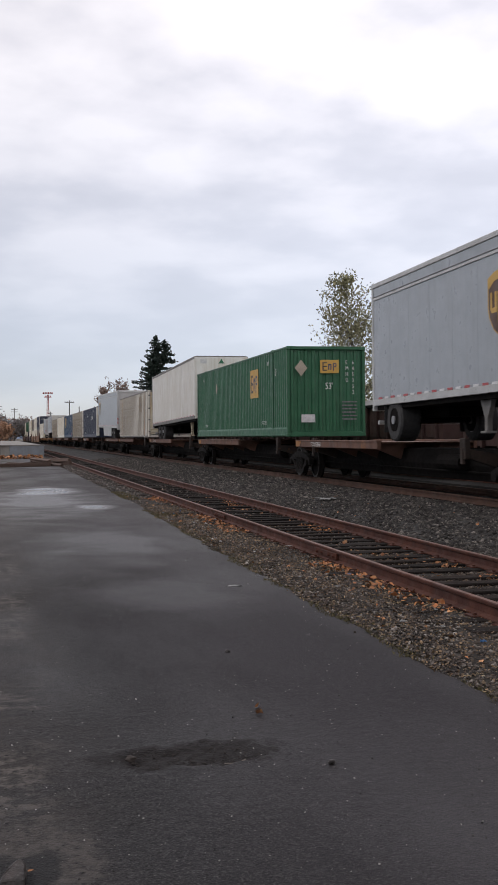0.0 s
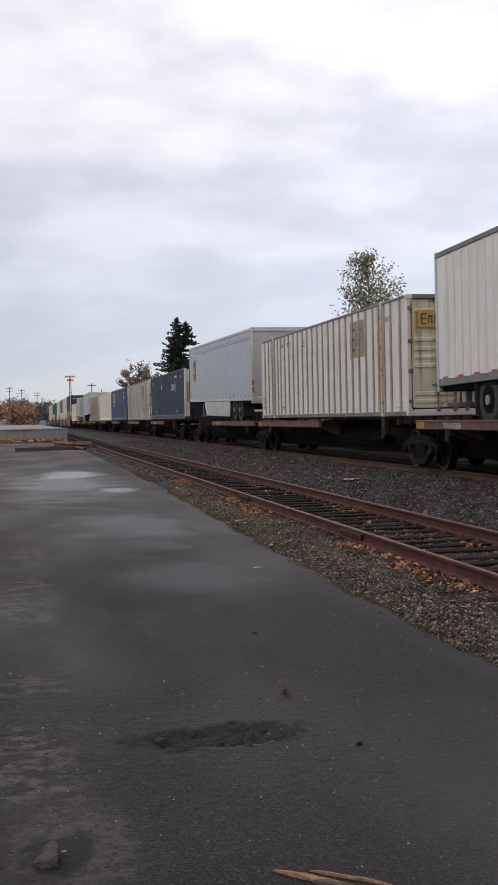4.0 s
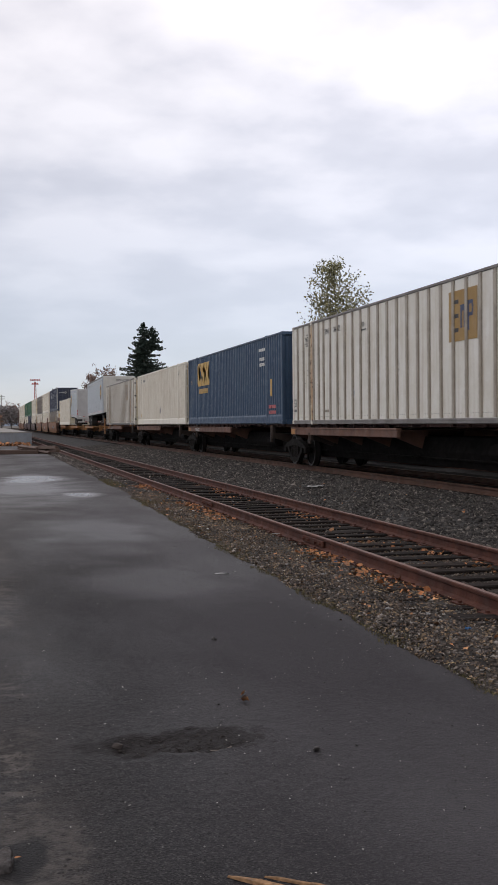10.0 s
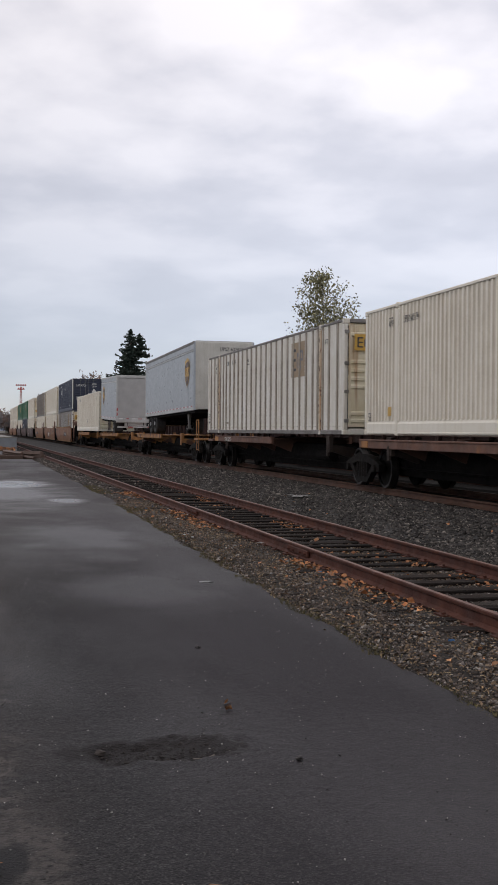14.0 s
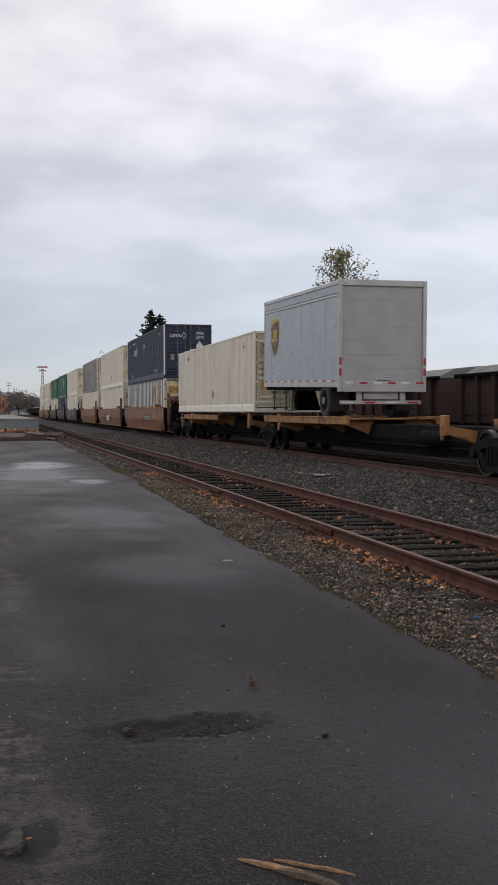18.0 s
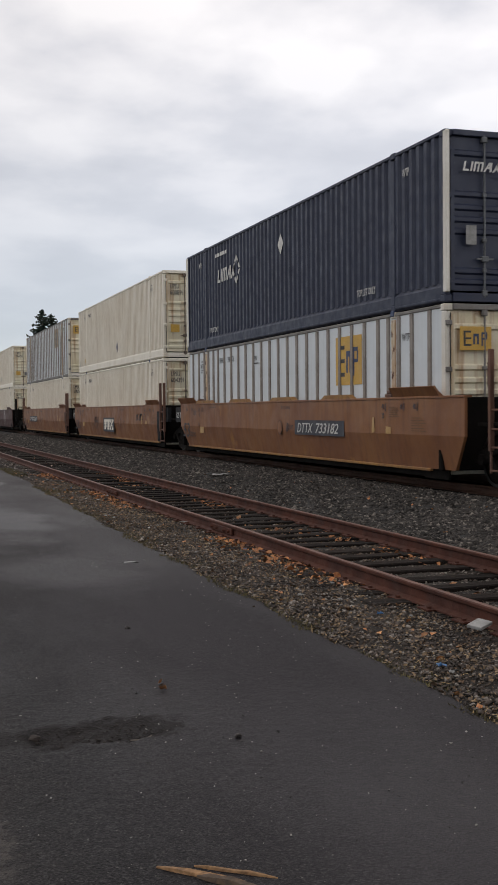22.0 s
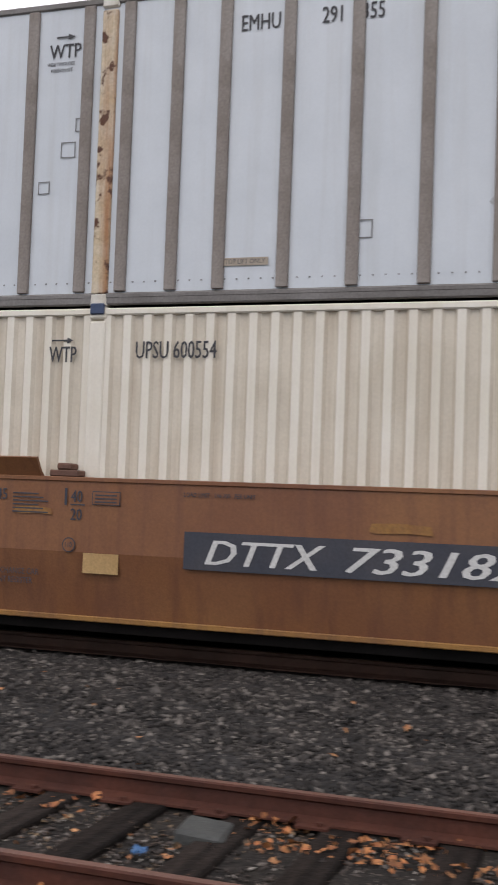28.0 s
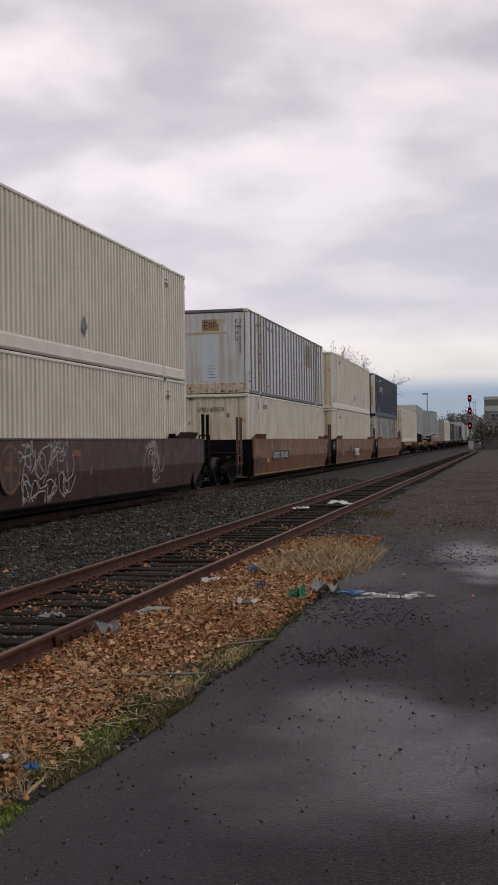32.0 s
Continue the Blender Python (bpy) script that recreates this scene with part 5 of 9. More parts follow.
def navy(label, ahead=False):
    """A navy container; ahead: its plain front wall, not its doors, faces the near end."""
    key = "navy_ahead" if ahead else "navy"
    if key not in PROTO:
        PROTO[key] = container("container", NAVY, label, G_CONT, "fold", "+y" if ahead else "-y", pitch=0.28, depth=0.045, hinge=NAVY, gear=NAVYGEAR)
        c = PROTO[key]
        for y in (-CL / 2 + 0.01, CL / 2 - 0.01):
            k = 0.11 if (y < 0) == ahead else 0.06
            part("white_corner_post", Shape().box(-CW / 2 - 0.012, -CW / 2 + 0.06, y - k, y + min(k, 0.08), 0.16, CH - 0.02, 0.012), OFFWHITE, c, "white-painted corner post")
        end = -1 if ahead else 1
        part("white_end_post", Shape().box(-CW / 2 - 0.008, -CW / 2 + 0.26, end * (CL / 2 + 0.02), end * (CL / 2 - 0.05), 0.16, CH - 0.04, 0.012), OFFWHITE, c, "broad white end post")
        if ahead:
            flat(rect(0.09, 1.15), "-y", GOLD, c, (-1.17, -CL / 2 - 0.03, 0.95), "hazard_stripe")
            for k in range(7):
                flat(rect(0.06, 0.07), "-y", INK, c, (-1.155, -CL / 2 - 0.034, 1.02 + k * 0.14), "hazard_mark")
            diamond(c, 0, 0, 0.36, DIAMOND, "-y", (-0.6, -CL / 2 - 0.03, 1.8))
        else:
            flat(rect(0.09, 1.3), "+y", GOLD, c, (-1.06, CL / 2 + 0.03, 0.75), "hazard_stripe")
            for k in range(10):
                flat(rect(0.12, 0.12), "+y", INKW, c, (-0.72, CL / 2 + 0.03, 0.5 + k * 0.2), "small_print")
    c = tagged(copy_thing(PROTO[key], Matrix()), label)
    k = -CL / 2 + 5.6 if ahead else CL / 2 - 3.2
    swoosh(c, (NEARX - 0.006, k + 0.05, 1.74), 0.57, INKW)
    diamond(c, 10.4 if ahead else 7.94, 2.1, 0.24, INKW)
    for y in (CL / 2 - 2.34, -CL / 2 + 3.6):
        text("TOP LIFT ONLY", 0.14, INKW, c, (NEARX - 0.008, y, 0.42), "-x", 0.62)
    text("WTP", 0.15, INKW, c, (NEARX - 0.008, CL / 2 - 1.3, CH - 0.5), "-x", 0.6)
    text("WTP", 0.15, INKW, c, (NEARX - 0.008, -CL / 2 + 1.6, CH - 0.5), "-x", 0.6)
    word_bars(c, 4.2 if ahead else CL - 2.95, CH - 0.30, 1.1, 0.16, 1, INKW)
    if not ahead:
        swoosh(c, (-1.0, -CL / 2 - 0.06, 2.17), 0.26, INKW, "-y")
        text("UMXU", 0.15, INKW, c, (0.42, -CL / 2 - 0.075, 2.32), "-y", 0.75)
        text("237721", 0.15, INKW, c, (0.42, -CL / 2 - 0.075, 2.10), "-y", 0.75)
        diamond(c, 0, 0, 0.27, INKW, "-y", (0.62, -CL / 2 - 0.075, 1.70))
        flat(rect(0.56, 0.24), "-y", STAIN, c, (0.42, -CL / 2 - 0.075, 0.98), "notice")
        word_bars(c, 0.46, 1.18, 0.46, 0.18, 2, INKB, "-y")
        for z in (1.36, 1.5):
            flat(rect(0.42, 0.05), "-y", INKW, c, (0.12, -CL / 2 - 0.075, z), "small_print")
        flat(rect(0.2, 0.32), "-y", PLGREY, c, (-0.95, -CL / 2 - 0.07, 0.95), "notice")
    return c


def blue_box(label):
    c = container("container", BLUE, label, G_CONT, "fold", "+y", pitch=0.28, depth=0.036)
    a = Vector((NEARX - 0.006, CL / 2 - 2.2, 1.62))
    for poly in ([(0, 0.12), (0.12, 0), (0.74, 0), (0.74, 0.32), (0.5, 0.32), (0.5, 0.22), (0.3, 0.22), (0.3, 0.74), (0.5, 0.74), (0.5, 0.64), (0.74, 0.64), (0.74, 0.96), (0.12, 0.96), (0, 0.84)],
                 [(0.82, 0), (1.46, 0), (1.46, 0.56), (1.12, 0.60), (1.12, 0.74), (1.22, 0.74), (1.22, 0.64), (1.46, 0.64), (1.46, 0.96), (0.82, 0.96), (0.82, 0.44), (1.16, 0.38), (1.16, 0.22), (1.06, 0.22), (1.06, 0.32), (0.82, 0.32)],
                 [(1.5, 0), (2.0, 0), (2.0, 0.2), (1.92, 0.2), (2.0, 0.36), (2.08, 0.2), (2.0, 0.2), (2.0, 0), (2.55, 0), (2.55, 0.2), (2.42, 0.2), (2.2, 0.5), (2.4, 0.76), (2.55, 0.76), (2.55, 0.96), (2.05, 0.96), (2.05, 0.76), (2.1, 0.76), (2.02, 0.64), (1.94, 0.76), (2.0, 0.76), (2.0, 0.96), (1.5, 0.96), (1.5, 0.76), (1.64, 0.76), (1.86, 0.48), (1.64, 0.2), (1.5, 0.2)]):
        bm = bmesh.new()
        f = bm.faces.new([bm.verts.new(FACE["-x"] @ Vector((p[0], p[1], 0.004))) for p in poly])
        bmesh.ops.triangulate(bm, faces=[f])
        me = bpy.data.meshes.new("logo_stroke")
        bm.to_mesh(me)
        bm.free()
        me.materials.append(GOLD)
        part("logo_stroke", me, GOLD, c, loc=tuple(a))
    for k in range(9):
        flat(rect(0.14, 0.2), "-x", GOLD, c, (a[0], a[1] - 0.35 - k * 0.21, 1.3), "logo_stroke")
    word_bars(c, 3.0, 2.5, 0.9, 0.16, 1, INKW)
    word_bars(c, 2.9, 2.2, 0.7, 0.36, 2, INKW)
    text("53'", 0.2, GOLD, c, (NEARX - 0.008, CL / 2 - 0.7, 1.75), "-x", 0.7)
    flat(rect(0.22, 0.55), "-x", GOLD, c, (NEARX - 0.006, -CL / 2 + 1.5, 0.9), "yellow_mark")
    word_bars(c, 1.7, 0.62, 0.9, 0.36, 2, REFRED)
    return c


def green_box(label):
    c = container("container", GREEN, label, G_CONT, "fold", "+y", pitch=0.26, depth=0.036)
    letter_block(c, (NEARX - 0.006, -CL / 2 + 5.25, 1.38), 1.25, 1.0)
    letter_block(c, (-0.22, -CL / 2 - 0.03, CH - 0.85), 0.62, 0.42, "-y")
    diamond(c, 0, 0, 0.26, DIAMOND, "-y", (-0.85, -CL / 2 - 0.03, 2.17))
    text("53'", 0.22, INKW, c, (-0.06, -CL / 2 - 0.03, 1.5), "-y", 0.7)
    for k, ch in enumerate("EMHU"):
        text(ch, 0.13, INKW, c, (0.62, -CL / 2 - 0.03, 2.3 - k * 0.19), "-y", 0.7)
    for k, ch in enumerate("645352"):
        text(ch, 0.13, INKW, c, (0.84, -CL / 2 - 0.03, 2.3 - k * 0.19), "-y", 0.7)
    flat(rect(0.45, 0.25), "-y", PLASTIC, c, (-0.85, -CL / 2 - 0.03, 0.45), "notice")
    for k in range(6):
        word_bars(c, 0.5, 1.12 - k * 0.11, 0.5, 0.07, 1, FADEDINK, "-y")
    text("53", 0.24, INKW, c, (NEARX - 0.008, -CL / 2 + 1.6, 2.0), "-x", 0.6)
    text("WTP", 0.14, INKW, c, (NEARX - 0.008, -CL / 2 + 2.7, 2.4), "-x", 0.6)
    text("WTP", 0.14, INKW, c, (NEARX - 0.008, CL / 2 - 1.6, 2.4), "-x", 0.6)
    text("TOP LIFT ONLY", 0.12, INKW, c, (NEARX - 0.008, -CL / 2 + 3.5, 0.42), "-x", 0.6)
    text("TOP LIFT ONLY", 0.12, INKW, c, (NEARX - 0.008, CL / 2 - 1.9, 0.42), "-x", 0.6)
    diamond(c, 11.6, 2.0, 0.22)
    return c


# ---- trailers ----
def wheel(parent, x, y, z, r=0.5, wdt=0.5):
    w = part("wheel", Shape().cyl((x - wdt / 2, y, z), (x + wdt / 2, y, z), r * 0.55, 20), BLACK, parent)
    s = Shape()
    n = 28
    prof = [(-wdt / 2, r * 0.58), (-wdt / 2, r * 0.9), (-wdt / 2 + 0.04, r), (wdt / 2 - 0.04, r), (wdt / 2, r * 0.9), (wdt / 2, r * 0.58)]
    vs = [(x + p[0], y + p[1] * math.cos(2 * math.pi * i / n), z + p[1] * math.sin(2 * math.pi * i / n)) for i in range(n) for p in prof]
    k = len(prof)
    s.add(vs, [(i * k + j, ((i + 1) % n) * k + j, ((i + 1) % n) * k + (j + 1) % k, i * k + (j + 1) % k) for i in range(n) for j in range(k)])
    part("tyre", s, RUBBER, w)
    s = Shape().cyl((x - wdt / 2 + 0.05, y, z), (x - wdt / 2 + 0.02, y, z), r * 0.57, 24, r * 0.62)
    s.cyl((x - wdt / 2 - 0.03, y, z), (x - wdt / 2 + 0.05, y, z), r * 0.2, 12)
    part("rim", s, RIM, w)
    return w


def shield(c, at, k, face="-x"):
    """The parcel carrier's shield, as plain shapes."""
    a = Vector(at)
    n = FACE[face] @ Vector((0, 0, 1))
    pts = [(-0.72, 0.72), (-0.36, 0.85), (0, 0.9), (0.36, 0.85), (0.72, 0.72), (0.72, -0.05), (0.64, -0.36), (0.38, -0.68), (0, -0.9), (-0.38, -0.68), (-0.64, -0.36), (-0.72, -0.05)]
    flat([(p[0] * k, p[1] * k) for p in pts], face, GOLD, c, at, "logo_plate")
    flat([(p[0] * k * 0.9, p[1] * k * 0.94 - 0.01) for p in pts], face, LOGOBROWN, c, tuple(a + n * 0.004), "logo_field")
    sw = [(-0.64, 0.42), (-0.3, 0.6), (0.15, 0.68), (0.64, 0.67), (0.3, 0.77), (0, 0.83), (-0.36, 0.78), (-0.64, 0.67)]
    flat([(p[0] * k, p[1] * k) for p in sw], face, GOLD, c, tuple(a + n * 0.008), "logo_stroke")
    for poly in ([(-0.54, 0.3), (-0.42, 0.3), (-0.42, -0.12), (-0.26, -0.12), (-0.26, 0.3), (-0.14, 0.3), (-0.14, -0.26), (-0.46, -0.26), (-0.54, -0.16)], [(-0.08, 0.3), (0.2, 0.3), (0.26, 0.2), (0.26, -0.2), (0.2, -0.28), (0.03, -0.28), (0.03, -0.52), (-0.08, -0.52)], [(0.32, 0.3), (0.58, 0.3), (0.58, 0.17), (0.43, 0.17), (0.43, 0.06), (0.58, -0.05), (0.58, -0.27), (0.32, -0.27), (0.32, -0.14), (0.47, -0.14), (0.47, -0.06), (0.32, 0.04)]):
        flat([(p[0] * k, p[1] * k + 0.02) for p in poly], face, GOLD, c, tuple(a + n * 0.008), "logo_stroke")


def trailer(name, length, skin, label, rear, tandem=2, nose_text="", logo=True, skirt=False, ribs=0.0, height=2.84, top=None, door=DOORGREY, tri=False, bogie=1.35):
    """A road semitrailer; its length runs along y. rear: -1 when the doors face the near end. z = 0 is the tyres' foot."""
    c = thing(name, label, "trailer", "trailers on the train")
    w, l = 1.25 if length < 10 else 1.29, length / 2
    z0, z1 = 0.87, 0.87 + height
    s = Shape().box(-w + 0.02, -w + 0.06, -l + 0.06, l - 0.06, z0 + 0.12, z1 - 0.1)
    part("side_wall", s, skin, c)
    part("side_wall", Shape().box(w - 0.06, w - 0.02, -l + 0.06, l - 0.06, z0 + 0.12, z1 - 0.1), skin, c)
    if ribs:
        me = Shape().box(-w + 0.008, -w + 0.03, -0.025, 0.025, z0 + 0.16, z1 - 0.12, 0.004).mesh("side_rib", skin)
        k = -l + 0.5
        while k < l - 0.3:
            part("side_rib", me, skin, c, loc=(0, k, 0))
            k += ribs
    else:
        k = -l + 1.22
        me = Shape().box(-w + 0.0175, -w + 0.03, -0.008, 0.008, z0 + 0.16, z1 - 0.44).mesh("panel_seam", skin)
        while k < l - 0.3:
            part("panel_seam", me, skin, c, loc=(0, k, 0))
            k += 1.22
        part("belt_rail", Shape().box(-w + 0.0, -w + 0.05, -l + 0.06, l - 0.06, z1 - 0.44, z1 - 0.38, 0.008), TRIM, c)
        part("belt_rail", Shape().box(-w + 0.006, -w + 0.05, -l + 0.06, l - 0.06, z1 - 0.36, z1 - 0.345, 0.004), DARKTRIM, c)
    part("top_rail", Shape().box(-w, -w + 0.08, -l + 0.02, l - 0.02, z1 - 0.14, z1 - 0.02, 0.02), top or DARKTRIM, c)
    part("top_rail", Shape().box(w - 0.08, w, -l + 0.02, l - 0.02, z1 - 0.14, z1 - 0.02, 0.02), top or DARKTRIM, c)
    part("roof", Shape().prism([(-w + 0.02, z1 - 0.06), (w - 0.02, z1 - 0.06), (w - 0.1, z1), (-w + 0.1, z1)], "y", -l + 0.02, l - 0.02), top or TRIM, c)
    for sx in (-1, 1):
        a, b = sorted((sx * w, sx * (w - 0.07)))
        part("bottom_rail", Shape().box(a, b, -l + 0.04, l - 0.04, z0, z0 + 0.16, 0.012), TRIM if skin != TWHITE else DARKTRIM, c)
    # reflective tape along the lower rail, red and white by turns
    tm = [Shape().box(-w - 0.004, -w, -0.13, 0.13, z0 + 0.15, z0 + 0.2).mesh("reflector", m) for m in (REFRED, REFWHITE)]
    k, i = -l + 0.4, 0
    while k < l - 0.3:
        part("reflector", tm[i % 2], REFRED, c, loc=(0, k, 0))
        k, i = k + 0.42, i + 1
    ry, ny = rear * l, -rear * l
    # nose wall with rounded corner posts
    s = Shape().box(-w + 0.08, w - 0.08, ny - 0.03, ny + 0.03, z0 + 0.05, z1 - 0.06, 0.02)
    part("nose_wall", s, TWHITE if skin == TWHITE else surf("nose_skin", (0.50, 0.49, 0.45), (0.44, 0.43, 0.39), rough=0.45, streak=((0.36, 0.33, 0.27), 0.4)), c)
    for sx in (-1, 1):
        part("nose_post", Shape().cyl((sx * (w - 0.09), ny * 0.997 + rear * 0.06, z0 + 0.02), (sx * (w - 0.09), ny * 0.997 + rear * 0.06, z1 - 0.05), 0.09, 12), skin, c)
    # rear frame and roll door of horizontal panels
    fr = Shape()
    fr.box(-w, -w + 0.11, ry - 0.05, ry + 0.05, z0 - 0.12, z1, 0.015)
    fr.box(w - 0.11, w, ry - 0.05, ry + 0.05, z0 - 0.12, z1, 0.015)
    fr.box(-w + 0.11, w - 0.11, ry - 0.05, ry + 0.05, z1 - 0.17, z1, 0.015)
    fr.box(-w + 0.11, w - 0.11, ry - 0.05, ry + 0.05, z0 - 0.12, z0 + 0.16, 0.015)
    part("rear_frame", fr, TRIM, c)
    d = part("rear_door", Shape().box(-w + 0.1, w - 0.1, ry - 0.03 * rear - 0.012, ry - 0.03 * rear + 0.012, z0 + 0.15, z1 - 0.16), door, c)
    nseg = 7
    hh = (z1 - 0.16 - z0 - 0.15) / nseg
    for i in range(nseg):
        part("door_panel", Shape().box(-w + 0.12, w - 0.12, ry - 0.01 * rear - 0.012, ry - 0.01 * rear + 0.012, z0 + 0.1515 + i * hh, z0 + 0.1485 + (i + 1) * hh, 0.0015), door, d)
    latch = Shape().box(-0.1, 0.28, ry, ry + 0.05 * rear, z0 + 0.2, z0 + 0.25, 0.01).cyl((-0.18, ry + 0.04 * rear, z0 + 0.22), (0.2, ry + 0.04 * rear, z0 + 0.3), 0.014, 6)
    part("latch", latch, TRIM, d)
    for sx in (-1, 1):
        for z in (z0 + 0.32, z0 + 0.6):
            part("tail_lamp", Shape().box(sx * (w - 0.055) - 0.035, sx * (w - 0.055) + 0.035, ry, ry + 0.06 * rear, z, z + 0.2, 0.01), REFRED, c)
    for i in range(6):
        x = -w + 0.2 + i * 0.4
        part("reflector", Shape().box(x, x + 0.22, ry, ry + 0.055 * rear, z0 + 0.10, z0 + 0.15), REFRED if i % 2 else REFWHITE, c)
    bp = Shape().box(-1.15, 1.15, ry - 0.1 * rear - 0.05, ry - 0.1 * rear + 0.05, 0.42, 0.52, 0.012)
    for sx in (-0.62, 0.62):
        bp.box(sx - 0.08, sx + 0.08, ry - 0.1 * rear - 0.04, ry - 0.1 * rear + 0.03, 0.45, z0 - 0.1, 0.01)
    bp.box(-0.5, 0.5, ry - 0.12 * rear - 0.03, ry - 0.12 * rear + 0.03, 0.55, z0 - 0.1, 0.01)
    part("underride_bumper", bp, TRIM, c)
    for i in range(4):
        x = -1.1 + i * 0.62
        part("reflector", Shape().box(x, x + 0.3, ry - 0.1 * rear, ry - 0.04 * rear, 0.445, 0.495), REFRED if i % 2 else REFWHITE, c)
    part("floor_frame", Shape().box(-w + 0.08, w - 0.08, -l + 0.1, l - 0.1, z0 - 0.1, z0 + 0.06), BLACK, c)
    for i in range(tandem):
        y = ry - rear * (bogie + i * 1.29)
        part("axle", Shape().cyl((-1.1, y, 0.5), (1.1, y, 0.5), 0.07, 8), BLACK, c)
        for sx in (-1, 1):
            wheel(c, sx * 0.96, y, 0.5)
    part("bogie_frame", Shape().box(-0.5, 0.5, ry - rear * (bogie + 1.29 * tandem) - 0.2, ry - rear * (bogie - 0.45), 0.55, z0 - 0.08, 0.03), BLACK, c)
    for sx in (-1, 1):
        y = ry - rear * (bogie - 0.6)
        part("mud_flap", Shape().box(sx * 0.96 - 0.27, sx * 0.96 + 0.27, y - 0.012, y + 0.012, 0.22, 0.95, 0.005), RUBBER, c)
        y = ny + rear * 2.6
        part("landing_leg", Shape().prism([(y - 0.30, z0), (y + 0.30, z0), (y + 0.07, 0.42), (y - 0.07, 0.42)], "x", sx * 0.95 - 0.05, sx * 0.95 + 0.05).box(sx * 0.95 - 0.06, sx * 0.95 + 0.06, y - 0.06, y + 0.06, 0.16, 0.46, 0.015).box(sx * 0.95 - 0.12, sx * 0.95 + 0.12, y - 0.12, y + 0.12, 0.12, 0.17, 0.01), RUSTPOST if skin == TWHITE else DARKTRIM, c)
    part("kingpin_stand", Shape().prism([(-0.45, 0.1), (0.45, 0.1), (0.25, z0 - 0.1), (-0.25, z0 - 0.1)], "y", ny + rear * 0.6, ny + rear * 1.1), BLACK, c)
    if skirt:
        part("side_skirt", Shape().prism([(ny + rear * 5.2, 0.2), (ry - rear * 4.95, 0.2), (ry - rear * 4.75, z0), (ny + rear * 4.6, z0)], "x", -w + 0.03, -w + 0.06), TRIM, c)
    if logo:
        shield(c, (-w + 0.008, ny + rear * (1.7 if skirt else 1.45), z0 + 1.63), 0.69)
    if nose_text:
        text(nose_text, 0.16, INK, c, (-0.2, ny - 0.04, z1 - 0.42), "-y", 0.8)
    if tri:
        flat([(-0.14, 0), (0.14, 0), (0, 0.22)], "-y", PLGREEN, c, (0.0, ny - 0.035, z1 - 0.36), "logo")
        flat(rect(0.3, 0.2), "-y", PLASTIC, c, (-1.0, ny - 0.035, z1 - 0.36), "notice")
    return c

# ---- railway cars ----
def truck(car, y):
    """A two-axle truck under a car: bolster, two cast side frames with springs, four wheels on two axles."""
    t = part("truck", Shape().box(-0.95, 0.95, y - 0.2, y + 0.2, 0.4, 0.72, 0.03), IRON, car)
    for sx in (-1, 1):
        s = Shape()
        x0, x1 = sorted((sx * 0.94, sx * 1.08))
        top = [(y - 1.15, 0.40), (y - 1.15, 0.56), (y - 0.85, 0.66), (y - 0.35, 0.78), (y + 0.35, 0.78), (y + 0.85, 0.66), (y + 1.15, 0.56), (y + 1.15, 0.40), (y + 0.98, 0.38), (y + 0.72, 0.52), (y + 0.34, 0.60), (y - 0.34, 0.60), (y - 0.72, 0.52), (y - 0.98, 0.38)]
        s.prism(top, "x", x0, x1)
        s.prism([(y - 0.78, 0.46), (y - 0.36, 0.12), (y + 0.36, 0.12), (y + 0.78, 0.46), (y + 0.70, 0.56), (y + 0.32, 0.24), (y - 0.32, 0.24), (y - 0.70, 0.56)], "x", x0, x1)
        for dy in (-0.34, 0.30):
            s.box(x0, x1, y + dy, y + dy + 0.06, 0.2, 0.64, 0.01)
        part("side_frame", s, IRON, t)
        for dy in (-0.17, 0.0, 0.17):
            part("spring", Shape().cyl((sx * 1.02, y + dy, 0.24), (sx * 1.02, y + dy, 0.6), 0.07, 10), IRON, t)
        for dy in (-0.89, 0.89):
            part("bearing_cap", Shape().cyl((sx * 1.0, y + dy, 0.46), (sx * 1.14, y + dy, 0.46), 0.09, 10), IRON, t)
            w = part("wheel", Shape().cyl((sx * 0.70, y + dy, 0.46), (sx * 0.80, y + dy, 0.46), 0.40, 28).cyl((sx * 0.66, y + dy, 0.46), (sx * 0.70, y + dy, 0.46), 0.485, 28), IRON, t)
    for dy in (-0.89, 0.89):
        part("axle", Shape().cyl((-0.95, y + dy, 0.46), (0.95, y + dy, 0.46), 0.08, 10), IRON, t)
        for sx in (-1, 1):
            s = Shape()
            n = 32
            a, b = sx * 0.70, sx * 0.83
            vs = [(x, y + dy + r * math.cos(2 * math.pi * i / n), 0.46 + r * math.sin(2 * math.pi * i / n)) for i in range(n) for x, r in ((a, 0.462), (b, 0.458), (b, 0.40))]
            s.add(vs, [(3 * i + j, 3 * ((i + 1) % n) + j, 3 * ((i + 1) % n) + j + 1, 3 * i + j + 1) for i in range(n) for j in (0, 1)])
            part("tread", s, TREAD, t)
    return t


def coupler(car, y, d):
    part("coupler", Shape().box(-0.1, 0.1, min(y, y + d * 1.0), max(y, y + d * 1.0), 0.62, 0.82, 0.02).box(-0.16, 0.16, y + d * 0.9 - 0.12, y + d * 0.9 + 0.12, 0.58, 0.9, 0.04), IRON, car)


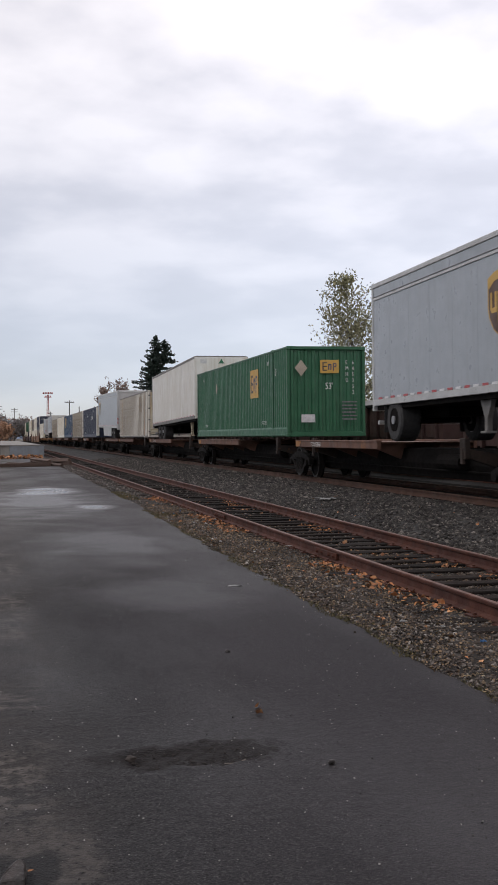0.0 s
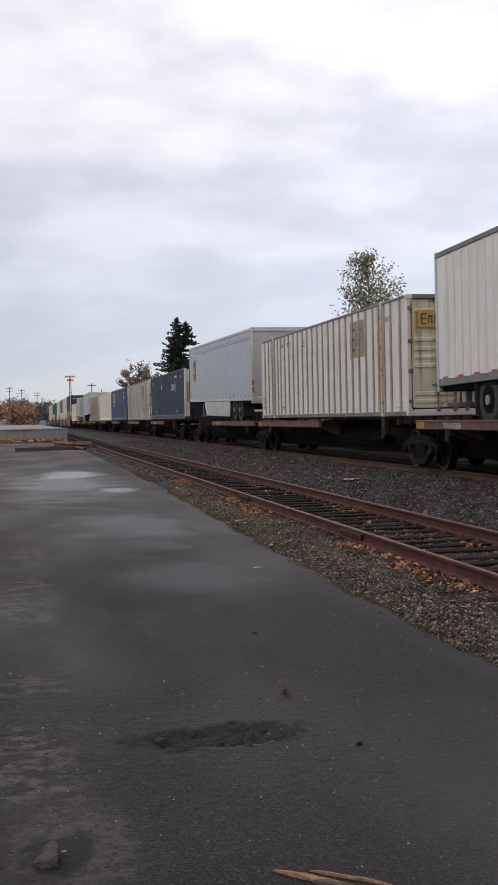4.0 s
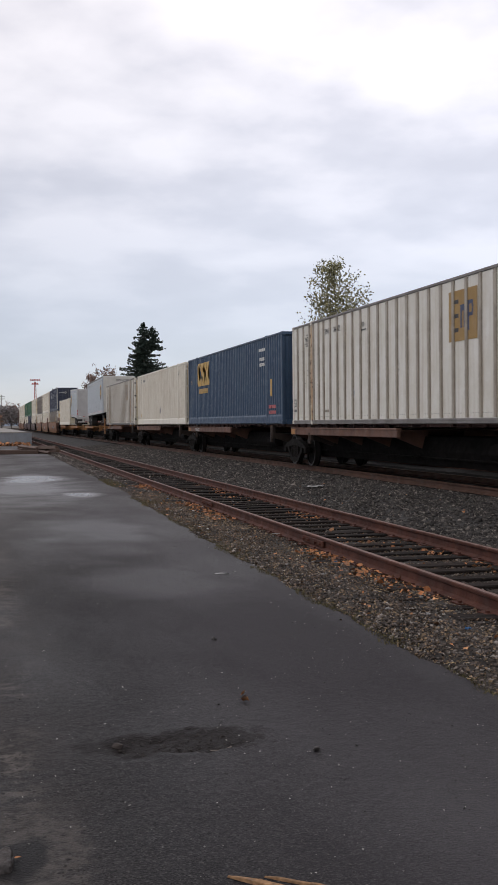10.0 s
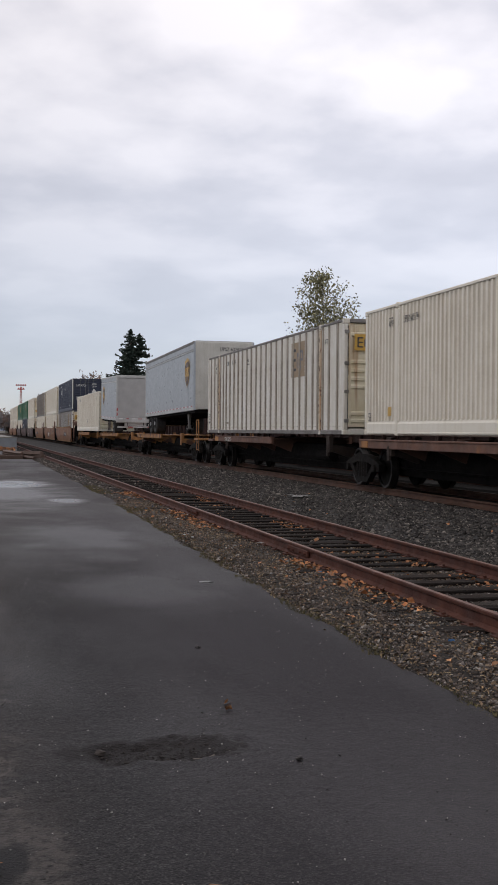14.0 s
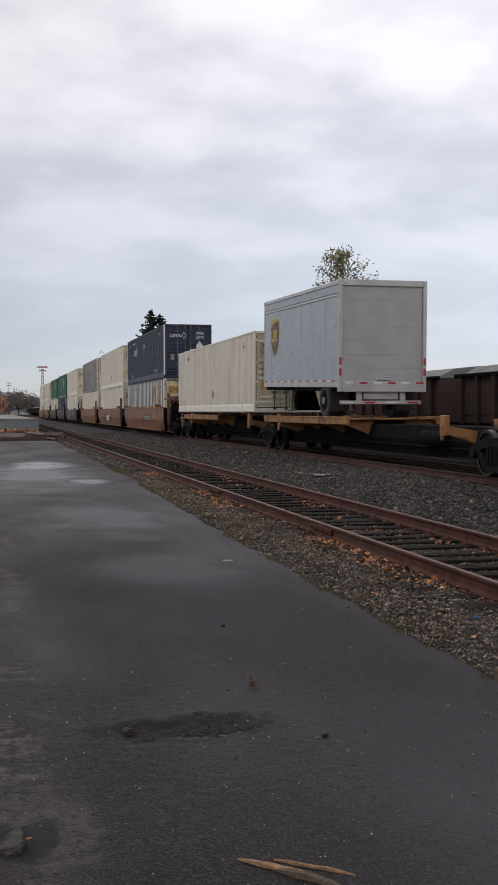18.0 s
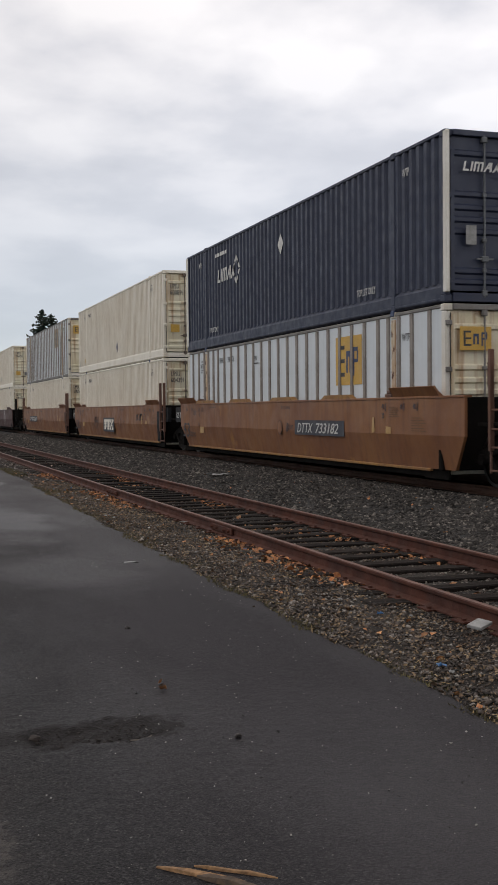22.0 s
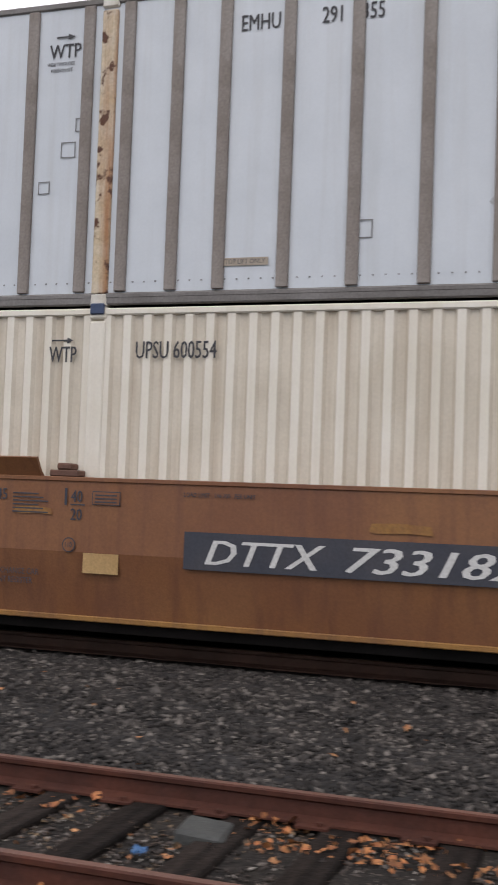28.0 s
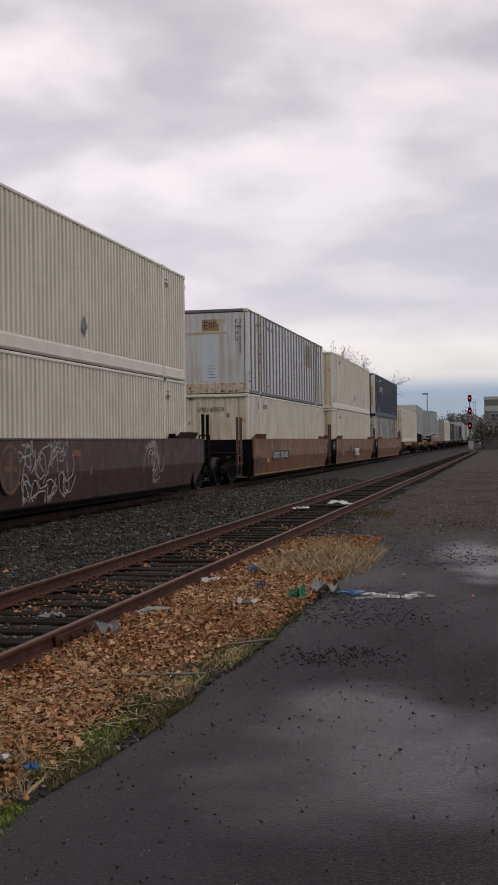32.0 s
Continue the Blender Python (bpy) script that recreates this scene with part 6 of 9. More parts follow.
def spine_car(label, trucks, deck, letters, start, decks=None):
    """An articulated spine car; trucks: distances along the train, of which the inner ones are shared by two units."""
    car = thing("spine_car", label, "rail car", "rail cars of the train")
    o = (trucks[0] + trucks[-1]) / 2
    for i, (a, b) in enumerate(zip(trucks, trucks[1:])):
        a, b = a - o, b - o
        part("centre_sill", Shape().prism([(-0.50, 0.30), (0.50, 0.30), (0.60, 0.62), (0.50, 0.95), (-0.50, 0.95), (-0.60, 0.62)], "y", a + 0.9, b - 0.9), BLACK, car)
        part("end_neck", Shape().box(-0.34, 0.34, a - 0.2, a + 1.0, 0.74, 0.98, 0.03).box(-0.34, 0.34, b - 1.0, b + 0.2, 0.74, 0.98, 0.03), BLACK, car)
        mid, far = a + (b - a) * 0.47, b - 0.45
        if decks and i in decks:
            mid, far = decks[i][0] - o, decks[i][1] - o
        for sx in (-1, 1):
            x0, x1 = sorted((sx * 1.30, sx * 1.20))
            d = part("deck_rail", Shape().box(x0, x1, mid, far, 0.93, 1.12, 0.012).box(min(sx * 1.32, sx * 1.18), max(sx * 1.32, sx * 1.18), mid, far, 1.10, 1.14, 0.008), deck, car)
            for k in range(5):
                y = mid + 0.3 + k * (far - 0.45 - mid) / 4
                part("gusset", Shape().prism([(sx * 1.2, 1.08), (sx * 1.2, 0.92), (sx * 0.44, 0.62), (sx * 0.44, 1.08)], "y", y - 0.02, y + 0.02), deck, car)
            for y in (a + 2.0, b - 2.3):
                leg = Shape().box(min(sx * 1.29, sx * 1.17), max(sx * 1.29, sx * 1.17), y - 0.13, y + 0.13, 0.78, 1.2, 0.015).box(min(sx * 1.31, sx * 1.25), max(sx * 1.31, sx * 1.25), y - 0.06, y + 0.06, 0.68, 1.0, 0.01)
                leg.prism([(sx * 1.18, 0.98), (sx * 1.18, 0.80), (sx * 0.4, 0.55), (sx * 0.4, 0.85)], "y", y - 0.1, y + 0.1)
                part("pedestal_arm", leg, SOOTY if deck is not YELLOW else deck, car)
        part("deck_sheet", Shape().box(-1.19, 1.19, mid, far, 1.06, 1.10, 0.006), deck, car)
        part("end_patch", Shape().box(-1.315, -1.20, far - 0.55, far - 0.01, 0.94, 1.11, 0.01), YELLOW, car, "yellow-painted deck end")
        part("brake_rod", Shape().cyl((-0.62, a + 1.2, 0.48), (-0.62, b - 1.2, 0.48), 0.025, 6), BLACK, car)
        part("air_reservoir", Shape().cyl((-0.7, a + 3.2, 0.68), (-0.7, a + 4.4, 0.68), 0.17, 12), BLACK, car)
        if letters and i % 2 == start:
            text(letters, 0.13, INKW, car, (-1.325, far - (1.15 if decks and i in decks else 1.7), 0.96), "-x", 0.95)
    for t in trucks:
        truck(car, t - o)
    for t, d in ((trucks[0] - o, -1), (trucks[-1] - o, 1)):
        coupler(car, t + d * 1.0, d)
        s = Shape()
        for x in (-1.15, 1.15):
            s.cyl((x, t + d * 1.2, 0.5), (x, t + d * 1.2, 1.75), 0.02, 6).cyl((x, t + d * 0.8, 0.5), (x, t + d * 0.8, 1.75), 0.02, 6).cyl((x, t + d * 1.2, 1.75), (x, t + d * 0.8, 1.75), 0.02, 6)
            for z in (0.55, 0.85, 1.15):
                s.cyl((x, t + d * 1.2, z), (x, t + d * 0.8, z), 0.018, 6)
        part("hand_rail", s, deck if deck is YELLOW else IRON, car)
        part("end_platform", Shape().box(-1.2, 1.2, min(t + d * 0.5, t + d * 1.3), max(t + d * 0.5, t + d * 1.3), 0.92, 1.0, 0.01), deck, car)
    return place(car, o, TRAINZ)


def well_car(label, trucks, wells, paint, flange, mark, letters):
    """An articulated double-stack well car; wells: (near, far) ends of each well along the train."""
    car = thing("well_car", label, "rail car", "rail cars of the train")
    o = (trucks[0] + trucks[-1]) / 2
    for i, (a, b) in enumerate(wells):
        a, b = a - o, b - o
        e = a - 0.85 if i == 0 else a
        for sx in (-1, 1):
            s = Shape()
            up = [(sx * 1.50, e, 1.49), (sx * 1.50, b, 1.49), (sx * 1.50, b, 0.84), (sx * 1.50, e, 0.84)]
            lo = [(sx * 1.50, e, 0.84), (sx * 1.50, b, 0.84), (sx * 1.38, b - 0.5, 0.27), (sx * 1.38, e + 0.5, 0.27)]
            for q in (up, lo):
                inner = [(p[0] - sx * 0.05, p[1], p[2]) for p in q]
                s.add(q + inner, [(0, 1, 2, 3), (7, 6, 5, 4), (0, 4, 5, 1), (1, 5, 6, 2), (2, 6, 7, 3), (3, 7, 4, 0)], True)
            if paint is WELL and i:
                for y0, y1, y2, y3 in ((e - 0.01, e + 0.36, e + 0.72, e + 0.49),):
                    g = Shape()
                    for q in ([(1.506, y0, 1.28), (1.506, y1, 1.28), (1.506, y1, 0.84), (1.506, y0, 0.84)], [(1.506, y0, 0.84), (1.506, y1, 0.84), (1.386, y2, 0.265), (1.386, y3, 0.265)]):
                        q = [(sx * p[0], p[1], p[2]) for p in q]
                        g.add(q + [(p[0] - sx * 0.02, p[1], p[2]) for p in q], [(0, 1, 2, 3), (7, 6, 5, 4), (0, 4, 5, 1), (1, 5, 6, 2), (2, 6, 7, 3), (3, 7, 4, 0)], True)
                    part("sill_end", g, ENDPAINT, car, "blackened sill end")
            x0, x1 = sorted((sx * 1.515, sx * 1.36))
            s.box(x0, x1, e, b, 1.46, 1.50, 0.006)
            sd = part("side_sill", s, paint, car)
            x0, x1 = sorted((sx * 1.40, sx * 1.22))
            part("bottom_flange", Shape().box(x0, x1, a + 0.5, b - 0.5, 0.225, 0.275, 0.008), flange, car)
            # added black strips hide the container's foot and blacken the gap below
            part("well_web", Shape().box(*sorted((sx * 1.34, sx * 1.305)), a + 0.3, b - 0.3, 0.13, 0.30, 0.006), BLACK, car)
            for y0, y1 in ((a - 0.05, a + 0.8), (b - 0.8, b + 0.05)):
                part("end_web", Shape().box(*sorted((sx * 1.345, sx * 1.30)), y0, y1, 0.10, 0.95, 0.006), BLACK, car)
            for y0, y1 in ((a + 0.0, a + 1.7), (b - 1.7, b)):
                g = Shape().prism([(sx * 1.46, 1.50), (sx * 1.50, 1.50), (sx * 1.60, 1.66), (sx * 1.57, 1.67)], "y", y0, y1)
                for yy in (y0 + 0.02, (y0 + y1) / 2, y1 - 0.05):
                    g.prism([(sx * 1.40, 1.50), (sx * 1.48, 1.50), (sx * 1.57, 1.65)], "y", yy, yy + 0.03)
                part("guide_plate", g, paint, car)
            for y0 in (a + 1.78, b - 2.06):
                x0, x1 = sorted((sx * 1.50, sx * 1.34))
                part("latch_block", Shape().box(x0, x1, y0, y0 + 0.28, 1.50, 1.56, 0.01).box(x0, x1, y0 + 0.07, y0 + 0.21, 1.56, 1.62, 0.02), REDDECK if paint is WELL else BLACK, car)
            if i == 0 and mark == "ramps":
                for k in range(4):
                    y = b - 3.2 - k * 3.2
                    part("guide_ramp", Shape().prism([(y, 1.50), (y + 1.5, 1.50), (y + 1.32, 1.58), (y + 0.18, 1.58)], "x", *sorted((sx * 1.51, sx * 1.37))), WELLEDGE, car)
        part("well_floor", Shape().box(-1.2, 1.2, a + 0.5, b - 0.5, 0.2, 0.24), BLACK, car)
        for y, d in ((a, 1), (b, -1)):
            part("end_bulkhead", Shape().box(-1.45, 1.45, min(y, y + d * 0.12), max(y, y + d * 0.12), 0.25, 1.48, 0.02), BLACK, car)
        part("warning_patch", Shape().box(-1.505, -1.50, b - 2.49, b - 2.15, 0.66, 0.835), TANPATCH, car, "tan touch-up patch")
    for i, t in enumerate(trucks):
        truck(car, t - o)
        y = t - o
        end = i in (0, len(trucks) - 1)
        yl = y if end else y + 1.0
        for x in (-1.32, 1.32):
            p = Shape()
            xl = x if end else x * 1.13
            for dy in (-0.25, 0.25):
                p.box(xl - 0.04, xl + 0.04, yl + dy - 0.035, yl + dy + 0.035, 0.62, 2.2, 0.008)
                p.box(xl - 0.012, xl + 0.012, yl + dy - 0.02, yl + dy + 0.02, 0.28, 0.62)
                p.cyl((xl, yl + dy, 2.0), (xl, yl + dy + 0.09, 2.0), 0.012, 5).cyl((xl, yl + dy + 0.09, 2.0), (xl, yl + dy + 0.09, 1.62), 0.012, 5)
            for z in (0.32, 0.68, 0.96, 1.26):
                p.cyl((xl, yl - 0.27, z), (xl, yl + 0.27, z), 0.018, 6)
            part("ladder", p, IRON if paint is MAROON else REDDECK, car)
            for d in (-1, 1):
                if end:
                    continue
                y0, y1 = sorted((y + d * 1.35, y + d * 0.5))
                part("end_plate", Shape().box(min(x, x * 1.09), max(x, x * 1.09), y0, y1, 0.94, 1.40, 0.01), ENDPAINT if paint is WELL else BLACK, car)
                if x < 0 and d < 0 and letters:
                    text("125 T", 0.17, INKW, car, (x * 1.09 - 0.008, y - 0.58, 1.08), "-x", 0.8, span=0.55)
                part("end_casting", Shape().prism([(y + d * 1.4, 0.3), (y + d * 1.4, 1.0), (y + d * 0.9, 1.0), (y + d * 1.15, 0.5)], "x", *sorted((x * 0.98, x * 1.06))), BLACK, car)
        part("end_platform", Shape().box(-1.3, 1.3, y - 0.7, y + 0.7, 1.0, 1.06, 0.01).box(-0.4, 0.4, y - 1.1, y + 1.1, 0.7, 0.98, 0.03), BLACK, car)
        part("air_hose", Shape().cyl((-1.1, y - 0.7, 0.95), (-0.9, y + 0.7, 0.72), 0.03, 8), BLACK, car)
        if end:
            d = -1 if i == 0 else 1
            coupler(car, y + d * 0.9, d)
            if i == 0:
                s = Shape()
                n = 20
                wx, wz = -0.12, 1.98
                for k in range(n):
                    q0, q1 = 2 * math.pi * k / n, 2 * math.pi * (k + 1) / n
                    s.cyl((wx + 0.26 * math.cos(q0), y - 0.5, wz + 0.26 * math.sin(q0)), (wx + 0.26 * math.cos(q1), y - 0.5, wz + 0.26 * math.sin(q1)), 0.02, 6)
                for k in range(4):
                    q0 = math.pi * k / 2
                    s.cyl((wx, y - 0.5, wz), (wx + 0.26 * math.cos(q0), y - 0.5, wz + 0.26 * math.sin(q0)), 0.014, 6)
                part("brake_wheel", s, IRON, car)
                part("brake_housing", Shape().box(-0.36, 0.14, y - 0.46, y - 0.1, 1.62, 2.14, 0.05).cyl((wx, y - 0.5, 1.0), (wx, y - 0.5, 1.7), 0.05, 8).cyl((wx - 0.02, y - 0.52, wz), (wx - 0.02, y - 0.40, wz), 0.15, 14), BLACK, car)
                if paint is WELL:
                    part("air_reservoir", Shape().cyl((-1.22, y - 0.05, 1.86), (-0.50, y - 0.05, 1.86), 0.22, 16).cyl((-1.25, y - 0.05, 1.86), (-1.20, y - 0.05, 1.86), 0.15, 12), REDDECK, car)
                    part("reservoir_cradle", Shape().box(-1.2, -0.45, y - 0.2, y + 0.15, 1.06, 1.66, 0.03).box(-1.02, -0.94, y - 0.26, y - 0.20, 1.06, 2.0, 0.01).box(-0.64, -0.56, y - 0.26, y - 0.20, 1.06, 2.0, 0.01), IRON, car)
                    part("brake_cylinder", Shape().cyl((-0.85, y - 0.62, 1.36), (-0.30, y - 0.62, 1.36), 0.17, 14).cyl((-1.15, y - 0.62, 1.36), (-0.85, y - 0.62, 1.36), 0.05, 8).cyl((-0.40, y - 0.35, 1.6), (-0.05, y - 0.6, 1.15), 0.03, 7), BLACK, car)
                part("end_stand", Shape().box(-1.25, 1.25, y - 0.1, y + 0.1, 1.06, 1.5, 0.02).box(0.1, 0.9, y - 0.3, y + 0.3, 1.06, 1.9, 0.03).box(-1.28, -1.22, y - 0.72, y - 0.66, 0.6, 1.62, 0.01).cyl((-1.25, y - 0.69, 1.6), (-0.95, y - 0.69, 1.6), 0.022, 7).cyl((-0.95, y - 0.69, 1.0), (-0.95, y - 0.69, 1.6), 0.022, 7), BLACK, car)
    place(car, o, TRAINZ)
    X = -1.506
    if not letters:
        return car
    for i, (a, b) in enumerate(wells):
        b = b - o
        q = b - 1.98
        board, wide, sign, ring = ((b - 9.75, 2.75, "B", b - 8.8), (b - 6.9, 2.15, "C", b - 10.2), (b - 3.1, 3.15, "A", b - 7.5))[i]
        sy = (b - 9.2, b - 5.2, b - 6.75)[i]
        if i != 1:
            flat(rect(wide, 0.32), "-x", INKB, car, (X, board, 0.745), "number_board")
            text("DTTX", 0.215, INKW, car, (X - 0.008, board - 0.17 * wide / 3.15, 0.797), "-x", 0.98, 0.3, span=1.04 * wide / 3.15)
            text("733182", 0.215, INKW, car, (X - 0.008, board - 1.37 * wide / 3.15, 0.797), "-x", 0.98, 0.3, span=1.40 * wide / 3.15)
        else:
            flat(rect(wide, 0.56), "-x", INKB, car, (X, board, 0.49), "logo_plate")
            def slanted(*pts):
                flat([(p[0] + (p[1] - 0.28) * 0.22, p[1]) for p in pts], "-x", CREAM, car, (X - 0.006, board - 0.16, 0.49), "logo_stroke")

            for x in (0.0, 0.60):
                slanted((x, 0.38), (x + 0.58, 0.38), (x + 0.58, 0.49), (x, 0.49))
                slanted((x, 0.30), (x + 0.09, 0.30), (x + 0.09, 0.38), (x, 0.38))
                slanted((x + 0.49, 0.30), (x + 0.58, 0.30), (x + 0.58, 0.38), (x + 0.49, 0.38))
                slanted((x + 0.20, 0.16), (x + 0.39, 0.16), (x + 0.39, 0.38), (x + 0.20, 0.38))
                slanted((x + 0.12, 0.08), (x + 0.47, 0.08), (x + 0.47, 0.16), (x + 0.12, 0.16))
            slanted((1.24, 0.40), (1.48, 0.40), (1.48, 0.49), (1.24, 0.49))
            slanted((1.62, 0.40), (1.86, 0.40), (1.86, 0.49), (1.62, 0.49))
            slanted((1.18, 0.08), (1.46, 0.08), (1.46, 0.16), (1.18, 0.16))
            slanted((1.60, 0.08), (1.90, 0.08), (1.90, 0.16), (1.60, 0.16))
            slanted((1.28, 0.40), (1.46, 0.40), (1.82, 0.16), (1.64, 0.16))
            slanted((1.64, 0.40), (1.80, 0.40), (1.60, 0.30), (1.52, 0.33))
            slanted((1.26, 0.16), (1.42, 0.16), (1.52, 0.24), (1.45, 0.28))
            for z in (0.19, 0.24, 0.29):
                for x0, x1 in ((0.08, 0.20), (0.41, 0.80), (1.01, 1.36)):
                    slanted((x0, z), (x1, z), (x1, z + 0.018), (x0, z + 0.018))
        if i == 2:
            for dy, z, w, hh in ((-1.60, 1.12, 0.52, 0.09), (1.65, 1.16, 0.38, 0.07), (-2.73, 0.655, 0.35, 0.07)):
                flat([(0, 0.2 * hh), (0.1 * w, 0), (0.6 * w, 0.12 * hh), (w, 0), (0.96 * w, 0.8 * hh), (0.5 * w, hh), (0.04 * w, 0.9 * hh)], "-x", TOUCHUP, car, (X - 0.003, board + dy, z), "touch_up_patch")
        text(sign, 0.21, INKB, car, (X - 0.004, sy, 0.80), "-x", 0.85, 0.2)
        flat(ellipse(0.16, 0.16), "-x", INKB, car, (X - 0.003, ring, 0.89), "plate_ring")
        flat(ellipse(0.145, 0.145), "-x", paint, car, (X - 0.006, ring, 0.89), "plate_disc")
        text("DTTX 733182", 0.07, INKB, car, (X - 0.004, ring - 0.1, 1.31), "-x", 1.0)
        text("LD LMT", 0.09, INKB, car, (X - 0.004, ring - 0.5, 0.86), "-x", 0.8)
        text("53", 0.43, INKB, car, (X - 0.004, b - 0.32, 0.52), "-x", 0.72, 0.1, span=0.66)
        for wd, dy in (("40", 0.03), ("45", 0.78), ("48", 1.3)):
            text(wd, 0.105, INKB, car, (X - 0.004, q + dy - 0.06, 1.28), "-x", 0.8)
            flat(rect(0.025, 0.15), "-x", INKB, car, (X - 0.004, q + dy, 1.25), "tick")
        text("20", 0.105, INKB, car, (X - 0.004, q - 0.03, 1.12), "-x", 0.8)
        flat(rect(0.14, 0.012), "-x", INKB, car, (X - 0.004, q - 0.03, 1.25), "tick")
        flat(ellipse(0.066, 0.066), "-x", INKB, car, (X - 0.003, q - 0.03, 0.90), "plate_ring")
        flat(ellipse(0.056, 0.056), "-x", paint, car, (X - 0.006, q - 0.03, 0.90), "plate_disc")
        text("110", 0.05, INKB, car, (X - 0.01, q + 0.015, 0.878), "-x", 0.75)
        text("LOAD LIMIT   116 700   PER UNIT", 0.04, INKB, car, (X - 0.004, q - 1.1, 1.36), "-x", 0.8)
        # the same marks, mirrored, at the near end of the well
        n = wells[i][0] - o + 1.98
        for wd, dy in (("40", 0.03), ("45", -0.72), ("48", -1.22)):
            text(wd, 0.105, INKB, car, (X - 0.004, n + dy + 0.16, 1.28), "-x", 0.8)
            flat(rect(0.025, 0.15), "-x", INKB, car, (X - 0.004, n + dy, 1.25), "tick")
        text("20", 0.105, INKB, car, (X - 0.004, n + 0.19, 1.12), "-x", 0.8)
        for k in range(6):
            flat(rect(0.40 - 0.06 * (k % 3), 0.012), "-x", FADEPRINT, car, (X - 0.004, n - 0.14, 1.15 + k * 0.033), "small_print")
            flat(rect(0.56 - 0.08 * (k % 3), 0.012), "-x", FADEPRINT, car, (X - 0.004, n - 1.0, 0.90 + k * 0.045), "small_print")
        flat([(0, 0), (0.13, 0.02), (0.10, 0.30), (0.02, 0.29)], "-x", TANPATCH, car, (X - 0.003, n + 0.62, 0.842), "tape_strip")
        flat([(0, 0), (0.22, 0.0), (0.21, 0.12), (0.01, 0.13)], "-x", TANPATCH, car, (X - 0.003, n + 0.02, 0.842), "tape_strip")
        text("NON INTERCHANGE CAR", 0.055, INKB, car, (X - 0.004, q + 0.98, 0.62), "-x", 0.8)
        text("SEE EQUIPMENT REGISTER", 0.055, INKB, car, (X - 0.004, q + 1.0, 0.54), "-x", 0.76)
        flat(rect(0.27, 0.12), "-x", INKB, car, (X - 0.002, q - 0.24, 1.26), "notice_frame")
        flat(rect(0.255, 0.105), "-x", paint, car, (X - 0.005, q - 0.248, 1.267), "notice_field")
        for k in range(3):
            flat(rect(0.21, 0.012), "-x", INKB, car, (X - 0.008, q - 0.27, 1.28 + k * 0.03), "small_print")
        for k in range(6):
            flat(rect(0.36 - 0.05 * (k % 3), 0.012), "-x", INKB, car, (X - 0.004, q + 0.55, 1.17 + k * 0.033), "small_print")
    return car


def graffiti(car, y, z, w, h, seed, mat, strokes=14, step=0.11):
    """Loose sprayed strokes with no readable letters."""
    r = random.Random(seed)
    s = Shape()
    for k in range(strokes):
        px, pz = r.uniform(0, w), r.uniform(0.1, h)
        a = r.uniform(0, 6.28)
        for i in range(9):
            a += r.uniform(-0.2, 1.0)
            qx, qz = px + step * math.cos(a), pz + step * 1.18 * math.sin(a)
            nx, nz = -math.sin(a) * 0.011, math.cos(a) * 0.011
            s.add([(0, -(px + nx), pz + nz), (0, -(px - nx), pz - nz), (0, -(qx - nx), qz - nz), (0, -(qx + nx), qz + nz)], [(0, 1, 2, 3)])
            px, pz = qx, min(max(qz, 0.0), h)
    tagged(part("graffiti_tag", s, mat, car, loc=(-1.508, y, z)), kind="stuff")


# ---- the train, from its head to its tail ----
FLOORZ = 1.42
WELLZ, STACKZ = 0.36, 3.25


def load(c, near, z=FLOORZ, length=CL, tilt=0.0):
    return place(c, near + length / 2, z, tilt)


spine_car("articulated spine car with rusted brown decks, grimy black beneath", [-72.5, -55.8, -38.3, -20.9, -3.4, 13.6], REDDECK, "", 0)
spine_car("articulated spine car with rusted brown decks, grimy black beneath", [18.4, 33.3, 50.2, 66.9, 84.2, 100.4], REDDECK, "TTAX 653568", 0, {4: (84.7, 94.35)})
spine_car("articulated spine car with rusted brown decks and yellow deck ends", [106.0, 120.0, 137.3, 154.5, 171.8, 187.7], REDDECK, "TTAX 653352", 0)
spine_car("articulated spine car with worn yellow deck rails", [192.3, 207.6, 225.2, 241.2], YELLOW, "", 0)
wd = well_car("brown articulated well car carrying stacked containers", [245.4, 264.75, 283.85, 303.0], [(247.0, 263.4), (266.1, 282.5), (285.2, 301.6)], WELL, WELLEDGE, "ramps", True)
graffiti(wd, 3.4, 0.62, 0.9, 0.4, 8, INKB, 14, 0.06)
graffiti(wd, -4.7, 1.0, 0.95, 0.16, 18, INKB, 16, 0.045)
we = well_car("dark maroon articulated well car with white spray marks", [307.2, 326.6, 345.6, 364.8], [(308.9, 325.3), (327.9, 344.3), (346.9, 363.3)], MAROON, BLACK, "", False)
graffiti(we, 320.05 - 336.0, 0.45, 1.15, 0.9, 4, surf("pale_spray_paint", (0.5, 0.48, 0.47), (0.42, 0.4, 0.4), rough=0.6, bump=0))
graffiti(we, 318.95 - 336.0, 0.45, 0.95, 0.9, 24, surf("pale_spray_paint", (0.5, 0.48, 0.47)))
EMBLEM = surf("faded_brown_emblem", (0.16, 0.075, 0.03), (0.12, 0.06, 0.028), rough=0.6, bump=0)
flat(ellipse(0.42, 0.44, 28), "-x", EMBLEM, we, (-1.505, 320.63 - 336.0, 0.97), "emblem_disc")
flat(ellipse(0.35, 0.37, 28), "-x", MAROON, we, (-1.508, 320.63 - 336.0, 0.97), "emblem_field")
flat([(-0.06, -0.3), (0.06, -0.3), (0.06, 0.3), (-0.06, 0.3)], "-x", EMBLEM, we, (-1.511, 320.63 - 336.0, 0.97), "emblem_stroke")
flat([(-0.25, -0.05), (0.25, -0.05), (0.25, 0.05), (-0.25, 0.05)], "-x", EMBLEM, we, (-1.513, 320.63 - 336.0, 0.97), "emblem_stroke")
